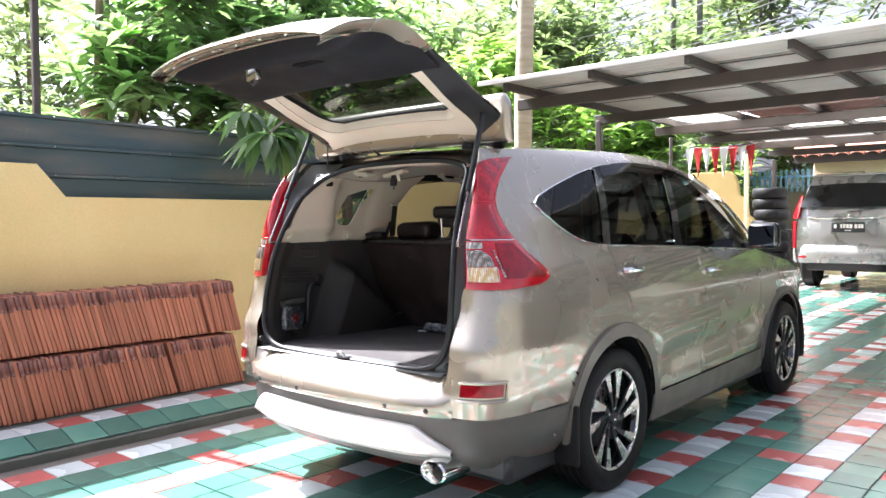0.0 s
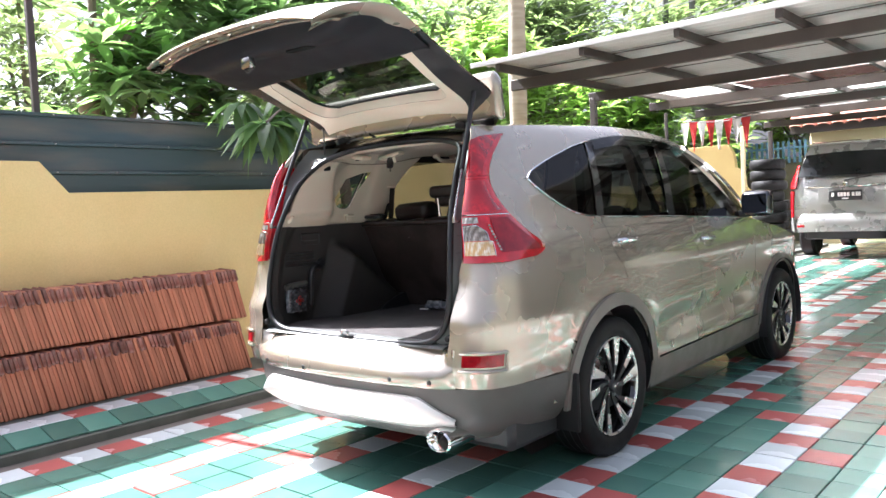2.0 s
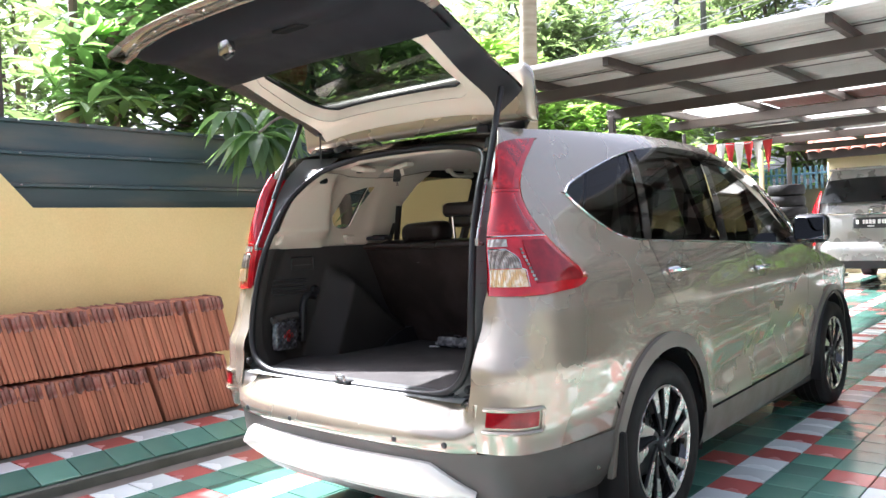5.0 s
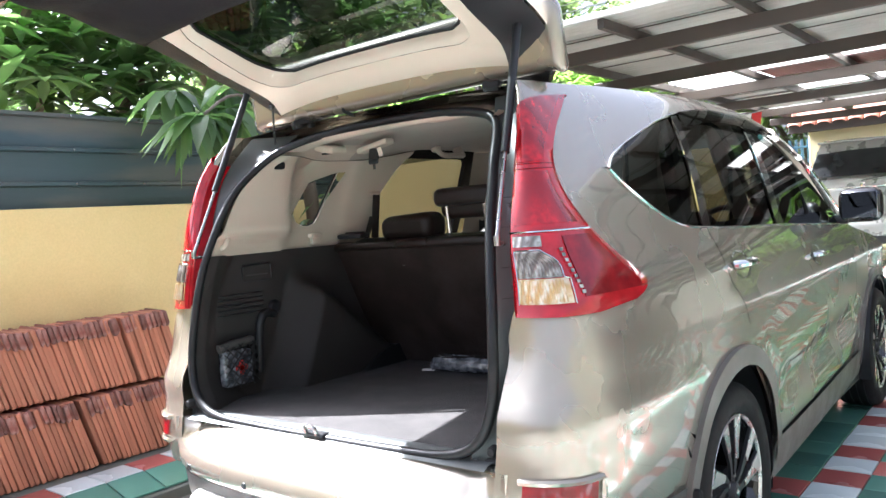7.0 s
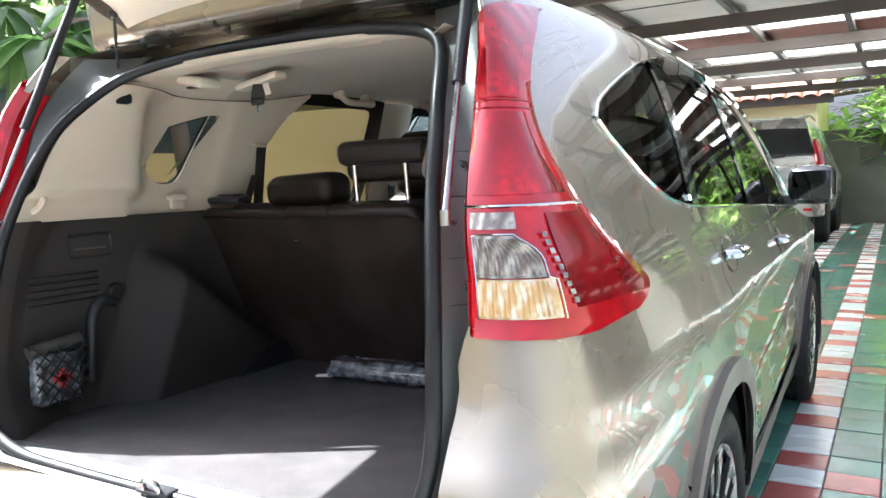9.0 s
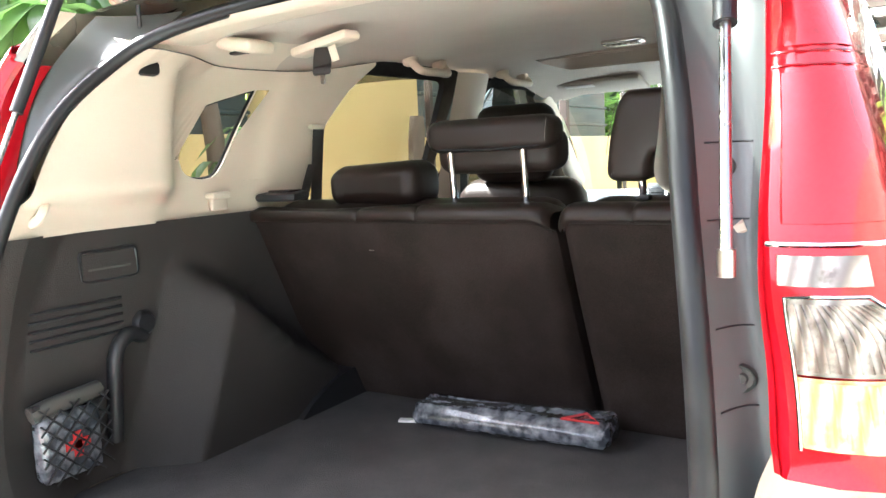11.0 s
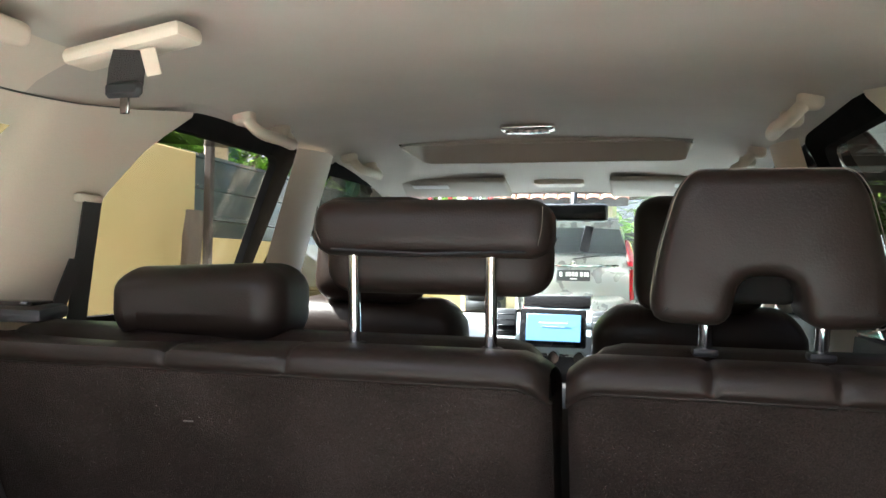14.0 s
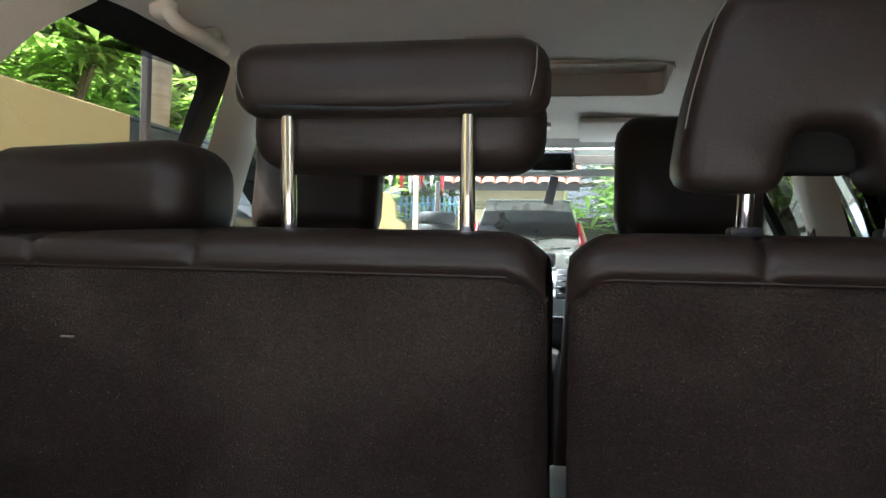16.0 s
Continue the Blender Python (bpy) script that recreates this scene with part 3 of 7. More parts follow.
part("front_bumper", grid(lambda a, v: Vector((0.72 * a, 4.42 + 0.10 * (1 - a * a) + 0.03 * math.sin(v * 3), 0.25 + v * 0.57)), ACROSS, np.linspace(0, 1, 8), thick=0.02), PAINT, car)
part("underbody", rbox((1.56, 4.0, 0.15), 0.03, 1, (0, 2.3, 0.275)), BLACK, car)

# rear bumper
BX = [0.0, 0.30, 0.52, 0.64, 0.72, 0.785, 0.83, 0.855, 0.868, 0.875]
BY = [0.0, 0.008, 0.035, 0.078, 0.135, 0.225, 0.33, 0.44, 0.54, 0.62]
BD = [0.0]
for i in range(1, 10):
    BD.append(BD[-1] + math.hypot(BX[i] - BX[i - 1], BY[i] - BY[i - 1]))


def bumper_point(d, z, out=0.0):
    """d runs along the bumper's plan from the middle (0) to the wheel arch; the sign is the side."""
    k = abs(d)
    x, y = curve_at(k, BD, BX), curve_at(k, BD, BY)
    t = curve_at(max(k - 0.01, 0), BD, BX), curve_at(max(k - 0.01, 0), BD, BY)
    n = Vector((y - t[1], -(x - t[0]), 0)).normalized() if k > 0.012 else Vector((0, -1, 0))
    flat = [-0.12, -0.055, -0.022, -0.012, -0.006, 0.008, 0.015, 0.019, 0.024, 0.028, 0.030]
    slope = [-0.12, -0.055, -0.022, -0.012, -0.006, 0.008, 0.008, 0.0, -0.024, -0.052, -0.085]
    fade = min(1, max(0, (k - 0.92) / 0.2))
    flat = [a + (b - a) * fade for a, b in zip(flat, [-0.12, -0.055, -0.022, -0.012, -0.006, 0.008, 0.016, 0.022, 0.026, 0.028, 0.029])]
    mixed = min(1, max(0, (0.68 - k) / 0.08))
    off = curve_at(z, [0.26, 0.32, 0.40, 0.47, 0.505, 0.525, 0.555, 0.578, 0.605, 0.64, 0.672], [a + (b - a) * mixed for a, b in zip(flat, slope)]) + out
    if z > 0.507:
        off -= 0.06 * min(1, max(0, (k - 0.66) / 0.10))
    p = Vector((x, y, z)) + n * off
    return Vector((math.copysign(p.x, d), p.y, p.z))


BL = BD[-1]
DS = [-BL + 2 * BL * i / 72 for i in range(73)]
part("rear_bumper", grid(lambda d, z: bumper_point(d, z), DS, [0.505, 0.515, 0.53, 0.55, 0.565, 0.578, 0.59, 0.605, 0.625, 0.645, 0.66, 0.672]), PAINT, car)
part("bumper_cladding", grid(lambda d, z: bumper_point(d, z, 0.002), DS, [0.27, 0.30, 0.34, 0.38, 0.42, 0.46, 0.49, 0.506]), GREY, car, "grey textured lower bumper")
part("bumper_shelf", grid(lambda a, v: bumper_point(a * 0.80, 0.671).lerp(Vector((a * 0.60, 0.115, 0.668)), v), [-1 + i / 18 for i in range(37)], [0, 0.3, 0.7, 1]), PAINT, car)


def skid_z(d, v):
    k = abs(d)
    top = lerp(k, [0, 0.40, 0.50, 0.60, 0.66], [0.468, 0.474, 0.470, 0.41, 0.375])
    low = lerp(k, [0, 0.45, 0.66], [0.318, 0.326, 0.345])
    return low + v * (top - low)


part("skid_garnish", grid(lambda d, v: bumper_point(d, skid_z(d, v), 0.014 + 0.02 * math.sin(math.pi * v) - (0.03 if v in (0, 1) else 0)), np.linspace(-0.66, 0.66, 49), [0, 0.04, 0.2, 0.4, 0.6, 0.8, 0.96, 1]), SKID, car, "bright silver skid garnish")
for d in (-0.52, -0.20, 0.36, 0.56):
    part("parking_sensor", lathe([(0.0, -0.006), (0.009, -0.006), (0.012, 0.0), (0.012, 0.01)], 14, Matrix.Translation(bumper_point(d, 0.535, -0.004)) @ pose(0, 0, 0, 0, 0, 90)), BLACK, car)
RU0, RU1, RZ0, RZ1 = 0.075, 0.250, 0.607, 0.655
for s in (-1, 1):
    r = part("reflector", grid(lambda u, z: side_point(u, z, s, 0.006), np.linspace(RU0, RU1, 10), [RZ0, RZ0 + 0.004, RZ1 - 0.004, RZ1], thick=0.012), REDDARK, car, "red bumper reflector")
    rim = [side_point(u, RZ1 + 0.008, s, 0.006) for u in np.linspace(RU0 - 0.01, RU1 + 0.01, 8)] + [side_point(RU1 + 0.016, z, s, 0.006) for z in np.linspace(RZ1, RZ0 - 0.01, 4)] + [side_point(u, RZ0 - 0.018, s, 0.006) for u in np.linspace(RU1 + 0.01, RU0 - 0.01, 8)]
    part("bezel", tube(rim, 0.008, 6), PAINT, r)
ex = part("exhaust", lathe([(0.035, 0.16), (0.044, 0.14), (0.046, 0.0), (0.041, -0.006), (0.037, 0.0), (0.034, 0.12), (0.0, 0.12)], 28, Matrix.Translation((0.60, 0.035, 0.298)) @ pose(0, 0, 0, 0, 0, 90) @ Matrix.Diagonal((1.2, 1.45, 1.05, 1))), CHROME, car, "chrome exhaust tip")
part("pipe", tube([(0.60, 0.2, 0.30), (0.60, 0.5, 0.31), (0.5, 1.0, 0.32)], 0.03, 10), STEEL, ex)

# tail lamps
LZ = [1.022, 1.032, 1.055, 1.075, 1.095, 1.15, 1.20, 1.25, 1.30, 1.345, 1.39, 1.43, 1.48, 1.53, 1.58, 1.60]
LU = [0.30, 0.45, 0.525, 0.540, 0.520, 0.450, 0.390, 0.338, 0.298, 0.278, 0.282, 0.305, 0.355, 0.425, 0.505, 0.52]


def lamp_part(name, s, zs, lo, hi, mat, parent, label="", out=0.012, edge=True):
    def f(z, a):
        u = lo(z) + a * (hi(z) - lo(z))
        return side_point(u, min(z, lerp(u, [0.0, 0.14, 0.30, 0.50], [1.500, 1.536, 1.560, 1.575])), s, out - (0.012 if edge and a in (0, 1) else 0))
    b = grid(f, zs, [0, 0.03, 0.2, 0.4, 0.6, 0.8, 0.97, 1])
    return part(name, b, mat, parent, label)


def tail_lamp(s):
    edge = lambda z: curve_at(z, LZ, LU)
    zs = list(np.linspace(1.022, 1.60, 50))
    lamp = lamp_part("tail_lamp", s, zs, lambda z: 0.030, edge, RED, car, "tall red wraparound tail lamp")
    b = grid(lambda z, t: side_point(0.034, min(z, 1.505), s, 0.008) + Vector((-s * 0.012 * t, 0.058 * t, 0)), zs, [0, 0.1, 0.5, 1])
    part("inner_face", b, RED, lamp, "red inner side of the tail lamp")
    lamp_part("upper_cell", s, np.linspace(1.385, 1.575, 16), lambda z: 0.06 + 0.16 * (z - 1.385), lambda z: edge(z) - 0.045, REDCELL, lamp, "faceted red lamp cell", out=0.0135)
    lamp_part("middle_cell", s, np.linspace(1.235, 1.362, 12), lambda z: 0.05, lambda z: edge(z) - 0.035, REDCELL, lamp, "faceted red lamp cell", out=0.0135)
    lamp_part("dark_wing", s, np.linspace(1.062, 1.205, 14), lambda z: 0.235 + 0.10 * (1.2 - z), lambda z: edge(z) - 0.04, REDDARK, lamp, out=0.0135)
    lamp_part("chrome_strip", s, np.linspace(1.184, 1.209, 4), lambda z: 0.046, lambda z: 0.165, LENS, lamp, out=0.014)
    def rounded_end(z):
        return 0.205 - 0.055 * max(0, (z - 1.135) / 0.04) ** 2
    lamp_part("reverse_lens", s, np.linspace(1.112, 1.174, 10), lambda z: 0.052, rounded_end, LENS, lamp, out=0.014)
    lamp_part("amber_lens", s, np.linspace(1.052, 1.110, 8), lambda z: 0.052, lambda z: 0.222, AMBER, lamp, out=0.014)
    for nm, z0, z1, mat in (("ribbed_lens", 1.116, 1.170, LENS), ("ribbed_amber", 1.056, 1.107, AMBER)):
        b = grid(lambda z, a: side_point(0.056 + a * (min(rounded_end(z), 0.215) - 0.062), z, s, 0.0143 + 0.0024 * abs(math.cos(math.pi * 13 * a)) ** 5), list(np.linspace(z0, z1, 9)), list(np.linspace(0, 1, 105)))
        part(nm, b, mat, lamp, "finely ribbed lens")
    part("lens_rim", tube([side_point(0.054, z, s, 0.015) for z in np.linspace(1.05, 1.174, 6)] + [side_point(0.054 + (rounded_end(1.174) - 0.054) * a, 1.176, s, 0.015) for a in (0.3, 0.6, 1.0)] + [side_point(rounded_end(z), z, s, 0.015) for z in np.linspace(1.170, 1.112, 8)] + [side_point(0.223, z, s, 0.015) for z in (1.108, 1.08, 1.05)], 0.0016, 5), CHROME, lamp)
    for k in range(9):
        z = 1.070 + 0.0125 * k
        part("led", grid(lambda a, q: side_point(0.250 - 0.30 * (z - 1.06) + 0.011 * a, z + 0.008 * q, s, 0.0155), [0, 1], [0, 1], thick=0.001), LENS, lamp)
    for z in (1.368, 1.380):
        part("split_line", tube([side_point(u, z, s, 0.0125) for u in np.linspace(0.035, edge(z) - 0.01, 8)], 0.0012, 5), REDDARK, lamp)
    part("chrome_line", tube([side_point(u, 1.218, s, 0.014) for u in np.linspace(0.035, edge(1.218) - 0.015, 10)], 0.0024, 5), CHROME, lamp)


both(tail_lamp)

# tailgate aperture: painted flange, weatherstrip, sill
def hole_y(z):
    return curve_at(z, [0.62, 0.68, 0.80, 1.0, 1.2, 1.4, 1.52, 1.60], [0.105, 0.110, 0.120, 0.148, 0.198, 0.296, 0.41, 0.50])


HOLE = [(0, 0.672), (0.30, 0.674), (0.46, 0.682), (0.55, 0.712), (0.598, 0.775), (0.614, 0.87), (0.608, 1.0), (0.596, 1.12), (0.577, 1.24), (0.554, 1.36), (0.520, 1.46), (0.465, 1.53), (0.36, 1.565), (0.20, 1.583), (0, 1.588)]
loop = [(x, z) for x, z in HOLE] + [(-x, z) for x, z in HOLE[-2:0:-1]]
hole_loop = [Vector((p.x, hole_y(p.z), p.z)) for p in smooth_path([(x, 0, z) for x, z in loop], 5, closed=True)]
part("weatherstrip", tube(hole_loop, 0.0135, 10, closed=True), RUBBER_SEAL, car, "black rubber tailgate weatherstrip")


def hole_x(z):
    return curve_at(z, [0.60, 0.70, 0.775, 0.87, 1.0, 1.12, 1.24, 1.36, 1.46, 1.53, 1.6], [0.52, 0.55, 0.601, 0.617, 0.611, 0.599, 0.580, 0.557, 0.523, 0.47, 0.42])


def flange(s):
    zs = np.linspace(0.645, 1.60, 40)
    inner = [Vector((s * hole_x(z), hole_y(z) + 0.004, z)) for z in zs]
    def f(i, v):
        a = inner[int(i)]
        o = side_point(0.02, zs[int(i)], s) + Vector((0, 0.05, 0))
        p = a.lerp(o, v)
        p.y += 0.022 * math.sin(math.pi * v)
        return p
    part("gutter", grid(f, range(40), [0, 0.15, 0.3, 0.5, 0.7, 0.85, 1.0]), PAINT_IN, car, "silver door gutter coloured darker for shade")
    def on_gutter(z, v, out=0.0):
        i = int(round((z - 0.645) / 0.955 * 39))
        return f(i, v) - Vector((0, out, 0))
    for z, v, r in ((1.29, 0.42, 0.010), (1.085, 0.50, 0.013), (0.97, 0.5, 0.011)):
        ring = part("gutter_plug", lathe([(0, -0.001), (r * 0.35, -0.002), (r * 0.45, 0.002), (r * 0.8, 0.0015), (r, -0.0015), (r * 1.08, 0.004)], 16, Matrix.Translation(on_gutter(z, v)) @ pose(0, 0, 0, 0, 0, 90)), GREY, car)
    for z in (1.30, 1.225, 1.13, 1.055):
        part("gutter_seam", tube([on_gutter(z, v, 0.001) for v in (0.2, 0.4, 0.6, 0.8)], 0.0009, 5), BLACK, car)
    part("bump_stop", lathe([(0, -0.010), (0.009, -0.010), (0.014, -0.004), (0.016, 0.010)], 16, Matrix.Translation((s * 0.615, 0.105, 0.712)) @ pose(0, 0, 0, 0, 0, 90)), RUBBER, car)


both(flange)
part("header_panel", grid(lambda a, v: Vector((0.52 * a, hole_y(1.585) + 0.01 + 0.08 * v - 0.02 * math.sin(v * 3.1), 1.586 + 0.036 * v - 0.05 * a ** 4)), ACROSS, [0, 0.25, 0.5, 0.75, 1]), PAINT, car)
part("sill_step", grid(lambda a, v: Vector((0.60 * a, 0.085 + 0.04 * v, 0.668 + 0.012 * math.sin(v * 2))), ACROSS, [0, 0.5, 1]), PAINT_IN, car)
st = part("striker", tube(smooth_path([(-0.02, 0.095, 0.675), (-0.018, 0.085, 0.705), (0.018, 0.085, 0.705), (0.02, 0.095, 0.675)], 5), 0.006, 8), STEEL, car, "steel tailgate striker on the sill")
part("striker_plate", rbox((0.09, 0.04, 0.012), 0.004, 1, (0, 0.105, 0.682)), BLACK, st)

# tailgate, built shut round its hinge and then swung up
HINGE, SWING = (0.0, 0.55, 1.655), -82.0
gate = empty("tailgate", HINGE)
gate.parent = car
gate.rotation_euler = (radians(SWING), 0, 0)
gate["label"] = "raised tailgate with beige trim and dark glass"
GV = [0.0, 0.06, 0.15, 0.30, 0.45, 0.60, 0.66, 0.74, 0.84, 0.94, 1.0]
GY = [-0.01, -0.07, -0.165, -0.255, -0.345, -0.425, -0.455, -0.505, -0.520, -0.510, -0.480]
GZ = [0.01, 0.005, -0.055, -0.22, -0.385, -0.54, -0.60, -0.70, -0.81, -0.93, -0.995]
GW = [0.56, 0.605, 0.62, 0.635, 0.655, 0.678, 0.688, 0.695, 0.682, 0.637, 0.57]


def gate_point(v, a, inset=0.0, narrow=1.0):
    w = curve_at(v, GV, GW) * narrow
    y, z = curve_at(v, GV, GY), curve_at(v, GV, GZ)
    e = 0.004
    ty, tz = curve_at(min(v + e, 1), GV, GY) - curve_at(max(v - e, 0), GV, GY), curve_at(min(v + e, 1), GV, GZ) - curve_at(max(v - e, 0), GV, GZ)
    n = Vector((0, -tz, ty)).normalized()
    bow = 0.055 * abs(a) ** 3
    return Vector((w * a, y + bow, z)) + n * inset


def glass_half(v):
    return lerp(v, [0.16, 0.175, 0.20, 0.25, 0.45, 0.49], [0.56, 0.63, 0.68, 0.71, 0.70, 0.66])


V0, V1 = 0.165, 0.49


def frame_inset(v):
    """How far the moulded frame stands off the skin."""
    return lerp(v, [0.05, 0.20, 0.35, 0.50, 0.62], [0.066, 0.066, 0.056, 0.036, 0.030])


def gate_ring(depth, lim=1.0, lo=0.0, hi=1.0):
    """The gate's sheet with the window left open."""
    b = bmesh.new()
    inset = depth if callable(depth) else lambda v: depth
    grid(lambda v, a: gate_point(v, a * lim, inset(v)), list(np.linspace(lo, V0, 6)), ACROSS, b)
    for s in (-1, 1):
        grid(lambda v, t: gate_point(v, s * (glass_half(v) + t * (lim - glass_half(v))), inset(v)), np.linspace(V0, V1, 18), np.linspace(0, 1, 6), b)
    if hi > V1:
        grid(lambda v, a: gate_point(v, a * lim, inset(v)), np.linspace(V1, hi, 16), ACROSS, b)
    return b


part("outer_skin", gate_ring(0.0), PAINT, gate)
part("trim_frame", gate_ring(frame_inset, 0.80, 0.05, 0.56), BEIGE, gate, "beige moulded window surround")
for s in (-1, 1):
    b = grid(lambda v, t: gate_point(v, s * (0.80 * (1 - t) + t), (frame_inset(v) + 0.002) * (1 - t) ** 0.6), np.linspace(0.03, 0.60, 24), [0, 0.15, 0.3, 0.45, 0.6, 0.8, 0.97])
    part("side_garnish", b, BLACK, gate, "black side garnish of the tailgate")
    b = grid(lambda v, t: gate_point(v, s * (0.90 * (1 - t) + t), lerp(v, [0.60, 0.70], [0.032, 0.055]) * (1 - t) ** 0.6), np.linspace(0.60, 1.0, 16), [0, 0.3, 0.6, 1.0])
    part("inner_flange", b, PAINT, gate, "painted return edge of the tailgate")
b = grid(lambda t, a: gate_point(1.0 - 0.11 * (1 - t), a, 0.054 * (1 - t) ** 0.5), [0, 0.15, 0.3, 0.5, 0.7, 0.85, 0.95, 1], ACROSS)
part("lower_flange", b, PAINT, gate, "painted lower edge of the tailgate")
# flange coloured black to stand for the dark gap between gate and roof
part("upper_flange", grid(lambda t, a: gate_point(0.05 * t, a, 0.05 * t), [0, 0.5, 1], ACROSS), BLACK, gate, "upper flange coloured black for the dark gap")
part("flange_lip", tube([gate_point(0.925, a * 0.95, 0.052) for a in ACROSS], 0.005, 6), PAINT, gate)
def panel_inset(v, a):
    rise = curve_at(v, [0.50, 0.515, 0.54, 0.60, 0.72, 0.85, 0.885, 0.90], [0.030, 0.072, 0.106, 0.122, 0.135, 0.140, 0.118, 0.045])
    return 0.026 + (rise - 0.026) * (1 - abs(a) ** 6)


b = grid(lambda v, a: gate_point(v, a * 0.955, panel_inset(v, a)), [0.50, 0.508, 0.515, 0.525] + list(np.linspace(0.54, 0.87, 18)) + [0.88, 0.888, 0.893, 0.897, 0.90], ACROSS)
dark = part("lower_trim", b, GATETRIM, gate, "black plastic lower trim panel")
pp = gate_point(0.80, 0.34, panel_inset(0.80, 0.34) + 0.002)
part("pull_recess", joined(None, rbox((0.13, 0.012, 0.055), 0.004, 1, pp)), REVEAL, dark)
pp = gate_point(0.857, -0.083, panel_inset(0.857, 0) + 0.01)
lk = part("latch", rbox((0.07, 0.06, 0.03), 0.008, 2, pp), STEEL, gate, "metal tailgate latch")
part("latch_jaw", tube(smooth_path([pp + Vector((-0.03, 0.0, 0.0)), pp + Vector((-0.01, 0.04, 0.0)), pp + Vector((0.03, 0.03, 0.0))], 4), 0.008, 6), BLACK, lk)
for k in range(7):
    q = gate_point(0.955, -0.75 + 0.25 * k, 0.034)
    part("clip", rbox((0.016, 0.010, 0.010), 0.003, 1, q), CHROME, gate)
part("tailgate_glass", grid(lambda v, a: gate_point(v, a * (glass_half(v) + 0.03), 0.012), np.linspace(V0 - 0.02, V1 + 0.02, 16), ACROSS), GATEGLASS, gate, "dark tinted tailgate glass")
b = bmesh.new()
fr = [gate_point(V0, a * glass_half(V0), frame_inset(V0) - 0.002) for a in ACROSS] + [gate_point(v, glass_half(v), frame_inset(v) - 0.002) for v in np.linspace(V0, V1, 18)][1:] \
    + [gate_point(V1, -a * glass_half(V1), frame_inset(V1) - 0.002) for a in ACROSS][1:] + [gate_point(v, -glass_half(v), frame_inset(v) - 0.002) for v in np.linspace(V1, V0, 18)][1:-1]
b = bmesh.new()
k = len(fr)
ra = [b.verts.new(p) for p in fr]
def inner_half(v):
    return 0.93 * glass_half(v)


W0, W1 = 0.180, 0.482
fr2 = [gate_point(W0, a * inner_half(V0), 0.018) for a in ACROSS] + [gate_point(W0 + (W1 - W0) * t, inner_half(V0 + (V1 - V0) * t), 0.018) for t in np.linspace(0, 1, 18)][1:] \
    + [gate_point(W1, -a * inner_half(V1), 0.018) for a in ACROSS][1:] + [gate_point(W0 + (W1 - W0) * t, -inner_half(V0 + (V1 - V0) * t), 0.018) for t in np.linspace(1, 0, 18)][1:-1]
rb = [b.verts.new(p) for p in fr2]
for i in range(k):
    b.faces.new((ra[i], ra[(i + 1) % k], rb[(i + 1) % k], rb[i]))
part("window_reveal", b, BEIGE, gate)
part("glass_seal", tube(fr2, 0.006, 6, closed=True), RUBBER, gate)
sp = rbox((1.30, 0.21, 0.075), 0.036, 5, (0, -0.185, 0.012))
for v in sp.verts:
    k = abs(v.co.x) / 0.65
    v.co.y += 0.115 * k ** 5
    v.co.z -= 0.045 * k ** 4
part("spoiler", sp, PAINT, gate, "silver roof spoiler with rounded ends")
for s in (-1, 1):
    part("hinge_arm", tube(smooth_path([(s * 0.40, 0.03, -0.01), (s * 0.40, -0.01, -0.015), (s * 0.41, -0.03, -0.03)], 4), 0.012, 8), BLACK, gate)
# gas struts and their joints
def strut(s):
    a, b = Vector((s * 0.622, 0.172, 1.206)), Vector((s * 0.570, 0.415, 1.775))
    st = part("gas_strut", tube([a, a.lerp(b, 0.40)], 0.0055, 10), STEEL, car, "gas strut")
    part("cylinder", tube([a.lerp(b, 0.37), a.lerp(b, 0.375), a.lerp(b, 0.38), b], 0.0115, 12), BLACK, st)
    part("joint", joined(tube([a + Vector((0, 0, 0.008)), a - Vector((0, 0, 0.016))], 0.0082, 12), tube([a - Vector((0, 0, 0.010)), a + Vector((-s * 0.004, 0.035, -0.012))], 0.006, 10)), STEEL, st)
    part("joint", rbox((0.03, 0.03, 0.03), 0.010, 2, b), BLACK, st)
both(strut)
part("wiring_boot", tube(smooth_path([(-0.16, 0.52, 1.63), (-0.19, 0.50, 1.655), (-0.12, 0.50, 1.675)], 5), 0.006, 8), BLACK, car)
for sx in (-0.40, 0.40):
    part("hinge", rbox((0.05, 0.12, 0.03), 0.008, 2, (sx, 0.53, 1.648), pose(0, 0, 0, 20, 0, 25 if sx > 0 else -25)), BLACK, car)
part("brake_lamp", rbox((0.22, 0.03, 0.02), 0.006, 1, (0.05, 0.56, 1.664)), LENS, car)


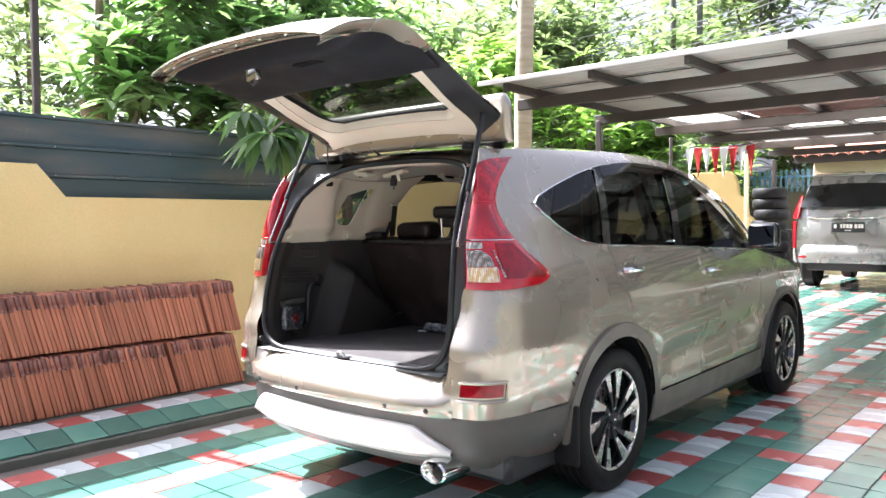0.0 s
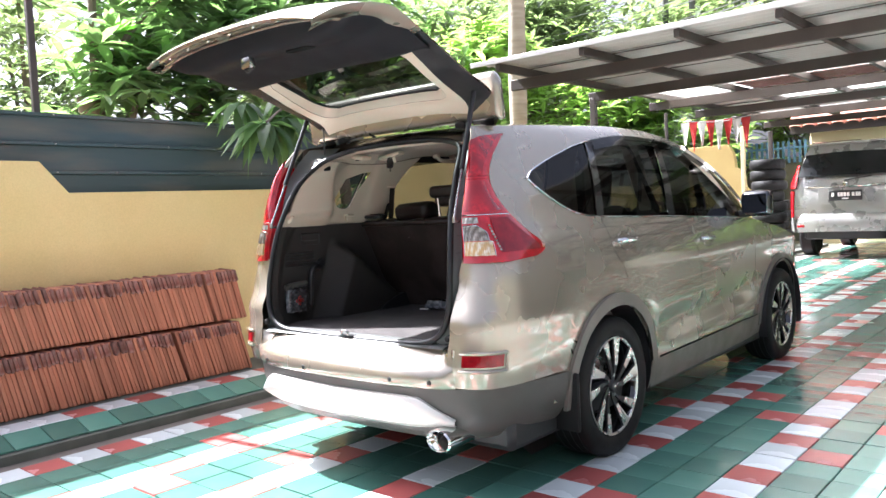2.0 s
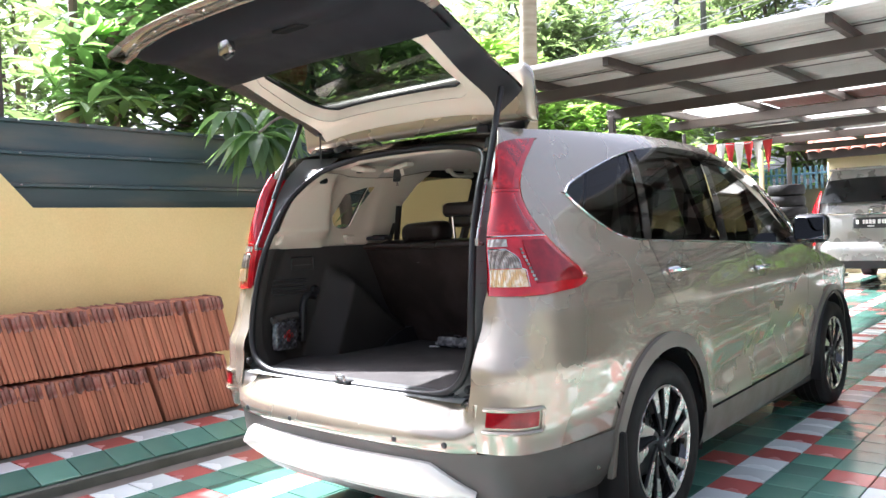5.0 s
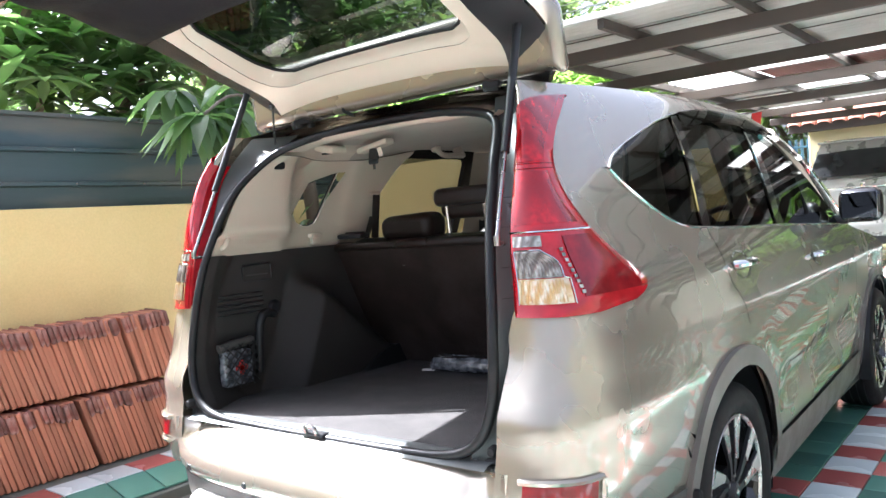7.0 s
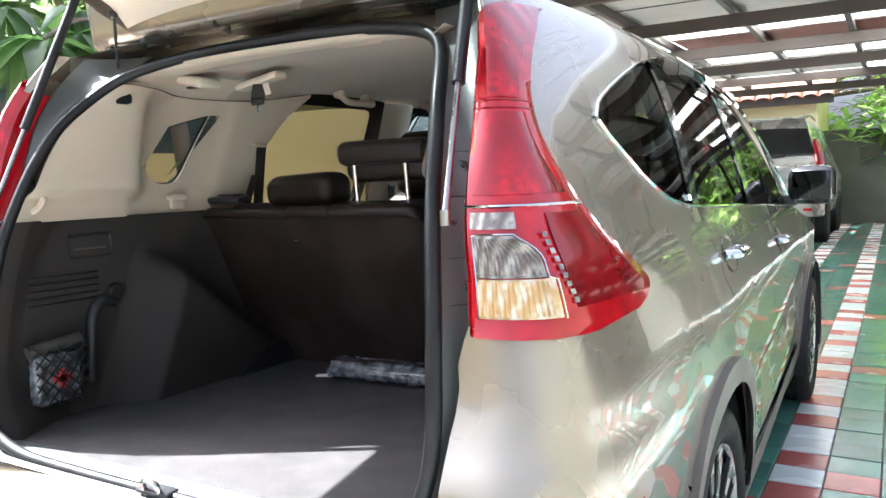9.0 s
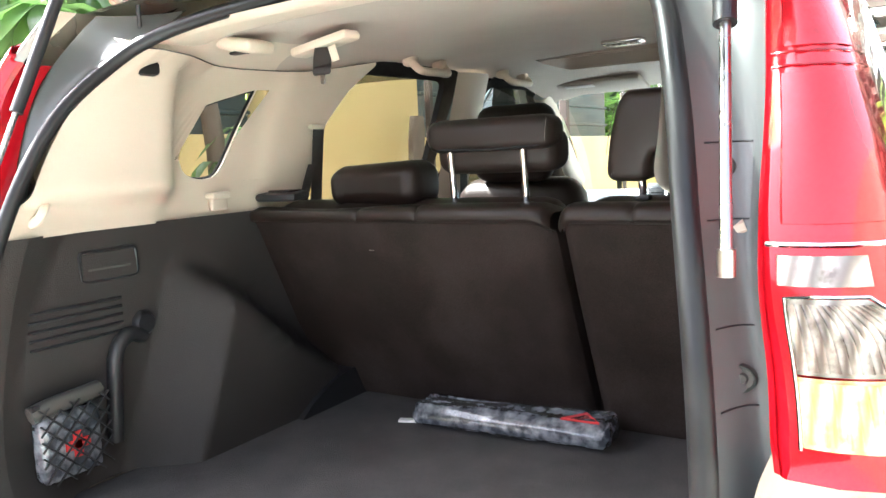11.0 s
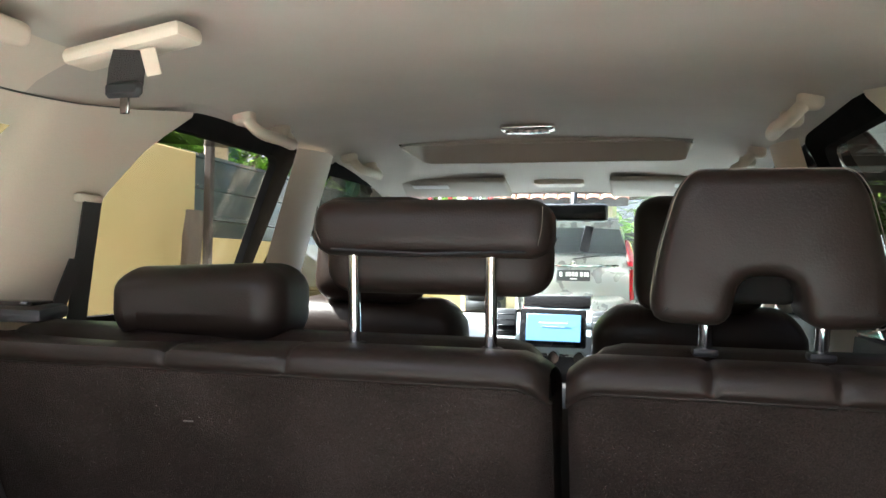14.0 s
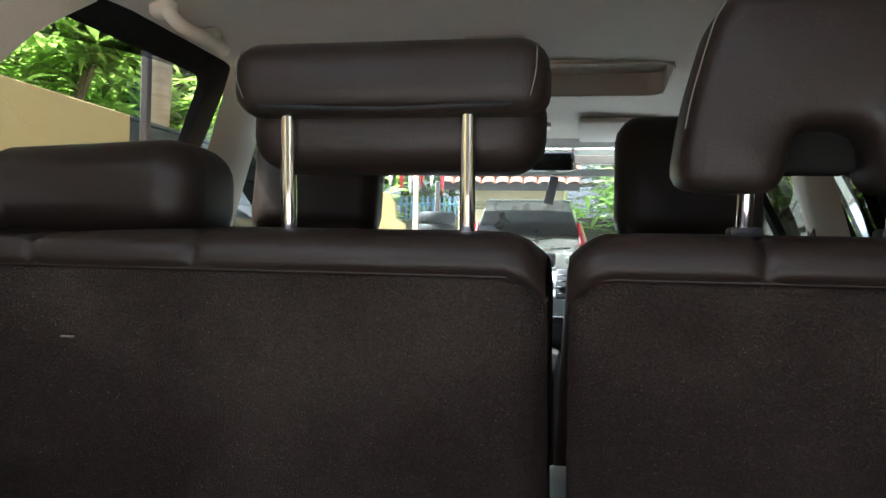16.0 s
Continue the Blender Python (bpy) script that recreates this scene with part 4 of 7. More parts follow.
# wheels
def wheel(s, yc):
    w = empty("wheel")
    w.parent = car
    m = Matrix.Translation((s * (0.752 if yc < 2 else 0.722), yc, 0.345)) @ Matrix.Diagonal((1, 0.966, 0.966, 1)) @ pose(0, 0, 0, 0, 0, 0 if s > 0 else 180)
    w.matrix_basis = m
    tyre = [(0.248, -0.09), (0.262, -0.105), (0.30, -0.113), (0.335, -0.105), (0.352, -0.085), (0.356, -0.05), (0.357, 0.0), (0.356, 0.05), (0.352, 0.085), (0.338, 0.104), (0.325, 0.110), (0.30, 0.114), (0.282, 0.112), (0.266, 0.106), (0.254, 0.095), (0.248, 0.088)]
    t = part("tyre", lathe(tyre, 56), RUBBER, w)
    for k in range(4):
        part("groove", lathe([(0.3575, -0.06 + 0.04 * k - 0.003), (0.358, -0.06 + 0.04 * k), (0.3575, -0.06 + 0.04 * k + 0.003)], 40), BLACK, t)
    part("rim", lathe([(0.254, 0.094), (0.247, 0.099), (0.242, 0.094), (0.232, 0.070), (0.222, 0.02), (0.215, -0.06), (0.0, -0.06)], 56), GLOSS, w)
    part("rim_lip", lathe([(0.250, 0.098), (0.2485, 0.1015), (0.241, 0.099), (0.238, 0.093)], 56), ALLOY, w)
    for k in range(10):
        a = 2 * math.pi * k / 10 + 0.3
        a += 0.07 if k % 2 else -0.07
        wide = 1.0 if k % 2 else 0.78
        def blade(r, c, lift):
            t = (r - 0.045) / 0.195
            ang = a + 0.42 * t + 0.10 * math.sin(math.pi * t)
            wd = (0.008 + 0.027 * max(0, t) ** 1.3) * wide
            return Vector((0.089 - 0.014 * (1 - t) + lift, r * math.cos(ang) - c * wd * math.sin(ang), r * math.sin(ang) + c * wd * math.cos(ang)))
        sp = part("spoke", grid(lambda r, c: blade(r, c, -0.003), np.linspace(0.03, 0.240, 9), [-1, -0.9, 0, 0.9, 1], thick=-0.010), BLACK, w)
        part("machined_face", grid(lambda r, c: blade(r, c * 0.86, 0.0078 + 0.0012 * (1 - abs(c))), np.linspace(0.105 if k % 2 else 0.145, 0.239, 8), [-1, -0.9, 0, 0.9, 1], thick=-0.003), ALLOY, sp, "bright machined spoke face")
    part("hub_cap", lathe([(0.0, 0.100), (0.026, 0.098), (0.031, 0.092), (0.033, 0.07)], 24), BLACK, w)
    part("badge", lathe([(0.0, 0.1015), (0.011, 0.1012), (0.014, 0.0995)], 4), CHROME, w)
    for k in range(5):
        a = 2 * math.pi * k / 5
        part("wheel_nut", lathe([(0, 0.088), (0.008, 0.088), (0.009, 0.07)], 8, Matrix.Translation((0, 0.052 * math.cos(a), 0.052 * math.sin(a)))), STEEL, w)
    part("brake_disc", lathe([(0.06, -0.02), (0.15, -0.02), (0.15, -0.035)], 30), STEEL, w)


for yc in AXLES:
    for s in (-1, 1):
        wheel(s, yc)

# ---- inside of the car ----
def liner_z(x, y):
    top = curve_at(y, [0.45, 0.7, 1.0, 1.5, 2.0, 2.3, 2.6], [1.572, 1.60, 1.612, 1.622, 1.622, 1.605, 1.545])
    return top - 0.012 * (x / 0.4) ** 2 - 0.024 * max(0, (abs(x) - 0.40) / 0.2) ** 2


LX = [0.54 * a for a in ACROSS]
LY = [0.60, 0.64, 0.70, 0.8, 1.0, 1.2, 1.4, 1.6, 1.8, 1.93]
b = grid(lambda y, x: Vector((x, y, liner_z(x, y))), LY, LX)
for x0, x1 in ((-0.54, -0.37), (0.37, 0.54)):
    grid(lambda y, x: Vector((x, y, liner_z(x, y))), np.linspace(1.93, 2.22, 5), np.linspace(x0, x1, 8), b)
grid(lambda y, x: Vector((x, y, liner_z(x, y))), np.linspace(2.22, 2.58, 6), LX, b)
part("headliner", b, HEADLINER, car, "pale woven headliner")
part("rear_header_trim", grid(lambda y, x: Vector((x, y + 0.02 * (1 - (x / 0.62) ** 2), liner_z(x, y) - lerp(y, [0.45, 0.47, 0.60, 0.625, 0.635], [0.0, 0.010, 0.009, 0.004, -0.006]))), [0.45, 0.47, 0.50, 0.54, 0.58, 0.61, 0.625, 0.635], LX), BEIGE, car, "smooth pale moulding over the tailgate opening")
ss = part("sunroof_shade", rbox((0.74, 0.30, 0.012), 0.004, 1, (0, 2.075, 1.664)), HEADLINER, car, "closed sunroof shade")
b = bmesh.new()
rim = [(-0.37, 1.93), (0.37, 1.93), (0.37, 2.22), (-0.37, 2.22)]
pts = [Vector((p[0], p[1], 0)) for p in rounded(rim, 0.05, 6)]
lo = [b.verts.new((p.x, p.y, liner_z(p.x, p.y) - 0.006)) for p in pts]
hi = [b.verts.new((p.x, p.y, 1.664)) for p in pts]
for i in range(len(pts)):
    b.faces.new((lo[i], lo[(i + 1) % len(pts)], hi[(i + 1) % len(pts)], hi[i]))
part("sunroof_rim", b, HEADLINER, ss)
part("sunroof_lip", tube([(p.x, p.y, liner_z(p.x, p.y) - 0.003) for p in pts], 0.0035, 6, closed=True), HEADLINER, ss)
dome = part("dome_lamp", rbox((0.125, 0.05, 0.016), 0.007, 3, (-0.003, 1.757, 1.617)), CHROME, car, "chromed dome lamp")
part("dome_lens", rbox((0.10, 0.032, 0.008), 0.003, 2, (-0.003, 1.757, 1.608)), LENS, dome)


def strap(path, width, mat, parent, name, label="", thick=0.003, axis=(0, 1, 0)):
    """A flat band along a path; axis gives its width's direction."""
    ax = Vector(axis).normalized()
    pts = [Vector(p) for p in path]
    b = bmesh.new()
    rows = []
    for i, p in enumerate(pts):
        d = (pts[min(i + 1, len(pts) - 1)] - pts[max(i - 1, 0)]).normalized()
        n = d.cross(ax).normalized() * thick / 2
        h = ax * width / 2
        rows.append([b.verts.new(p + h + n), b.verts.new(p - h + n), b.verts.new(p - h - n), b.verts.new(p + h - n)])
    for r0, r1 in zip(rows, rows[1:]):
        for j in range(4):
            b.faces.new((r0[j], r0[(j + 1) % 4], r1[(j + 1) % 4], r1[j]))
    b.faces.new(rows[0])
    b.faces.new(rows[-1])
    return part(name, b, mat, parent, label)


QW_END = 0.874
QW_LOW = ([0.648, 0.658, 0.68, 0.71, 0.745, 0.765, 0.79, 0.83, QW_END], [1.325, 1.299, 1.284, 1.278, 1.281, 1.293, 1.325, 1.400, 1.486])
QW_HIGH = ([0.648, 0.660, 0.68, 0.703, 0.74, 0.80, 0.85, QW_END], [1.325, 1.360, 1.405, 1.437, 1.452, 1.469, 1.482, 1.486])


def trim_x(y, z):
    """How far out the pale upper lining stands."""
    bulge = 1 / (1 + math.exp((y - 0.590) / 0.016))
    high = 1 / (1 + math.exp((1.250 - z) / 0.008))
    x = 0.660 - 0.085 * bulge * high - 0.06 * max(0, (z - 1.30) / 0.25) ** 1.5 - 0.02 * bulge
    lean = lerp(y, [0.15, 0.30, 0.5], [0.03, 0.01, 0.0])
    shoulder = 0.016 / (1 + math.exp((0.875 + 0.30 * (z - 1.25) - y) / 0.012)) / (1 + math.exp((1.225 - z) / 0.006))
    return min(x - lean - shoulder, hole_x(z) - 0.002 + 0.55 * max(0, y - hole_y(z) - 0.055))


def liner_meet(y):
    return lerp(y, [0.2, 0.45, 0.6, 0.8, 1.0, 1.15, 1.3, 1.5, 2.0, 2.3, 2.55], [1.505, 1.53, 1.535, 1.53, 1.535, 1.555, 1.58, 1.588, 1.582, 1.56, 1.50])


def c_edge(z):
    """Front edge of the rear pillar lining, along the door opening."""
    return lerp(z, [1.10, 1.24, 1.40, 1.50, 1.57], [1.00, 1.05, 1.12, 1.205, 1.30])


def rear_edge(z):
    return hole_y(z) + 0.012


def lining(s):
    zs = [1.190, 1.21, 1.222, 1.230, 1.236, 1.242, 1.246, 1.250, 1.254, 1.258, 1.264, 1.27]
    ys = [0.0, 0.1, 0.2, 0.3, 0.36, 0.38, 0.40, 0.42, 0.44, 0.46, 0.48, 0.5, 0.55, 0.6, 0.7, 0.8, 0.9, 1.0]
    def f(t, z):
        a, b = rear_edge(z), c_edge(z)
        y = a + t * (b - a)
        return Vector((s * trim_x(y, z), y, z))
    b = grid(f, ys, zs)
    # above 1.27: round the window
    def g(lowf, highf):
        def ff(t, v):
            z = 1.4
            for _ in range(6):
                y = rear_edge(z) + t * (c_edge(z) - rear_edge(z))
                lo, hi = lowf(y), highf(y)
                z = lo + v * (hi - lo)
            return Vector((s * trim_x(y, z), y, z))
        return ff
    mid = lambda y: curve_at(y, *QW_LOW) if 0.648 < y < QW_END else (QW_LOW[1][0] if y <= 0.648 else lerp(y, [QW_END, 1.3], [QW_LOW[1][-1], 1.50]))
    midh = lambda y: curve_at(y, *QW_HIGH) if 0.648 < y < QW_END else (QW_LOW[1][0] if y <= 0.648 else lerp(y, [QW_END, 1.3], [QW_LOW[1][-1], 1.50]))
    ts = np.linspace(0, 1, 90)
    grid(g(lambda y: 1.27, mid), ts, np.linspace(0, 1, 9), b)
    grid(g(midh, liner_meet), ts, np.linspace(0, 1, 9), b)
    tr = part("upper_lining", b, BEIGE, car, "beige moulded upper load-bay lining")
    ring = [(y, curve_at(y, *QW_LOW)) for y in np.linspace(0.648, QW_END, 28)] + [(y, curve_at(y, *QW_HIGH)) for y in np.linspace(QW_END, 0.648, 28)][1:-1]
    part("window_seal", tube([(s * (trim_x(y, z) + 0.014), y, z) for y, z in ring], 0.005, 6, closed=True), RUBBER, tr)
    # reveal from the lining out to the glass
    b = bmesh.new()
    k = len(ring)
    a = [b.verts.new((s * (trim_x(y, z) + 0.003), y, z)) for y, z in ring]
    o = [b.verts.new((s * (trim_x(y, z) + 0.018), y, z)) for y, z in ring]
    for i in range(k):
        b.faces.new((a[i], a[(i + 1) % k], o[(i + 1) % k], o[i]))
    part("window_reveal", b, BEIGE, tr)
    # seam where lining meets the roof, coat hook, luggage hook, strut boot
    part("seam", tube([(s * (trim_x(y, liner_meet(y)) - 0.002), y, liner_meet(y)) for y in np.linspace(0.42, 1.10, 24)], 0.0014, 5), GREY, tr)
    b = grid(lambda y, v: Vector((s * (trim_x(y, liner_meet(y)) * (1 - v) + 0.50 * v), y, liner_meet(y) + (liner_z(0.50, y) - liner_meet(y)) * v ** 0.7)), np.linspace(0.40, 0.92, 14), [0, 0.2, 0.4, 0.6, 0.8, 1])
    part("roof_corner_lining", b, BEIGE, tr)
    out_x = lambda y: lerp(y, [0.9, 1.15, 1.35, 2.1, 2.56], [trim_x(0.9, liner_meet(0.9)), 0.597, 0.605, 0.60, 0.58])
    b = grid(lambda y, v: Vector((s * (out_x(y) * (1 - v) + 0.50 * v), y, 0.002 + liner_meet(y) + (liner_z(0.50, y) - liner_meet(y)) * v ** 0.7)), np.linspace(0.915, 2.56, 28), [0, 0.2, 0.4, 0.6, 0.8, 1])
    part("roof_side_lining", b, HEADLINER, tr)
    part("pillar_return", grid(lambda z, v: Vector((s * (trim_x(c_edge(z), z) * (1 - v) + v * (0.72 - 0.13 * max(0, (z - 1.17) / 0.4))), c_edge(z) - 0.012 * v, z)), np.linspace(1.17, 1.56, 12), [0, 0.5, 1]), BEIGE, tr)
    part("hook", tube(smooth_path([(s * 0.628, 0.295, 1.255), (s * 0.585, 0.285, 1.25), (s * 0.58, 0.27, 1.228), (s * 0.60, 0.262, 1.218), (s * 0.622, 0.262, 1.225)], 5), 0.009, 8), BEIGE, tr)
    part("rest_bracket", joined(rbox((0.034, 0.055, 0.016), 0.006, 3, (s * 0.648, 0.745, 1.238)), rbox((0.016, 0.05, 0.04), 0.006, 3, (s * 0.652, 0.748, 1.222))), BEIGE, tr)
    part("strut_boot", rbox((0.03, 0.05, 0.03), 0.010, 2, (s * 0.515, 0.475, 1.50)), RUBBER, tr)
    if s < 0:
        cord = part("shelf_cord", tube([(-0.515, 0.47, 1.50), (-0.497, 0.455, 1.70)], 0.0042, 6), BLACK, car, "black cord up to the tailgate")
        part("ball_end", lathe([(0.0, -0.011), (0.008, -0.008), (0.011, 0.0), (0.008, 0.008), (0.0, 0.011)], 12, Matrix.Translation((-0.497, 0.452, 1.705))), BLACK, cord)
    # dark lower side with the wheel-house
    def low_x(y, z):
        k = min(1, max(0, (y - 0.430 - 0.36 * (z - 0.69)) / 0.105))
        k = k + 0.22 * (k * k * (3 - 2 * k) - k)
        h = 1 / (1 + math.exp((z - lerp(y, [0.5, 0.60, 0.72, 0.86, 1.05], [1.07, 1.08, 1.01, 0.89, 0.76])) / 0.014))
        return min(0.645 - 0.125 * k * h - 0.012 * math.sin((z - 0.69) * 6), hole_x(z) - 0.002 + 0.55 * max(0, y - hole_y(z) - 0.055))
    part("lower_lining", grid(lambda t, z: Vector((s * low_x(rear_edge(z) + t * 0.95, z), rear_edge(z) + t * 0.95, z)),
                              sorted(list(np.linspace(0, 1, 22)) + list(np.linspace(0.02, 0.20, 8)) + list(np.linspace(0.21, 0.58, 34))), np.linspace(0.68, 1.194, 40)), DARKTRIM, car, "dark grey lower load-bay lining")
    # door: black window frame, pillar, lower card
    part("door_card", grid(lambda y, z: Vector((s * 0.70, y, z)), np.linspace(1.0, 3.0, 12), [0.45, 0.7, 0.95, 1.10, 1.17], thick=0.02), DARKTRIM, car)
    def opening(y0, y1, name):
        rear = y0 < 1.3
        o = [(c_edge(1.17) - 0.06 if rear else y0, 1.17), (c_edge(1.57) - 0.06 if rear else y0 + 0.05, 1.59), (y1 - (0.06 if rear else 0.0), 1.59), (y1 - (0.035 if rear else 0.17), 1.17)]
        i = [(c_edge(1.19) - 0.02 if rear else y0 + 0.012, 1.19), (c_edge(1.53) - 0.02 if rear else y0 + 0.07, 1.552), (o[2][0] - 0.055, 1.556), (o[3][0] - 0.065, 1.19)]
        o, i = rounded(o, 0.05), rounded(i, 0.045)
        b = bmesh.new()
        xo = lambda z: s * (lerp(z, [1.17, 1.35, 1.5, 1.58], [0.832, 0.764, 0.694, 0.645]) - 0.06)
        rows = [[b.verts.new((xo(z) + s * d, y, z)) for y, z in q] for q, d in ((o, 0.0),)] + [[b.verts.new((side_point(y, z, s, -0.034).x, y, z)) for y, z in q] for q in ([(a[0] * 0.7 + c[0] * 0.3, a[1] * 0.7 + c[1] * 0.3) for a, c in zip(o, i)], i)] + [[b.verts.new((side_point(y, z, s, -0.012).x, y, z)) for y, z in i]]
        for r0, r1 in zip(rows, rows[1:]):
            for j in range(len(r0)):
                b.faces.new((r0[j], r0[(j + 1) % len(r0)], r1[(j + 1) % len(r0)], r1[j]))
        part(name, b, REVEAL, car)
    opening(1.05, 1.86, "door_frame")
    opening(1.96, 2.66, "door_frame")
    part("b_pillar", grid(lambda z, v: Vector((s * (0.665 - 0.13 * max(0, (z - 1.1) / 0.45) + 0.04 * v * v), 1.858 + 0.105 * v - 0.02 * (z - 1.2), z)), np.linspace(0.7, 1.58, 12), [-1, -0.8, -0.4, 0, 0.4, 0.8, 1]), BEIGE, car, "beige centre pillar lining")
    strap([(s * 0.625, 1.87, 1.40), (s * 0.625, 1.85, 1.2), (s * 0.60, 1.80, 0.8)], 0.045, WEBBING, car, "front_belt")
    part("belt_guide", rbox((0.02, 0.05, 0.10), 0.008, 2, (s * 0.612, 1.87, 1.40)), BEIGE, car)
    part("a_pillar", tube([(s * 0.60, 2.48, 1.55), (s * 0.655, 2.75, 1.38), (s * 0.70, 3.08, 1.15)], 0.042, 10), BEIGE, car)
    # grab handles
    for y in (1.47, 2.05):
        h = part("grab_handle", tube(smooth_path([(s * 0.515, y - 0.085, 1.588), (s * 0.485, y - 0.075, 1.556), (s * 0.475, y, 1.553), (s * 0.485, y + 0.075, 1.556), (s * 0.515, y + 0.085, 1.588)], 6), 0.012, 10), BEIGE, car, "beige folding grab handle")
        for d in (-0.08, 0.08):
            part("mount", rbox((0.042, 0.036, 0.034), 0.012, 3, (s * 0.517, y + d, 1.586)), BEIGE, h)


both(lining)
# things on the rear roof lining
lamp = part("cargo_lamp", rbox((0.10, 0.085, 0.030), 0.012, 3, (-0.475, 0.70, 1.560), pose(0, 0, 0, 0, 12, 0)), BEIGE, car, "beige load-bay lamp housing")
part("cargo_lens", rbox((0.05, 0.02, 0.006), 0.002, 1, (-0.475, 0.685, 1.543)), DARKTRIM, lamp)
hk = part("roof_catch", rbox((0.075, 0.15, 0.045), 0.016, 3, (0.36, 0.70, 1.575)), BEIGE, car, "beige roof catch")
part("catch_slot", rbox((0.04, 0.006, 0.008), 0.002, 1, (0.36, 0.624, 1.558)), DARKTRIM, hk)
part("header_trim", rbox((0.13, 0.035, 0.016), 0.007, 2, (0.13, 0.64, 1.590)), BEIGE, car)
bt = part("centre_belt_cover", rbox((0.18, 0.05, 0.022), 0.009, 2, (-0.365, 0.83, 1.562), pose(0, 0, 0, 0, -7, -6)), BEIGE, car, "beige cover of the roof-mounted centre belt")
strap([(-0.352, 0.812, 1.552), (-0.353, 0.806, 1.53), (-0.352, 0.802, 1.508)], 0.042, WEBBING, bt, "belt", axis=(1, 0.3, 0))
part("tongue", rbox((0.050, 0.012, 0.020), 0.005, 1, (-0.352, 0.800, 1.502)), BLACK, bt)
part("tongue_blade", rbox((0.012, 0.004, 0.020), 0.001, 1, (-0.350, 0.800, 1.483)), STEEL, bt)
part("tag", rbox((0.018, 0.002, 0.034), 0.001, 1, (-0.322, 0.808, 1.536), pose(0, 0, 0, 0, -15, 20)), BEIGE, bt)
strap([(-0.618, 1.085, 1.395), (-0.620, 1.072, 1.30), (-0.615, 1.05, 1.19)], 0.042, WEBBING, car, "rear_belt", "black rear seat belt")
strap([(-0.600, 1.03, 1.30), (-0.605, 1.01, 1.25), (-0.61, 0.99, 1.19)], 0.03, WEBBING, car, "rear_belt")
part("belt_anchor", rbox((0.016, 0.055, 0.014), 0.005, 2, (-0.622, 1.080, 1.398)), BEIGE, car)

# load floor
part("load_floor", rbox((1.26, 0.96, 0.02), 0.006, 1, (0, 0.615, 0.675)), CARPET, car, "dark grey carpeted load floor")
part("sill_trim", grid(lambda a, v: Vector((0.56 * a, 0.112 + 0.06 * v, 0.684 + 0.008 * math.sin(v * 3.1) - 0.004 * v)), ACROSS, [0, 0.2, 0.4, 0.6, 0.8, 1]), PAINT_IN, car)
# details on the dark left lining
fr = rounded([(0.40, 1.105), (0.53, 1.105), (0.53, 1.165), (0.40, 1.165)], 0.012, 4)
pn = part("lid_recess", tube([(-0.640, y - 0.025, z - 0.016) for y, z in fr], 0.004, 6, closed=True), BLACK, car)
part("recess_plate", rbox((0.004, 0.10, 0.025), 0.0015, 1, (-0.640, 0.440, 1.103)), GREY, pn)
for k in range(5):
    part("vent_slat", rbox((0.012, 0.20, 0.006), 0.002, 1, (-0.636, 0.355, 1.048 - 0.017 * k)), BLACK, car)
part("knob", lathe([(0.0, 0.032), (0.020, 0.030), (0.027, 0.02), (0.027, 0.0)], 18, Matrix.Translation((-0.648, 0.500, 0.985))), BLACK, car)
part("jack_strap", tube(smooth_path([(-0.630, 0.495, 0.960), (-0.622, 0.455, 0.970), (-0.620, 0.422, 0.940), (-0.618, 0.410, 0.86), (-0.622, 0.405, 0.76)], 6), 0.016, 10), BLACK, car)
kit = empty("side_net_pocket", (0, 0, 0))
kit.parent = car
kit["label"] = "black elastic net pocket on the side lining"
part("net_bar", tube([(-0.590, 0.22, 0.885), (-0.588, 0.29, 0.880), (-0.590, 0.365, 0.885)], 0.007, 8), BLACK, kit)
b2 = bmesh.new()
for k in range(9):
    a = -0.08 + 0.03 * k
    for sgn in (-1, 1):
        pts = []
        for i in range(8):
            y, z = 0.225 + 0.02 * i, None
            zz = 0.735 + (a + sgn * 0.02 * i + (0.0 if sgn > 0 else 0.14))
            if 0.735 <= zz <= 0.885:
                pts.append((-0.572, y, zz))
        if len(pts) > 1:
            tube(pts, 0.0022, 4, b2, caps=False)
part("netting", b2, BLACK, kit)

# rear seat
def back_y(z):
    return 1.055 - 0.46 * (z - 0.72)


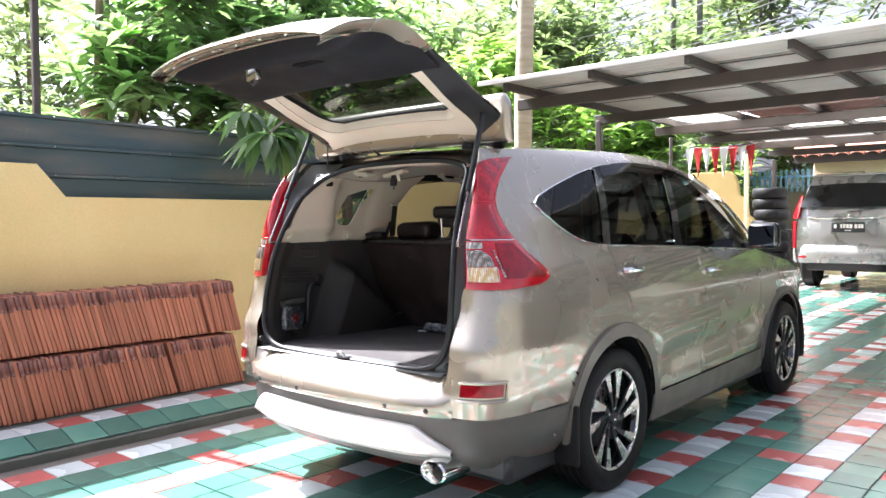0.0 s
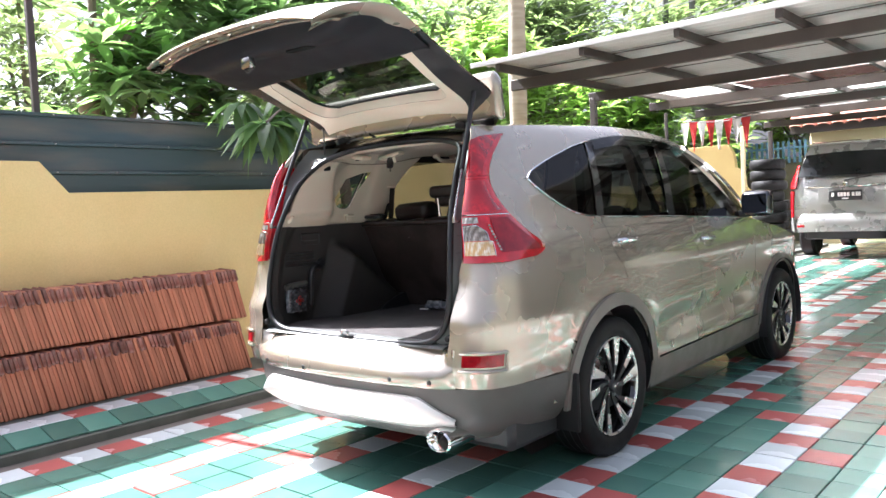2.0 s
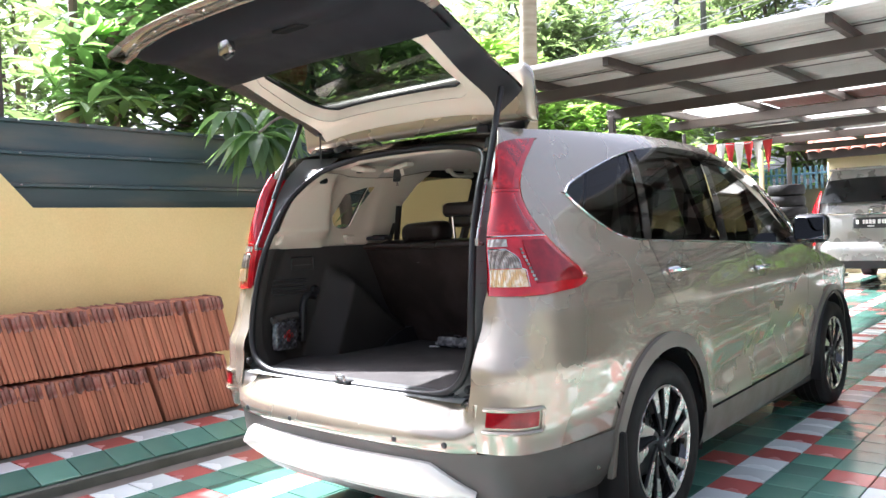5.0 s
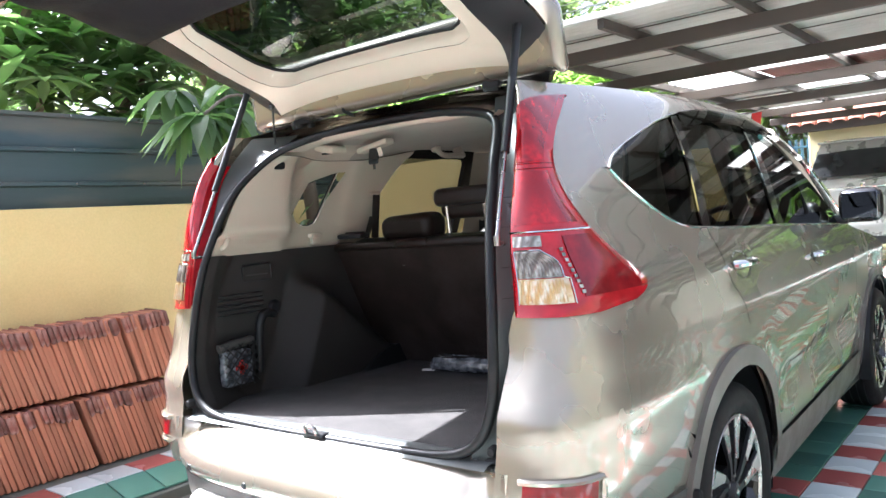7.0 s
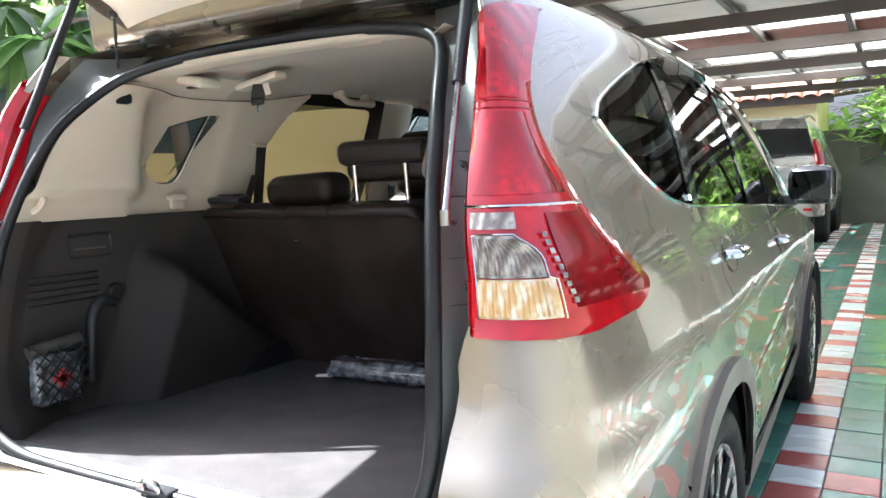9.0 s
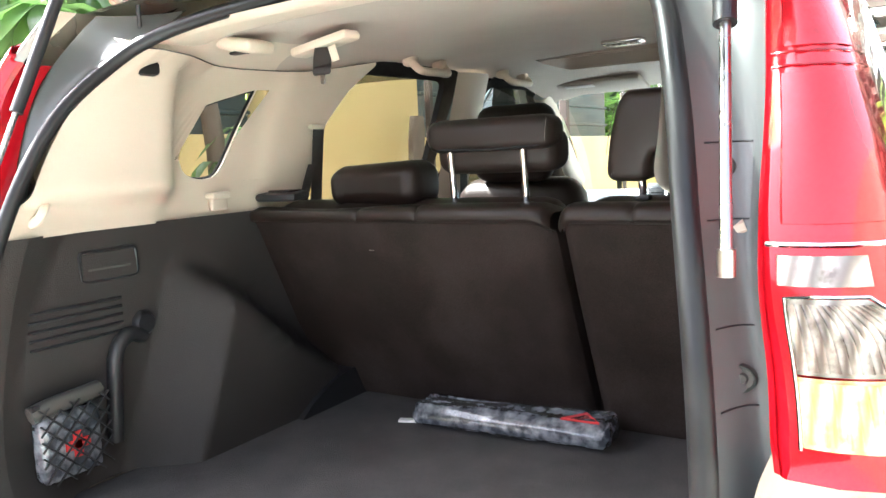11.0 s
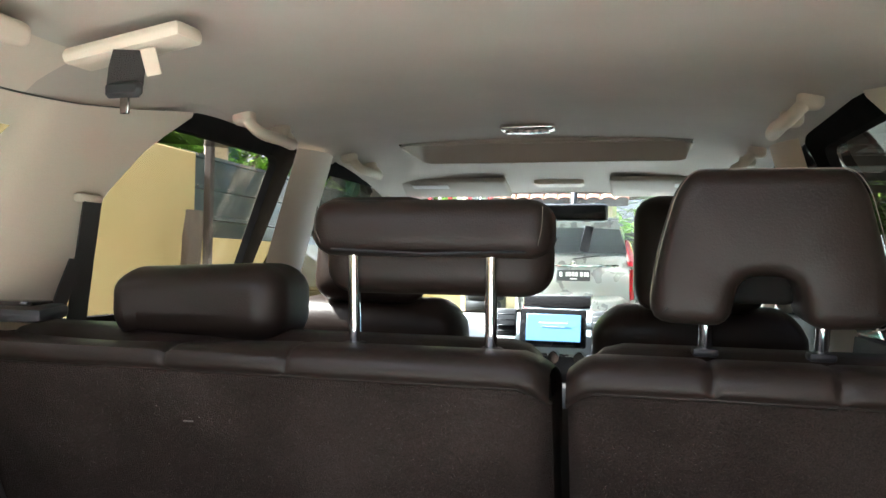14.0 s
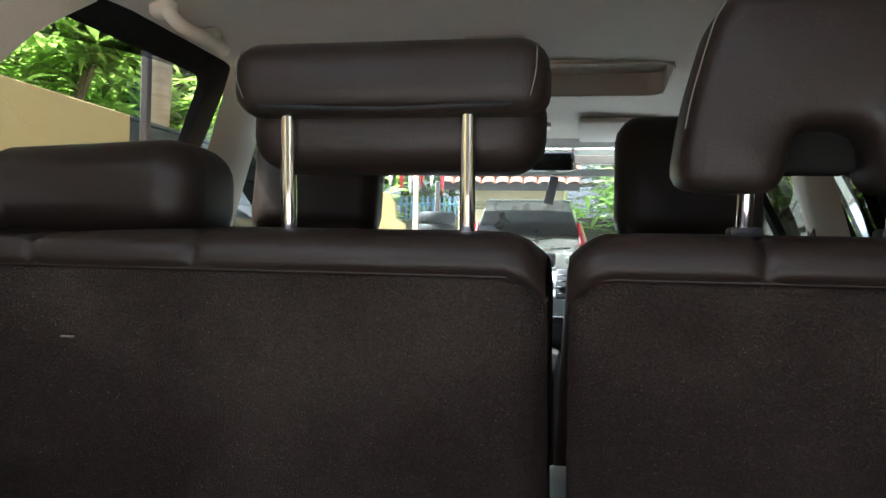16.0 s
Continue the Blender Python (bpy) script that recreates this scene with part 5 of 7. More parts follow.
def seat_back(x0, x1, seams, name):
    st = empty(name)
    st.parent = car
    st["label"] = "rear seat back, brown-black carpet under a leather top"
    w = x1 - x0
    def f(a, v):
        x = x0 + a * w
        top = 1.172
        edge = min(a, 1 - a) * w
        drop = 0.020 * max(0, 1 - edge / 0.035) ** 2
        z = 0.688 + v * (top - drop - 0.688)
        y = back_y(z) + 0.030 * max(0, 1 - edge / 0.03) ** 2 - 0.006 * math.sin(math.pi * v)
        return Vector((x, y, z))
    aa = sorted(set([0, 0.004, 0.01, 0.02, 0.04, 0.06, 0.08] + list(np.linspace(0.1, 0.9, 16)) + [0.92, 0.94, 0.96, 0.98, 0.99, 0.996, 1]))
    part("back_carpet", grid(f, aa, np.linspace(0, 1, 16)), SEATBACK, st)
    # leather roll over the top
    prof = [(-0.002, -0.006), (-0.012, 0.004), (-0.010, 0.020), (0.002, 0.031), (0.030, 0.034), (0.080, 0.029), (0.13, 0.014), (0.155, -0.015), (0.16, -0.10)]
    def g(a, k):
        x = x0 + a * w
        edge = min(a, 1 - a) * w
        drop = 0.020 * max(0, 1 - edge / 0.035) ** 2
        pinch = sum(math.exp(-((x - q) / 0.006) ** 2) for q in seams)
        py, pz = curve_at(k, list(range(9)), [p[0] for p in prof]), curve_at(k, list(range(9)), [p[1] for p in prof])
        sag = 0.012 * math.exp(-((x + 0.45) / 0.2) ** 2)
        return Vector((x, back_y(1.172) + py + 0.004 * pinch + 0.02 * max(0, 1 - edge / 0.025) ** 2, 1.172 + pz - drop - 0.004 * pinch * (pz > 0) - sag * (pz > 0.02)))
    aa2 = sorted(set(list(aa) + [min(1, max(0, (q - x0 + d) / w)) for q in seams for d in (-0.014, -0.007, -0.003, 0, 0.003, 0.007, 0.014)]))
    part("top_roll", grid(g, aa2, np.linspace(0, 8, 33)), LEATHER, st, "black leather top roll with stitched seams")
    part("piping", tube([f(a, 1.0) + Vector((0, -0.004, -0.003)) for a in aa], 0.002, 6), LEATHER, st)
    part("front_cushion", rbox((w - 0.02, 0.13, 0.55), 0.05, 3, ((x0 + x1) / 2, back_y(0.95) + 0.105, 0.95), pose(0, 0, 0, 24.7, 0, 0)), LEATHER, st)
    for q in (x0 + 0.002, x1 - 0.002):
        part("side_edge", grid(lambda z, t: Vector((q, back_y(z) + 0.028 + t * 0.10, z)), np.linspace(0.688, 1.15, 8), [0, 1]), SEATBACK, st)
    return st


left_back = seat_back(-0.665, 0.150, (-0.315, -0.155), "left_seat_back")
right_back = seat_back(0.168, 0.665, (0.318, 0.438), "right_seat_back")
part("release", rbox((0.12, 0.07, 0.02), 0.008, 2, (-0.59, 0.90, 1.225), pose(0, 0, 0, 4, 0, 8)), BLACK, left_back)
part("release_lever", rbox((0.075, 0.045, 0.012), 0.004, 2, (-0.595, 0.915, 1.235)), GLOSS, left_back)
part("label_mark", rbox((0.014, 0.003, 0.002), 0.0008, 1, (-0.30, back_y(1.10) - 0.008, 1.10)), THREAD, left_back)
part("bench", rbox((1.30, 0.50, 0.22), 0.06, 3, (0, 1.36, 0.72)), LEATHER, car, "black leather rear bench")


def headrest_posts(parent, xs, y, z0, z1):
    for x in xs:
        part("post", tube([(x, y + 0.012, z0), (x, y, z1)], 0.0075, 12), CHROME, parent, "chrome headrest post")
        part("post_guide", rbox((0.028, 0.026, 0.010), 0.004, 2, (x, y + 0.012, z0)), BLACK, parent)


# centre headrest, raised, with a thick upper roll over a lower pad
hr = empty("centre_headrest")
hr.parent = left_back
hr["label"] = "raised black leather centre headrest"
def roll(w, h, d, at, bow, name, parent):
    """A soft pad: a rounded box with bowed faces."""
    b = rbox((w, d, h), min(h, d) * 0.36, 5)
    for v in b.verts:
        k = v.co.x / (w / 2)
        v.co.z *= 1 - bow * k * k
        v.co.y *= 1 - 0.5 * bow * k * k
        v.co += Vector(at)
    return part(name, b, LEATHER, parent)
pad = roll(0.295, 0.074, 0.088, (0.0, 0.918, 1.345), 0.10, "upper_pad", hr)
roll(0.285, 0.095, 0.10, (0.0, 0.955, 1.310), 0.06, "lower_pad", hr)
part("seam", tube([(-0.118, 0.882, 1.318), (0, 0.878, 1.314), (0.118, 0.882, 1.318)], 0.002, 5), BLACK, pad)
part("stitch", tube(smooth_path([(0.132, 0.882, 1.325), (0.137, 0.874, 1.345), (0.137, 0.882, 1.370)], 5), 0.0007, 4), THREAD, pad)
part("stitch", tube(smooth_path([(-0.132, 0.882, 1.325), (-0.137, 0.874, 1.345), (-0.137, 0.882, 1.370)], 5), 0.0007, 4), THREAD, pad)
headrest_posts(hr, (-0.096, 0.075), 0.90, 1.200, 1.33)


# right headrest with a notch
def notched(at, parent, name, w=0.245, h=0.165):
    o = rounded([(-w / 2, 0), (-w * 0.15, -0.004), (-w * 0.125, 0.052), (w * 0.125, 0.052), (w * 0.15, -0.004), (w / 2, 0), (w * 0.46, h * 0.45), (w * 0.385, h * 0.86), (w * 0.32, h), (-w * 0.32, h), (-w * 0.385, h * 0.86), (-w * 0.46, h * 0.45)], 0.024, 5)
    hh = empty(name)
    hh.parent = parent
    hh["label"] = "black leather headrest with a notch below"
    b = pillow(o, 0.10, 0.018, Matrix.Translation(at) @ pose(0, 0, 0, 4, 0, 0))
    part("pad", b, LEATHER, hh)
    part("notch_cushion", rbox((w * 0.34, 0.045, 0.050), 0.014, 3, (0, 0.080, 0.046)), REVEAL, hh).matrix_basis = Matrix.Translation(at)
    part("stitch", tube([Matrix.Translation(at) @ pose(0, 0, 0, 4, 0, 0) @ Vector((x, 0.006, z)) for x, z in o[25:]], 0.0007, 4), THREAD, hh)
    return hh
h2 = notched((0.376, 0.872, 1.243), right_back, "headrest")
headrest_posts(h2, (0.316, 0.435), 0.905, 1.210, 1.26)
h3 = empty("low_headrest")
h3.parent = left_back
h3["label"] = "lowered black leather headrest"
hb = rbox((0.262, 0.135, 0.112), 0.041, 6)
for v in hb.verts:
    k = v.co.x / 0.131
    if v.co.z > 0:
        v.co.z *= 1 - 0.42 * max(0, -k - 0.30) ** 1.2 - 0.10 * k * k
    if v.co.y < 0:
        v.co.y += 0.035 * (math.exp(-((v.co.x + 0.075) / 0.020) ** 2) + math.exp(-((v.co.x - 0.045) / 0.020) ** 2)) * min(1, max(0, (0.02 - v.co.z) / 0.03))
    v.co += Vector((-0.337, 0.985, 1.246))
part("pad", hb, LEATHER, h3)
headrest_posts(h3, (-0.412, -0.292), 0.955, 1.205, 1.225)


# front seats
def front_seat(x, name, lift=0.0):
    st = empty(name)
    st.parent = car
    st["label"] = "black leather front seat"
    b = rbox((0.50, 0.14, 0.66), 0.06, 4)
    for v in b.verts:
        if v.co.z > 0.1:
            v.co.x *= 1 - 0.35 * ((v.co.z - 0.1) / 0.23) ** 2 * 0.6
        v.co = pose(x, 1.83, 0.90, 14, 0, 0) @ v.co
    part("backrest", b, LEATHER, st)
    part("cushion", rbox((0.50, 0.52, 0.18), 0.06, 3, (x, 2.16, 0.62)), LEATHER, st)
    hh = part("headrest", rbox((0.27, 0.11, 0.25), 0.05, 4, (x, 1.735, 1.305 + lift), pose(0, 0, 0, -10, 0, 0)), LEATHER, st)
    for d in (-0.06, 0.06):
        part("post", tube([(x + d, 1.745, 1.17), (x + d, 1.735, 1.27 + lift)], 0.006, 8), CHROME, hh)
front_seat(-0.36, "front_seat", 0.03)
front_seat(0.37, "front_seat", 0.03)

# dashboard
def dash_point(x, v):
    k = abs(x) / 0.70
    z = [1.075, 1.11, 1.115, 1.07, 0.99, 0.92, 0.80][v]
    y = [3.20, 3.02, 2.86, 2.775, 2.74, 2.76, 2.80][v]
    hump = 0.045 * math.exp(-((x - 0.37) / 0.20) ** 2) + 0.028 * math.exp(-((x + 0.03) / 0.16) ** 2)
    return Vector((x, y + 0.03 * k * k, z + (hump if 0 < v < 4 else 0)))
dash = part("dashboard", grid(dash_point, np.linspace(-0.70, 0.70, 41), range(5)), DASH, car, "pale grey dashboard")
part("lower_panel", grid(lambda x, v: dash_point(x, v) + Vector((0, -0.004, 0)), np.linspace(-0.70, 0.70, 41), [4, 5, 6]), BLACK, dash, "black lower dashboard")
part("trim_line", tube([dash_point(x, 4) + Vector((0, -0.006, 0.002)) for x in np.linspace(-0.68, 0.68, 41)], 0.005, 6), STEEL, dash)
scr = part("screen_bezel", rbox((0.235, 0.02, 0.135), 0.008, 2, (-0.040, 2.735, 1.085), pose(0, 0, 0, -12, 0, 0)), GLOSS, dash)
part("screen", rbox((0.19, 0.004, 0.095), 0.002, 1, (-0.037, 2.723, 1.088), pose(0, 0, 0, -12, 0, 0)), SCREEN, scr, "lit blue touch screen")
for k in range(4):
    part("screen_line", rbox((0.10 - 0.02 * (k % 2), 0.002, 0.0025), 0.0005, 1, (-0.037, 2.7195 + 0.0035 * k * 0.8, 1.105 - 0.014 * k)), FLAGWHITE, scr)
part("display", rbox((0.24, 0.02, 0.05), 0.008, 2, (-0.03, 2.78, 1.175), pose(0, 0, 0, -20, 0, 0)), GLOSS, dash)
for x in (-0.205, 0.13):
    vt = part("air_vent", rbox((0.075, 0.02, 0.10), 0.012, 2, (x, 2.745, 1.10), pose(0, 0, 0, -10, 0, 0)), BLACK, dash)
    for k in range(4):
        part("vane", rbox((0.062, 0.006, 0.004), 0.001, 1, (x, 2.732 - 0.002 * k, 1.07 + 0.02 * k)), GLOSS, vt)
for k in range(3):
    part("dial", lathe([(0.0, -0.03), (0.020, -0.03), (0.024, -0.02), (0.024, 0.01)], 18, Matrix.Translation((-0.125 + 0.09 * k, 2.735, 0.985)) @ pose(0, 0, 0, 0, 0, 90)), CHROME, dash)
part("console", rbox((0.24, 0.5, 0.35), 0.04, 2, (0, 2.55, 0.72)), DARKTRIM, car)
sw = part("steering_wheel", tube([(0.37 + 0.18 * math.cos(t), 2.50 + 0.07 * math.sin(t), 1.06 + 0.165 * math.sin(t)) for t in np.linspace(0, 2 * math.pi, 32, endpoint=False)], 0.015, 8, closed=True), LEATHER, car, "leather steering wheel")
part("wheel_hub", rbox((0.16, 0.06, 0.11), 0.03, 3, (0.37, 2.53, 1.05), pose(0, 0, 0, -22, 0, 0)), DARKTRIM, sw)
rm = part("rear_mirror", rbox((0.235, 0.025, 0.062), 0.018, 3, (0.03, 2.66, 1.487)), GLOSS, car, "black rear-view mirror")
part("mirror_pane", rbox((0.215, 0.004, 0.05), 0.002, 1, (0.03, 2.646, 1.487)), GLASS, rm)
part("mirror_stem", tube([(0.03, 2.68, 1.50), (0.03, 2.70, 1.56)], 0.012, 8), BLACK, rm)
part("sensor_pod", rbox((0.16, 0.09, 0.03), 0.012, 2, (0.0, 2.50, 1.575)), BEIGE, car)
for x in (-0.36, 0.36):
    vz = part("sun_visor", rbox((0.40, 0.15, 0.018), 0.008, 3, (x, 2.47, 1.555), pose(0, 0, 0, -14, 0, 0)), HEADLINER, car, "folded sun visor")
    part("visor_label", rbox((0.12, 0.03, 0.002), 0.001, 1, (x - 0.05 if x < 0 else x + 0.05, 2.425, 1.5525), pose(0, 0, 0, -14, 0, 0)), FLAGWHITE, vz)
part("pass_card", rbox((0.03, 0.004, 0.09), 0.001, 1, (0.075, 2.70, 1.40), pose(0, 0, 0, 0, 12, 0)), BLACK, car)
part("floor_pan", rbox((1.45, 2.5, 0.06), 0.02, 1, (0, 2.25, 0.44)), CARPET, car)

# loose things in the load bay
part("net_roll", tube(smooth_path([(-0.598, 0.222, 0.872), (-0.594, 0.26, 0.880), (-0.594, 0.32, 0.884), (-0.598, 0.36, 0.886)], 5), 0.017, 10), GREY, kit)
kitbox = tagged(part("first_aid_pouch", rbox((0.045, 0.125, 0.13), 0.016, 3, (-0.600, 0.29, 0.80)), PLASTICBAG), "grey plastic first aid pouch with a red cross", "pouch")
for dy, dz in ((0.018, 0.05), (0.05, 0.018)):
    part("cross", rbox((0.004, dy, dz), 0.001, 1, (-0.5755, 0.295, 0.80)), FLAGRED, kitbox)
b = rbox((0.47, 0.105, 0.055), 0.024, 4)
for v in b.verts:
    nz = noise.noise(v.co * 22) * 0.008 + noise.noise(v.co * 60) * 0.004
    v.co.z += nz
    v.co.y += nz * 1.4
bmesh.ops.subdivide_edges(b, edges=b.edges[:], cuts=4, use_grid_fill=True)
for v in b.verts:
    n1 = noise.noise(v.co * 45 + Vector((3, 1, 7)))
    v.co += Vector((0.0, n1 * 0.010, abs(n1) * 0.014))
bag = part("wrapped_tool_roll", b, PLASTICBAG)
bag.matrix_basis = pose(0.0, 0.955, 0.715, 0, 0, 3)
tagged(bag, "dark tool sleeve in clear crinkled plastic on load floor", "plastic sleeve")
tri = [(0.13, -0.005), (0.21, -0.005), (0.17, 0.06)]
t3 = [Vector((x, -0.034 + z * 0.75, 0.034)) for x, z in tri]
part("triangle_mark", tube(t3, 0.003, 5, closed=True), FLAGRED, bag)
tagged(part("wrapper_scrap", rbox((0.05, 0.02, 0.006), 0.002, 2, (-0.255, 0.92, 0.690), pose(0, 0, 0, 0, 0, 20)), FLAGWHITE), "small crumpled white wrapper on the load floor", "wrapper")

# ---- the yard ----
def ground_z(x, y):
    return 0.0 if y < 7 else 0.012 * (y - 7) if y < 14 else 0.084


gs = sorted(set([-200, -60, -20, -8, -4, 0, 3, 7, 10, 12, 14, 16, 20, 30, 60, 120, 300]))
ground = tagged(part("ground", grid(lambda x, y: Vector((x, y, ground_z(x, y) - 0.03)), [-200, -60, -20, -8, -3, 0, 4, 8, 20, 60, 200], gs), EARTH, smooth=False), "earth and paving under and round the yard", "ground", kind="structure")
paving = tagged(part("pavement", grid(lambda x, y: Vector((x, y, ground_z(x, y) - 0.004)), [-1.75, 0, 3, 6.5], [y for y in gs if -20 <= y <= 20]), GROUT, smooth=False), "glazed green, red and white tiles laid in lines over the yard", "pavement", kind="structure")

def kerb_block():
    b = rbox((0.69, 24, 0.13), 0.008, 1, (-2.295, 4.0, 0.046))
    rbox((0.215, 24, 0.12), 0.008, 1, (-1.858, 4.0, -0.008), None, b)
    k = tagged(part("kerb", b, CONCRETE), "raised concrete kerb with painted tiles along the wall", "kerb", kind="structure")
    return k
kerb = kerb_block()

WALL_X = -2.64
# wall: stepped top
def wall_piece(name, y0, y1, prof, mat, label):
    o = [(y0, -0.2), (y1, -0.2)] + prof
    b = slab([(y, z) for y, z in o], 0.16, 0.006, 1)
    m = Matrix(((0, -1, 0, WALL_X), (1, 0, 0, 0), (0, 0, 1, 0), (0, 0, 0, 1)))
    bmesh.ops.transform(b, matrix=m, verts=b.verts)
    return tagged(part(name, b, mat), label, "wall", kind="structure")
wall_piece("wall_west", -9, 2.95, [(2.95, 1.49), (0.03, 1.48), (-0.15, 1.69), (-9, 1.69)], YELLOW, "yellow plastered boundary wall with a stepped top")
wall_piece("wall_west_far", 2.952, 4.62, [(4.62, 2.02), (2.952, 2.02)], YELLOW, "taller yellow plastered boundary wall")
wall_piece("wall_west_end", 4.622, 9.2, [(9.2, 1.46), (4.622, 1.46)], YELLOW, "yellow plastered boundary wall under dark sheeting")


def cladding(y0, y1, z0, z1, name):
    th = empty(name, (0, 0, 0), "dark green ribbed metal sheeting above the wall", "sheeting", kind="structure")
    h = (z1 - z0) / 3
    for k in range(3):
        zz = z0 + k * h
        b = grid(lambda y, v: Vector((WALL_X - 0.165 + [0.02, 0.0, 0.0, 0.0, 0.002, 0.002, 0.03, 0.03][v] + 0.004 * noise.noise(Vector((y * 2.0, zz * 3, v))), y, zz + h * [0.0, 0.03, 0.42, 0.45, 0.55, 0.86, 0.90, 1.0][v])), np.linspace(y0, y1, 30), range(8))
        part("sheet", b, GREENMETAL, th)
        for i in range(int((y1 - y0) / 0.42)):
            part("rivet", lathe([(0.0, 0.008), (0.006, 0.006), (0.008, 0.0)], 8, Matrix.Translation((WALL_X - 0.135, y0 + 0.2 + 0.42 * i, zz + h * 0.95))), STEEL, th)
cladding(-9, 2.95, 1.44, 2.03, "green_sheeting")
cladding(4.66, 9.25, 1.40, 2.06, "green_sheeting")
for px, py, ph in ((-2.58, 9.32, 2.6), (-2.88, -0.05, 3.6)):
    tagged(part("steel_post", rbox((0.045, 0.045, ph), 0.006, 1, (px, py, ph / 2)), BEAM), "dark steel post behind the sheeting", "post", "steel posts")
post = tagged(part("steel_post", rbox((0.05, 0.05, 2.6), 0.006, 1, (-2.50, 4.56, 1.3)), BEAM), "dark steel post beside the boundary wall", "post")
b = tube(smooth_path([(-2.36, 4.17, 0.1), (-2.34, 4.16, 0.6), (-2.37, 4.15, 1.1), (-2.35, 4.155, 1.60)], 5), [0.075, 0.07, 0.072, 0.07, 0.068, 0.07, 0.066, 0.068, 0.065, 0.066, 0.062, 0.064, 0.062, 0.06, 0.058, 0.05], 12)
for v in b.verts:
    v.co += Vector((noise.noise(v.co * 14), noise.noise(v.co * 14 + Vector((5, 0, 0))), 0)) * 0.014
tagged(part("cut_trunk", b, BARK), "rough cut tree stump standing by the yellow wall", "tree stump")
b = tube(smooth_path([(-2.16, 2.12, 0.1), (-2.19, 2.13, 0.8), (-2.20, 2.13, 1.5), (-2.32, 2.05, 2.0), (-2.8, 1.9, 2.5), (-3.8, 1.8, 2.9)], 5), [0.062 - 0.0014 * i for i in range(26)], 12)
for v in b.verts:
    v.co += Vector((noise.noise(v.co * 10), noise.noise(v.co * 10 + Vector((5, 0, 0))), 0)) * 0.012
near_tree = tagged(empty("mango_branch_tree"), "young mango tree leaning out over the wall", "tree")
part("trunk", b, BARK, near_tree)


# ---- leaves ----
def leaf(bm, p, d, up, length, width, droop=0.25):
    """One long leaf, folded along its rib and drooping."""
    d, up = d.normalized(), up
    side = d.cross(up)
    if side.length < 1e-3:
        side = d.orthogonal()
    side.normalize()
    nrm = side.cross(d).normalized()
    rows = []
    for t, w in ((0.0, 0.12), (0.3, 0.85), (0.62, 0.9), (1.0, 0.03)):
        c = p + d * length * t - nrm * (droop * length * t * t)
        rows.append((bm.verts.new(c - side * w * width / 2 + nrm * w * width * 0.15), bm.verts.new(c), bm.verts.new(c + side * w * width / 2 + nrm * w * width * 0.15)))
    for a, b in zip(rows, rows[1:]):
        bm.faces.new((a[0], a[1], b[1], b[0]))
        bm.faces.new((a[1], a[2], b[2], b[1]))


def rosette(bm, p, rng, n=9, size=0.2, tilt=None, fall=0.0):
    ax = tilt or Vector((rng.uniform(-0.5, 0.5), rng.uniform(-0.5, 0.5), 1)).normalized()
    for k in range(n):
        a = 2.4 * k + rng.uniform(-0.3, 0.3)
        el = rng.uniform(-0.45, 0.55) - 0.3 * fall
        d = Vector((math.cos(a) * math.cos(el), math.sin(a) * math.cos(el), math.sin(el)))
        d = (d + ax * 0.25).normalized()
        leaf(bm, p + d * 0.01, d, Vector((0, 0, 1)), size * rng.uniform(0.75, 1.25), size * rng.uniform(0.26, 0.36) * (1 + 0.35 * fall), rng.uniform(0.15, 0.5) + fall)


rng = random.Random(4)
b = bmesh.new()
for p, sz, n in (((-2.20, 1.36, 1.97), 0.29, 30), ((-2.26, 1.58, 2.04), 0.26, 18), ((-2.5, 1.35, 2.16), 0.26, 14), ((-2.42, 1.72, 2.2), 0.26, 16)):
    rosette(b, Vector(p), rng, n, sz, Vector((0.2, 0, -0.3)), 0.5)
rosette(b, Vector((-2.13, 2.27, 1.49)), rng, 12, 0.19, Vector((0, 0, -0.4)), 0.5)
rosette(b, Vector((-2.12, 2.05, 1.33)), rng, 6, 0.16, Vector((0, 0, -0.4)), 0.5)
part("crown", b, LEAF, near_tree, "large glossy drooping mango leaves")
part("twig", tube(smooth_path([(-2.19, 2.13, 1.28), (-2.15, 2.21, 1.42), (-2.13, 2.27, 1.49)], 4), 0.008, 6), BARK, near_tree)
part("twig", tube(smooth_path([(-2.32, 2.05, 2.0), (-2.32, 1.7, 2.14), (-2.20, 1.36, 1.98)], 4), 0.010, 6), BARK, near_tree)


def limit(x):
    """The height that the low sun over the wall leaves free."""
    return 1.95 + (WALL_X - x) / 0.80


def mango(name, at, spots, label, seed, per=8, size=0.31, mat=LEAF, cap=True, trunk=0.16):
    rng = random.Random(seed)
    t = tagged(empty(name), label, "tree", "garden trees")
    at = Vector(at)
    part("trunk", tube(smooth_path([at, at + Vector((0.05, 0.05, 1.2)), at + Vector((0.1, -0.05, 2.4))], 5), [trunk * (1 - 0.03 * i) for i in range(11)], 10), BARK, t)
    b = bmesh.new()
    for (cx, cy, cz, r, n) in spots:
        c = Vector((cx, cy, cz))
        part("limb", tube(smooth_path([at + Vector((0.05, 0, 1.6)), (at + c) / 2 + Vector((0, 0, 0.5)), c], 4), [0.06, 0.055, 0.05, 0.045, 0.04, 0.035, 0.03, 0.025, 0.02], 6), BARK, t)
        k, n = 0, int(n * 0.95)
        while k < n:
            q = c + Vector((rng.gauss(0, r * 0.5), rng.gauss(0, r * 0.5), rng.gauss(0, r * 0.45)))
            k += 1
            if cap and q.z > limit(q.x) - 0.15:
                continue
            rosette(b, q, rng, per, size)
    part("crown", b, mat, t)
    return t


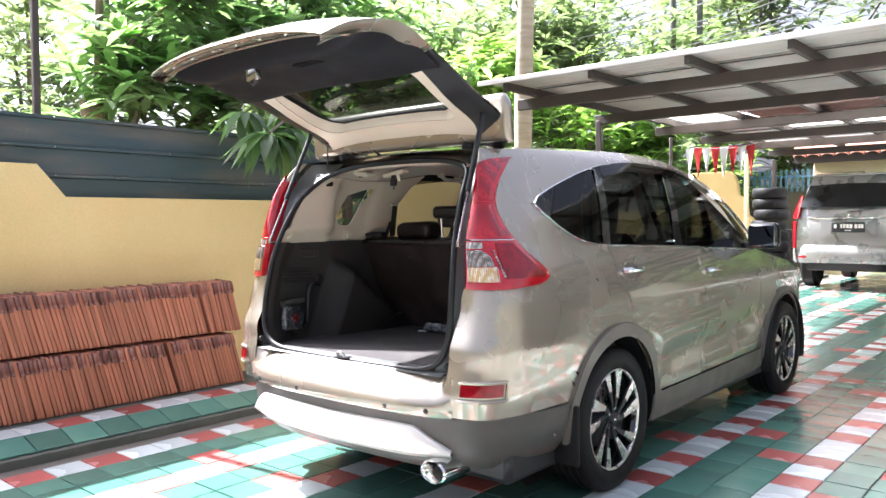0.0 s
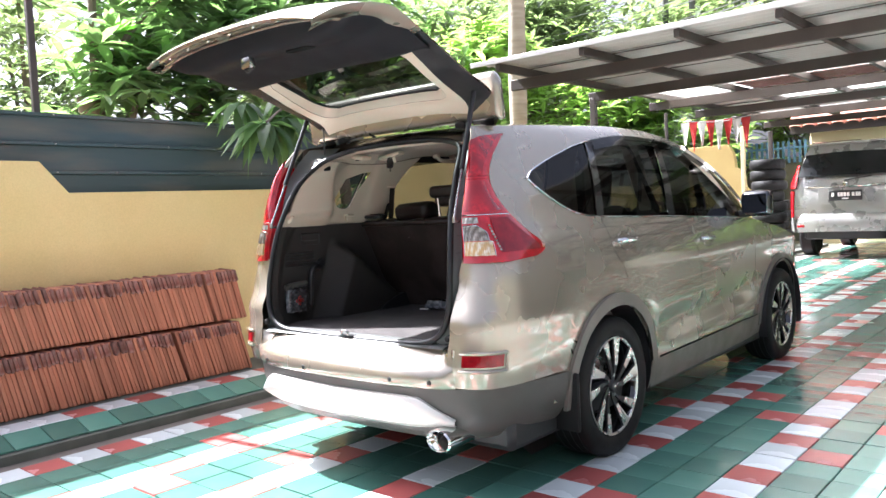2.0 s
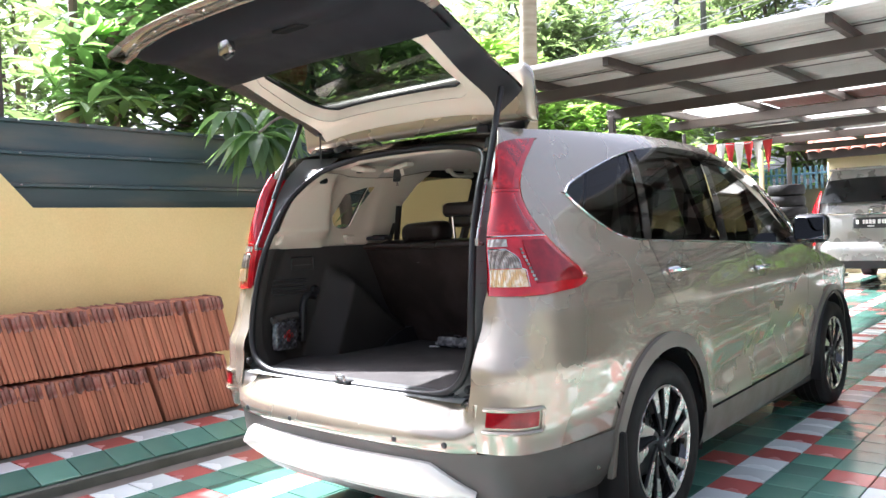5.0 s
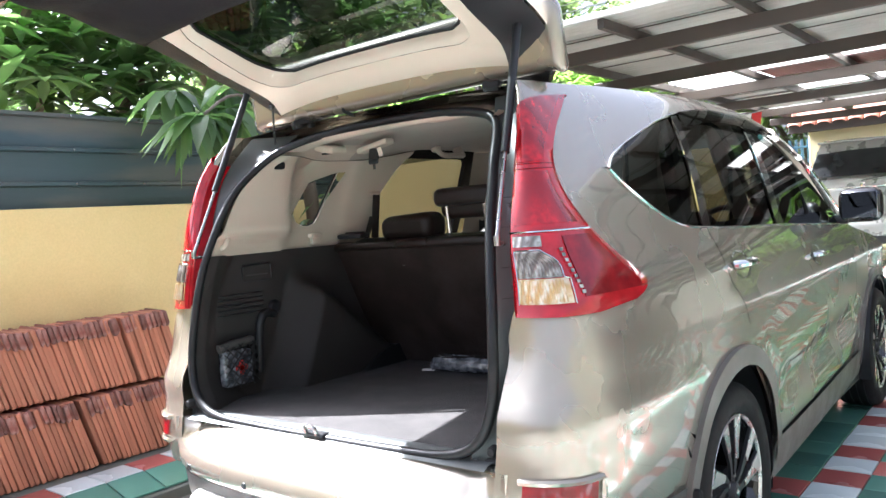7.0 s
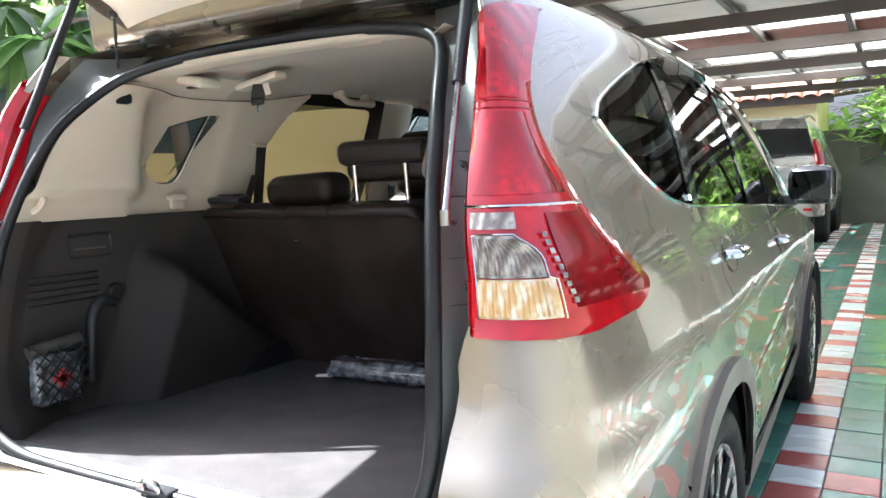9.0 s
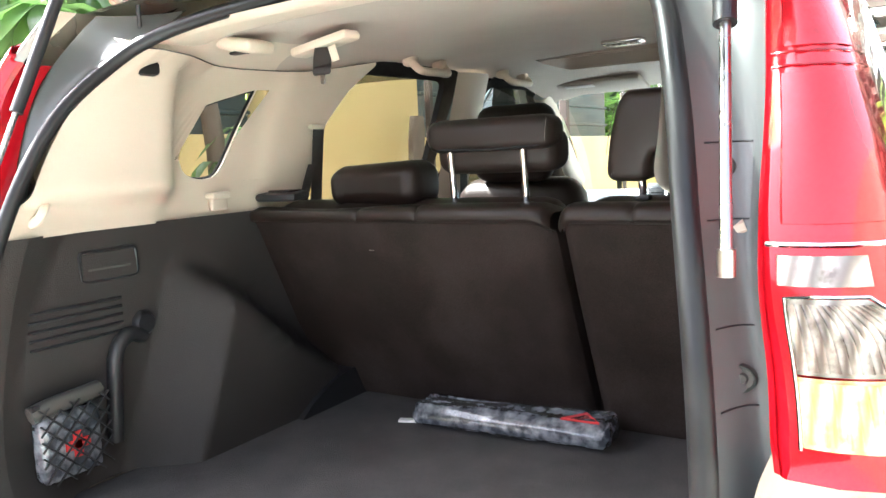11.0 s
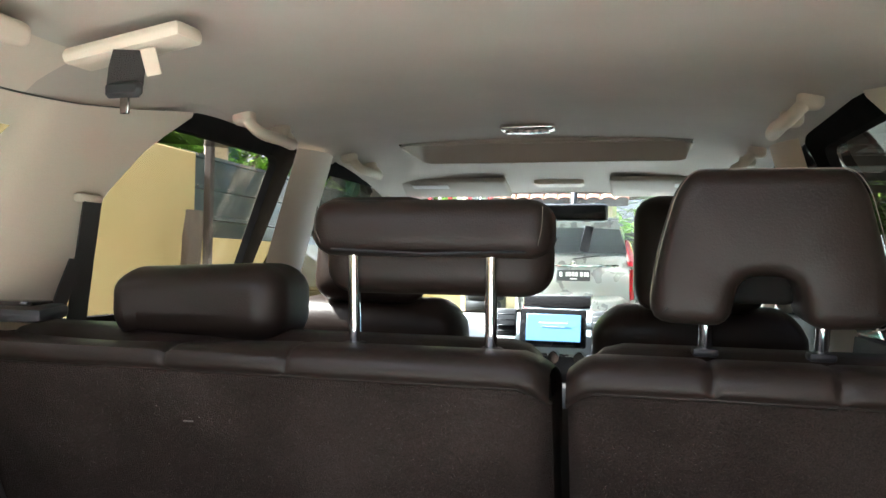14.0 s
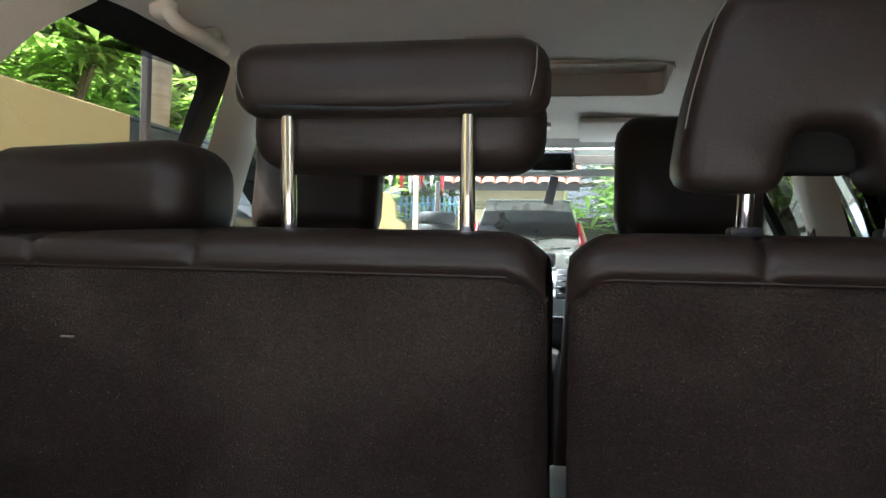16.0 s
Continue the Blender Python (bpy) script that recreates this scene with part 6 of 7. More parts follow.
big = mango("mango_tree", (-4.3, 1.0, 0), [(-3.8, 1.25, 2.6, 0.6, 75), (-3.7, 1.9, 2.5, 0.8, 75), (-4.6, 1.9, 3.6, 0.8, 90), (-4.2, 2.6, 3.2, 0.9, 80)  ], "broad mango tree with long leaves behind the wall", 1)
mango("mango_tree", (-5.6, 4.6, 0), [(-4.6, 3.4, 3.6, 1.0, 90), (-5.2, 4.4, 4.2, 1.1, 100), (-5.6, 3.0, 4.8, 1.1, 90), (-5.0, 5.6, 4.0, 1.0, 70), (-4.3, 4.6, 3.0, 0.9, 60)], "tall dense mango tree behind the wall", 2)
mango("mango_tree", (-7.5, -0.5, 0), [(-7.2, -1.4, 2.2, 0.9, 60), (-7.4, 0.2, 2.7, 1.0, 70), (-8.2, -2.2, 2.4, 1.0, 60), (-8.0, 1.2, 4.0, 1.2, 60)], "sunlit tree further behind the wall", 3, 7, 0.30, FARLEAF)


# leaf clump and limb added to block sun through the left quarter window
b = bmesh.new()
rng = random.Random(31)
for k in range(70):
    rosette(b, Vector((-3.08 + rng.gauss(0, 0.11), 0.57 + rng.gauss(0, 0.09), 4.36 + rng.gauss(0, 0.12))), rng, 8, 0.16)
part("crown", b, LEAF, big)
part("limb", tube(smooth_path([(-4.2, 1.0, 2.3), (-3.7, 0.8, 3.6), (-3.08, 0.53, 4.36)], 4), [0.05, 0.045, 0.04, 0.035, 0.03, 0.025, 0.02, 0.015, 0.012], 6), BARK, big)


b = bmesh.new()
rng = random.Random(37)
for k in range(38):
    rosette(b, Vector((-3.18 + rng.gauss(0, 0.13), 1.28 + rng.gauss(0, 0.16), 3.2 + rng.gauss(0, 0.12))), rng, 8, 0.24)
part("crown", b, LEAF, big)
part("limb", tube(smooth_path([(-4.2, 1.0, 2.3), (-3.7, 1.1, 2.9), (-3.18, 1.28, 3.2)], 4), [0.05, 0.045, 0.04, 0.035, 0.03, 0.025, 0.02, 0.015, 0.012], 6), BARK, big)


def far_tree(at, h, r, seed, n=420, mat=FARLEAF):
    rng = random.Random(seed)
    t = tagged(empty("background_tree"), "pale hazy broadleaf tree in the distance", "tree", "background trees")
    at = Vector(at)
    part("trunk", tube([at, at + Vector((0.1, 0, h * 0.3)), at + Vector((0, 0.1, h * 0.75))], [0.22, 0.18, 0.08], 8), BARK, t)
    b = bmesh.new()
    lumps = [at + Vector((rng.uniform(-r, r), rng.uniform(-r, r), h * rng.uniform(0.35, 1.0))) for _ in range(11)]
    for c in lumps:
        part("limb", tube([at + Vector((0, 0.05, h * 0.35)), c], [0.07, 0.03], 5), BARK, t)
    for k in range(n):
        c = rng.choice(lumps)
        q = c + Vector((rng.gauss(0, r * 0.28), rng.gauss(0, r * 0.28), rng.gauss(0, r * 0.24)))
        rosette(b, q, rng, 6, 0.46)
    part("crown", b, mat, t)


for i, (x, y, h, r) in enumerate(((-9, 20, 7.5, 2.6), (-5.5, 24, 9.5, 3.0), (-1.0, 26, 10, 3.2), (-13, 13, 7, 2.6), (3.5, 26, 9, 3.0), (-12, 21, 9, 3.0), (8, 25, 9, 3), (-8.0, 10.5, 4.4, 1.6),
                                  (-16, 5, 6.5, 2.6), (-14, -1, 6, 2.4), (-15, -7, 6, 2.5), (-17, 17, 9, 3.2), (-8.5, 15.0, 4.6, 2.0), (-11.0, 15.5, 5.2, 2.2), (-6.2, 16.4, 3.8, 1.5), (1.6, 19.0, 4.4, 1.7), (4.5, 19.5, 5.0, 2.0),
                                  (-20, 24, 11, 3.6), (-15, 27, 12, 3.6), (-9, 28, 12, 3.6), (-3.6, 22, 4.6, 1.8), (-26, 20, 11, 3.6))):
    # low trees take the leaf with sunlight in its colour
    far_tree((x, y, 0), h, r, 20 + i, 680 if h > 6 else 420, FARLEAF if h > 6 else LITLEAF)

b = tube(smooth_path([(-5.4, 7.6, 0), (-5.42, 7.6, 2.5), (-5.36, 7.62, 5.0), (-5.3, 7.6, 7.5)], 6), [0.16 - 0.002 * i for i in range(19)], 14)
for v in b.verts:
    rr = 1 + 0.06 * math.sin(v.co.z * 42)
    v.co.x = -5.38 + (v.co.x + 5.38) * rr
    v.co.y = 7.6 + (v.co.y - 7.6) * rr
palm = tagged(empty("palm_tree"), "tall palm with a ringed grey-brown trunk", "tree")
part("trunk", b, PALMBARK, palm)
b = bmesh.new()
for k in range(14):
    a = k * 2.4
    pts = [Vector((-5.3 + math.cos(a) * t * 2.2, 7.6 + math.sin(a) * t * 2.2, 7.5 + 0.9 * t - 1.6 * t * t)) for t in np.linspace(0, 1, 9)]
    for p, q in zip(pts, pts[1:]):
        for sgn in (-1, 1):
            for j in range(3):
                pp = p.lerp(q, j / 3)
                dd = (q - p).normalized() + sgn * (q - p).cross(Vector((0, 0, 1))).normalized() * 1.2
                leaf(b, pp, dd, Vector((0, 0, 1)), 0.5, 0.035, 0.3)
part("crown", b, FARLEAF, palm)
palm.location = (0.85, 0.53, 0)


# ---- stack of roof tiles on edge ----
def clay_tile(h, w):
    b = rbox((0.20, w, h), 0.004, 1)
    for v in b.verts:
        v.co.x += 0.010 * math.cos(v.co.z / h * 3.0)
    return b
stack = tagged(empty("tile_stack"), "two layers of old terracotta roof tiles stacked on edge", "roof tiles")
meshes = []
for k in range(4):
    b = clay_tile(0.375 + 0.006 * (k % 2), 0.0240)
    ob = part("tile", b, TERRA, stack)
    meshes.append(ob.data)
    scene.collection.objects.unlink(ob)
    bpy.data.objects.remove(ob)
    b = rbox((0.224, 0.0236, 0.085), 0.008, 2)
    for v in b.verts:
        v.co.z += 0.012 * noise.noise(v.co * 60 + Vector((k, 0, 0)))
    ob = part("tile_end", b, TERRA_OLD, stack)
    meshes.append(ob.data)
    scene.collection.objects.unlink(ob)
    bpy.data.objects.remove(ob)
rng = random.Random(11)
for layer in range(2):
    y = -2.0
    while y < 1.10:
        if rng.random() < 0.03:
            y += 0.02
        k = rng.randrange(4)
        z0 = 0.116 + 0.386 * layer
        lean = 14.0 + rng.uniform(-0.7, 0.7) + 2.0 * math.sin(y * 2.1 + layer)
        o = new("tile", meshes[2 * k])
        o.parent = stack
        o.matrix_basis = pose(-2.36 + rng.uniform(-0.007, 0.007) - 0.03 * layer, y, z0 + 0.184, lean, rng.uniform(-0.6, 0.6), rng.uniform(-1, 1))
        if rng.random() < 0.96:
            o = new("tile_end", meshes[2 * k + 1])
            o.parent = stack
            o.matrix_basis = pose(-2.358 + rng.uniform(-0.016, 0.016) - 0.03 * layer, y - 0.145 * math.sin(radians(lean)), z0 + 0.184 + 0.145 * math.cos(radians(lean)) + rng.uniform(-0.006, 0.006), lean, rng.uniform(-3, 3), rng.uniform(-3, 3))
        y += 0.0252 + rng.uniform(0, 0.0025)

# ---- carport ----
port = tagged(empty("carport"), "open carport of brown steel beams under corrugated sheets", "carport")
CZ = 2.60
X0, X1, Y0, Y1 = -2.05, 6.78, 3.80, 12.6
RAFTERS = [-1.80, -0.87, 0.02, 0.82, 1.65, 2.5, 3.4, 4.3, 5.2, 6.1]
for x in RAFTERS:
    part("rafter", rbox((0.055, Y1 - Y0 - 0.06, 0.075), 0.006, 1, (x, (Y0 + Y1) / 2, CZ)), BEAM, port)
for y in (4.42, 6.02, 7.65, 9.2, 10.7, 12.3):
    part("purlin", rbox((X1 - X0, 0.06, 0.11), 0.006, 1, ((X0 + X1) / 2, y, CZ - 0.092)), BEAM, port)
rows = [3.80, 4.42, 5.04, 5.68, 6.66, 7.5, 8.35, 8.8, 9.2, 9.65, 10.25, 10.75, 11.5, 12.6]
cols = [X0] + RAFTERS + [X1]
lit = {(1, 4), (1, 5), (1, 10), (2, 4), (2, 6), (2, 8), (2, 10), (3, 4), (3, 6), (3, 8), (3, 10), (4, 4), (4, 6), (4, 8), (4, 11)}
red = {(2, 5), (3, 5), (3, 7), (4, 5), (4, 7), (5, 6), (6, 7)}
for i in range(len(cols) - 1):
    for j in range(len(rows) - 1):
        xa, xb = cols[i], cols[i + 1]
        ya, yb = rows[j], rows[j + 1] + 0.04
        b = grid(lambda y, x: Vector((x, y, CZ + 0.066 + 0.016 * math.sin(2 * math.pi * (y - Y0) / 0.125) + 0.014 * (y - ya) / (yb - ya))), np.linspace(ya, yb, max(12, int((yb - ya) / 0.0125))), [xa, xb])
        mat = PANEL_LIT if (i, j) in lit else REDSHEET if (i, j) in red else SHEET
        part("roof_sheet", b, mat, port, "translucent roof sheet" if (i, j) in lit else "red-brown roof sheet" if (i, j) in red else "")
for y in rows[1:-1]:
    part("overlap", rbox((X1 - X0, 0.014, 0.008), 0.002, 1, ((X0 + X1) / 2, y, CZ + 0.046)), BEAM, port)
part("edge_flashing", rbox((X1 - X0 + 0.1, 0.02, 0.045), 0.004, 1, ((X0 + X1) / 2, Y0 - 0.01, CZ + 0.05)), SHEET, port)
for x, y in ((-2.0, 6.02), (-2.41, 13.75), (6.6, 4.5), (6.6, 8.3), (6.6, 12.2), (1.9, 12.2)):
    part("post", rbox((0.07, 0.07, CZ - 0.1), 0.006, 1, (x, y, CZ / 2 - 0.05)), BEAM, port)

# ---- far end of the yard ----
cream = tagged(part("cream_post", rbox((0.07, 0.07, 2.5), 0.006, 1, (-2.55, 12.6, 1.3)), CREAM), "slim cream post at the far end of the yard", "post")
buntings = tagged(empty("bunting"), "string of red and white cloth pennants under the carport", "bunting")
part("cord", tube(smooth_path([(-2.85, 10.2, 2.56), (-2.4, 10.25, 2.49), (-2.0, 10.3, 2.47), (-1.6, 10.35, 2.53)], 5), 0.006, 5), WIRE, buntings)
for k in range(8):
    p = Vector((-2.66, 10.22, 2.50)).lerp(Vector((-1.70, 10.34, 2.50)), k / 7)
    b = grid(lambda a, t: p + Vector((0.075 * (a - 0.5) * 2 * (1 - 0.93 * t) + 0.03 * t * math.sin(k * 3.1), 0.03 * math.sin(5 * a + k) * t, -0.44 * t - 0.05 * math.sin(k * 2.0) * t)), [0, 0.25, 0.5, 0.75, 1], [0, 0.2, 0.4, 0.6, 0.8, 1.0], thick=0.002)
    part("pennant", b, FLAGRED if k % 2 else FLAGWHITE, buntings)


def tyre_pile(x, y, n):
    z = ground_z(x, y)
    for k in range(n):
        t = tagged(part("worn_tyre", lathe([(0.19, -0.08), (0.24, -0.10), (0.30, -0.09), (0.325, -0.05), (0.325, 0.05), (0.30, 0.09), (0.24, 0.10), (0.19, 0.08)], 30), RUBBER), "worn black tyre lying in a stack", "tyre", "stacked tyres")
        t.matrix_basis = pose(x + 0.03 * math.sin(k * 2.3), y + 0.03 * math.cos(k * 1.7), z + 0.105 + 0.205 * k, 0, 90, 0)
tyre_pile(-2.30, 13.2, 9)
tyre_pile(-2.72, 14.9, 5)


def house(x0, x1, y0, y1, h, name):
    t = tagged(empty(name), "cream house with a red clay tile roof behind the yard", "house")
    over = 0.35
    part("fascia", rbox((x1 - x0 + 2 * over - 0.05, 0.04, 0.2), 0.01, 1, ((x0 + x1) / 2, y0 - over + 0.05, h - 0.16)), BEAM, t)
    part("wall", rbox((x1 - x0, y1 - y0, h), 0.02, 1, ((x0 + x1) / 2, (y0 + y1) / 2, h / 2)), CREAM, t)
    rise, over = 1.5, 0.35
    n, m = 10, 7
    part("roof", rbox((x1 - x0 + 2 * over, 0.05, 2.6), 0.01, 1, ((x0 + x1) / 2, y0 - over + 1.15, h + 0.02 + 0.75), pose(0, 0, 0, -57, 0, 0)), CLAYROOF, t)
    proto = grid(lambda a, v: Vector((0.14 * math.cos(a), -0.2 + 0.4 * v, 0.075 * math.sin(a) + 0.02 * (1 - v))), np.linspace(0, math.pi, 7), [0, 1], thick=0.012)
    ob = part("roof_tile", proto, CLAYROOF, t)
    me = ob.data
    scene.collection.objects.unlink(ob)
    bpy.data.objects.remove(ob)
    for i in range(n):
        for j in range(m):
            o = new("roof_tile", me)
            o.parent = t
            xx = x0 - over + (x1 - x0 + 2 * over) * (i + 0.5) / n
            o.matrix_basis = pose(xx, y0 - over + 0.10 + 0.29 * j, h - 0.10 + 0.06 + 0.19 * j, 33, 0, 0)
    vent = part("vent", rbox((0.75, 0.03, 0.16), 0.006, 1, (x0 + 0.7, y0 - 0.012, 2.30)), BEAM, t, "dark slatted vent under the eave")
    for k in range(5):
        part("slat", rbox((0.70, 0.02, 0.012), 0.003, 1, (x0 + 0.7, y0 - 0.032, 2.245 + 0.028 * k)), CREAM, vent)
    return t
house(-2.55, -0.25, 16.98, 20.0, 2.86, "house")
tagged(part("cream_low_wall", slab([(-4.3, 0), (-2.95, 0), (-2.95, 1.3), (-3.08, 1.42), (-3.12, 1.75), (-3.28, 1.85), (-3.32, 2.15), (-3.44, 2.34), (-4.3, 2.34)], 0.15, 0.01, 1, Matrix.Translation((0, 14.2, 0))), OCHRE), "ochre garden wall with a stepped top", "wall", kind="structure")
fence = tagged(empty("blue_railing"), "dull blue railing beyond the yard", "railing")
for k in range(24):
    part("bar", rbox((0.06, 0.03, 0.55), 0.004, 1, (-5.4 + 0.13 * k, 18.0, 2.28)), BLUE, fence)
part("rail", rbox((3.1, 0.04, 0.05), 0.005, 1, (-3.9, 18.0, 2.38)), BLUE, fence)
tagged(part("wall_north", rbox((24, 0.15, 2.1), 0.01, 1, (-6.5, 18.1, 1.05)), DARKWALL), "weathered grey wall beyond the yard", "wall", kind="structure")
for k in range(14):
    y0, z0 = 15.5 + 0.25 * k, 4.1 + 0.30 * k + 0.2 * math.sin(k * 2.6)
    tagged(part("overhead_wire", tube(smooth_path([(-24, y0, z0 + 0.5), (-8, y0 + 0.5, z0 - 0.3), (8, y0, z0 + 0.9 + 0.2 * k)], 6), 0.016, 4), WIRE), "slack grey overhead cable beyond the yard", "cable", "overhead cables")
for x, y, h in ((-6.84, 18.9, 9), (-6.1, 19.0, 9), (-9.6, 15.5, 8), (-8.6, 3.2, 6)):
    tagged(part("utility_pole", tube([(x, y, 0), (x, y, h)], [0.11, 0.08], 10), CONCRETE), "plain grey utility pole", "pole", "utility poles")


# ---- parked car at the far end ----
def parked_car(xc, yc, z0):
    t = tagged(empty("parked_suv"), "silver off-road car parked with its tail to the yard", "car")
    prof = [(0.86, 0.42), (0.90, 0.62), (0.91, 0.95), (0.895, 1.08), (0.80, 1.40), (0.72, 1.68), (0.60, 1.78), (0.30, 1.815), (0, 1.825)]
    full = prof + [(-x, z) for x, z in prof[-2::-1]]
    def f(y, i):
        x, z = full[int(i)]
        k = lerp(y, [0, 0.12, 0.4, 1], [0.94, 0.975, 1.0, 1.0])
        lean = lerp(z, [0.4, 0.9, 1.1, 1.8], [0.0, 0.02, 0.04, 0.30])
        front = lerp(z, [1.0, 1.1, 1.8], [0, 1.2, 2.2])
        return Vector((xc + x * k, yc + lean * (1 - y) + (4.6 - front) * y, z0 + (z * (1.0 if y < 0.9 else 0.98))))
    part("body", grid(f, [0, 0.02, 0.06, 0.12, 0.25, 0.5, 0.8, 1.0], range(len(full))), CARSILVER, t)
    tg = part("tailgate", grid(lambda a, v: Vector((xc + a * lerp(v, [0, 0.3, 0.5, 1], [0.84, 0.85, 0.83, 0.62]), yc - 0.01 + lerp(v, [0, 0.3, 0.5, 1], [0.0, 0.0, 0.03, 0.28]) + 0.06 * a * a - 0.02 * math.sin(v * 9), z0 + 0.62 + 1.18 * v)), ACROSS, np.linspace(0, 1, 14)), CARSILVER, t)
    part("rear_window", grid(lambda a, v: Vector((xc + a * lerp(v, [0, 1], [0.78, 0.63]), yc - 0.035 + 0.05 + 0.24 * v + 0.06 * a * a - 0.02, z0 + 1.30 + 0.44 * v)), ACROSS, np.linspace(0, 1, 6)), DARKGLASS, tg, "dark tinted rear window")
    part("spoiler", rbox((1.30, 0.20, 0.03), 0.012, 2, (xc, yc + 0.30, z0 + 1.80)), CARSILVER, t)
    def tail_y(z, a):
        """The rear face: how far ahead it lies at height z, a across."""
        return yc + lerp(z, [0.30, 0.42, 0.62, 0.70, 0.95, 1.12, 1.20, 1.75], [0.06, -0.07, -0.08, -0.02, -0.015, 0.0, 0.02, 0.26]) + 0.10 * abs(a) ** 3
    part("bumper", grid(lambda a, z: Vector((xc + 0.90 * a * (1 - 0.03 * (z < 0.45)), tail_y(z, a) - 0.01 + 0.16 * abs(a) ** 8, z0 + z)), ACROSS, [0.44, 0.46, 0.50, 0.54, 0.58, 0.64, 0.67, 0.70], thick=0.02), CARSILVER, t)
    part("bumper_guard", grid(lambda a, z: Vector((xc + 0.66 * a, tail_y(0.42, a) + 0.05 + 0.1 * abs(a) ** 6, z0 + z)), ACROSS, [0.33, 0.36, 0.40, 0.45], thick=0.02), BLACK, t, "dark lower bumper guard")
    part("crease", tube([(xc + 0.80 * a, tail_y(0.88, a) - 0.004, z0 + 0.88) for a in ACROSS], 0.008, 6), CARSILVER, tg)
    part("plate_recess", grid(lambda a, z: Vector((xc + 0.42 * a, tail_y(z, a * 0.5) - 0.022, z0 + z)), ACROSS, [0.86, 0.89, 1.07, 1.10], thick=0.01), CARSILVER, tg)
    part("chrome_bar", tube([(xc + 0.68 * a, tail_y(1.12, a) - 0.02, z0 + 1.125 + 0.01 * a * a) for a in ACROSS], 0.013, 6), CHROME, tg)
    part("emblem", rbox((0.07, 0.012, 0.06), 0.02, 2, (xc, yc - 0.03, z0 + 1.16)), CHROME, tg)
    part("wiper", tube([(xc - 0.02, tail_y(1.22, 0) - 0.03, z0 + 1.22), (xc + 0.38, tail_y(1.27, 0.4) - 0.03, z0 + 1.27)], 0.009, 6), BLACK, tg)
    pl = part("number_plate", rbox((0.50, 0.02, 0.155), 0.006, 1, (xc, yc - 0.05, z0 + 0.99)), BLACK, t, "black number plate with pale bars")
    for bx, bw in ((-0.19, 0.04), (-0.10, 0.03), (-0.055, 0.04), (-0.005, 0.04), (0.045, 0.04), (0.12, 0.04), (0.17, 0.03), (0.21, 0.04)):
        part("bar", rbox((bw, 0.006, 0.060), 0.002, 1, (xc + bx, yc - 0.062, z0 + 1.005)), FLAGWHITE, pl)
    part("bar", rbox((0.10, 0.006, 0.018), 0.002, 1, (xc, yc - 0.062, z0 + 0.942)), FLAGWHITE, pl)
    for s in (-1, 1):
        part("tail_lamp", grid(lambda z, a: Vector((xc + s * lerp(z, [1.12, 1.22, 1.48], [0.79 + 0.10 * a, 0.775 + 0.105 * a, 0.745 + 0.05 * a]), tail_y(z, 0.9) - 0.035 + 0.11 * a * a, z0 + z)), [1.12, 1.17, 1.22, 1.32, 1.40, 1.48], [0, 0.25, 0.5, 0.75, 1], thick=0.03), RED, t, "red upper tail lamp")
        part("tail_lamp", grid(lambda z, a: Vector((xc + s * lerp(z, [0.66, 0.8, 1.08], [0.83 + 0.045 * a, 0.825 + 0.055 * a, 0.82 + 0.065 * a]), tail_y(z, 0.9) - 0.030 + 0.10 * a * a, z0 + z)), [0.66, 0.70, 0.8, 0.9, 1.0, 1.05, 1.08], [0, 0.25, 0.5, 0.75, 1], thick=0.03), RED, t, "slim red lower tail lamp")
        part("reflector", rbox((0.12, 0.02, 0.04), 0.008, 1, (xc + s * 0.70, yc - 0.075, z0 + 0.53)), RED, t)
        part("roof_bar", tube([(xc + s * 0.60, yc + 0.45, z0 + 1.83), (xc + s * 0.62, yc + 1.2, z0 + 1.87), (xc + s * 0.60, yc + 2.2, z0 + 1.85)], 0.016, 6), STEEL, t)
        for yy in (0.95, 3.7):
            w = part("wheel", lathe([(0.2, -0.1), (0.33, -0.12), (0.375, -0.08), (0.375, 0.08), (0.33, 0.12), (0.2, 0.1), (0.0, 0.05)], 30, Matrix.Translation((xc + s * 0.80, yc + yy, z0 + 0.375))), RUBBER, t)
    part("underbody", rbox((1.5, 4.0, 0.2), 0.03, 1, (xc, yc + 2.3, z0 + 0.40)), BLACK, t)
parked_car(-0.70, 12.22, 0.062)
bpy.data.objects["parked_suv"].matrix_basis = Matrix.Translation((-0.70, 12.22, 0.062)) @ Matrix.Diagonal((1.03, 1, 1.12, 1)) @ Matrix.Translation((0.70, -12.22, -0.062))

# unseen plain walls added on the near side, dark to keep car reflections dark
tagged(part("wall_east", rbox((0.2, 40, 3.2), 0.01, 1, (6.95, 4, 1.6)), DARKWALL), "unseen dark wall added along the yard", "wall", kind="structure")
tagged(part("wall_south", rbox((12, 0.2, 2.6), 0.01, 1, (1.5, -11, 1.3)), DARKWALL), "unseen dark wall added to close the yard", "wall", kind="structure")


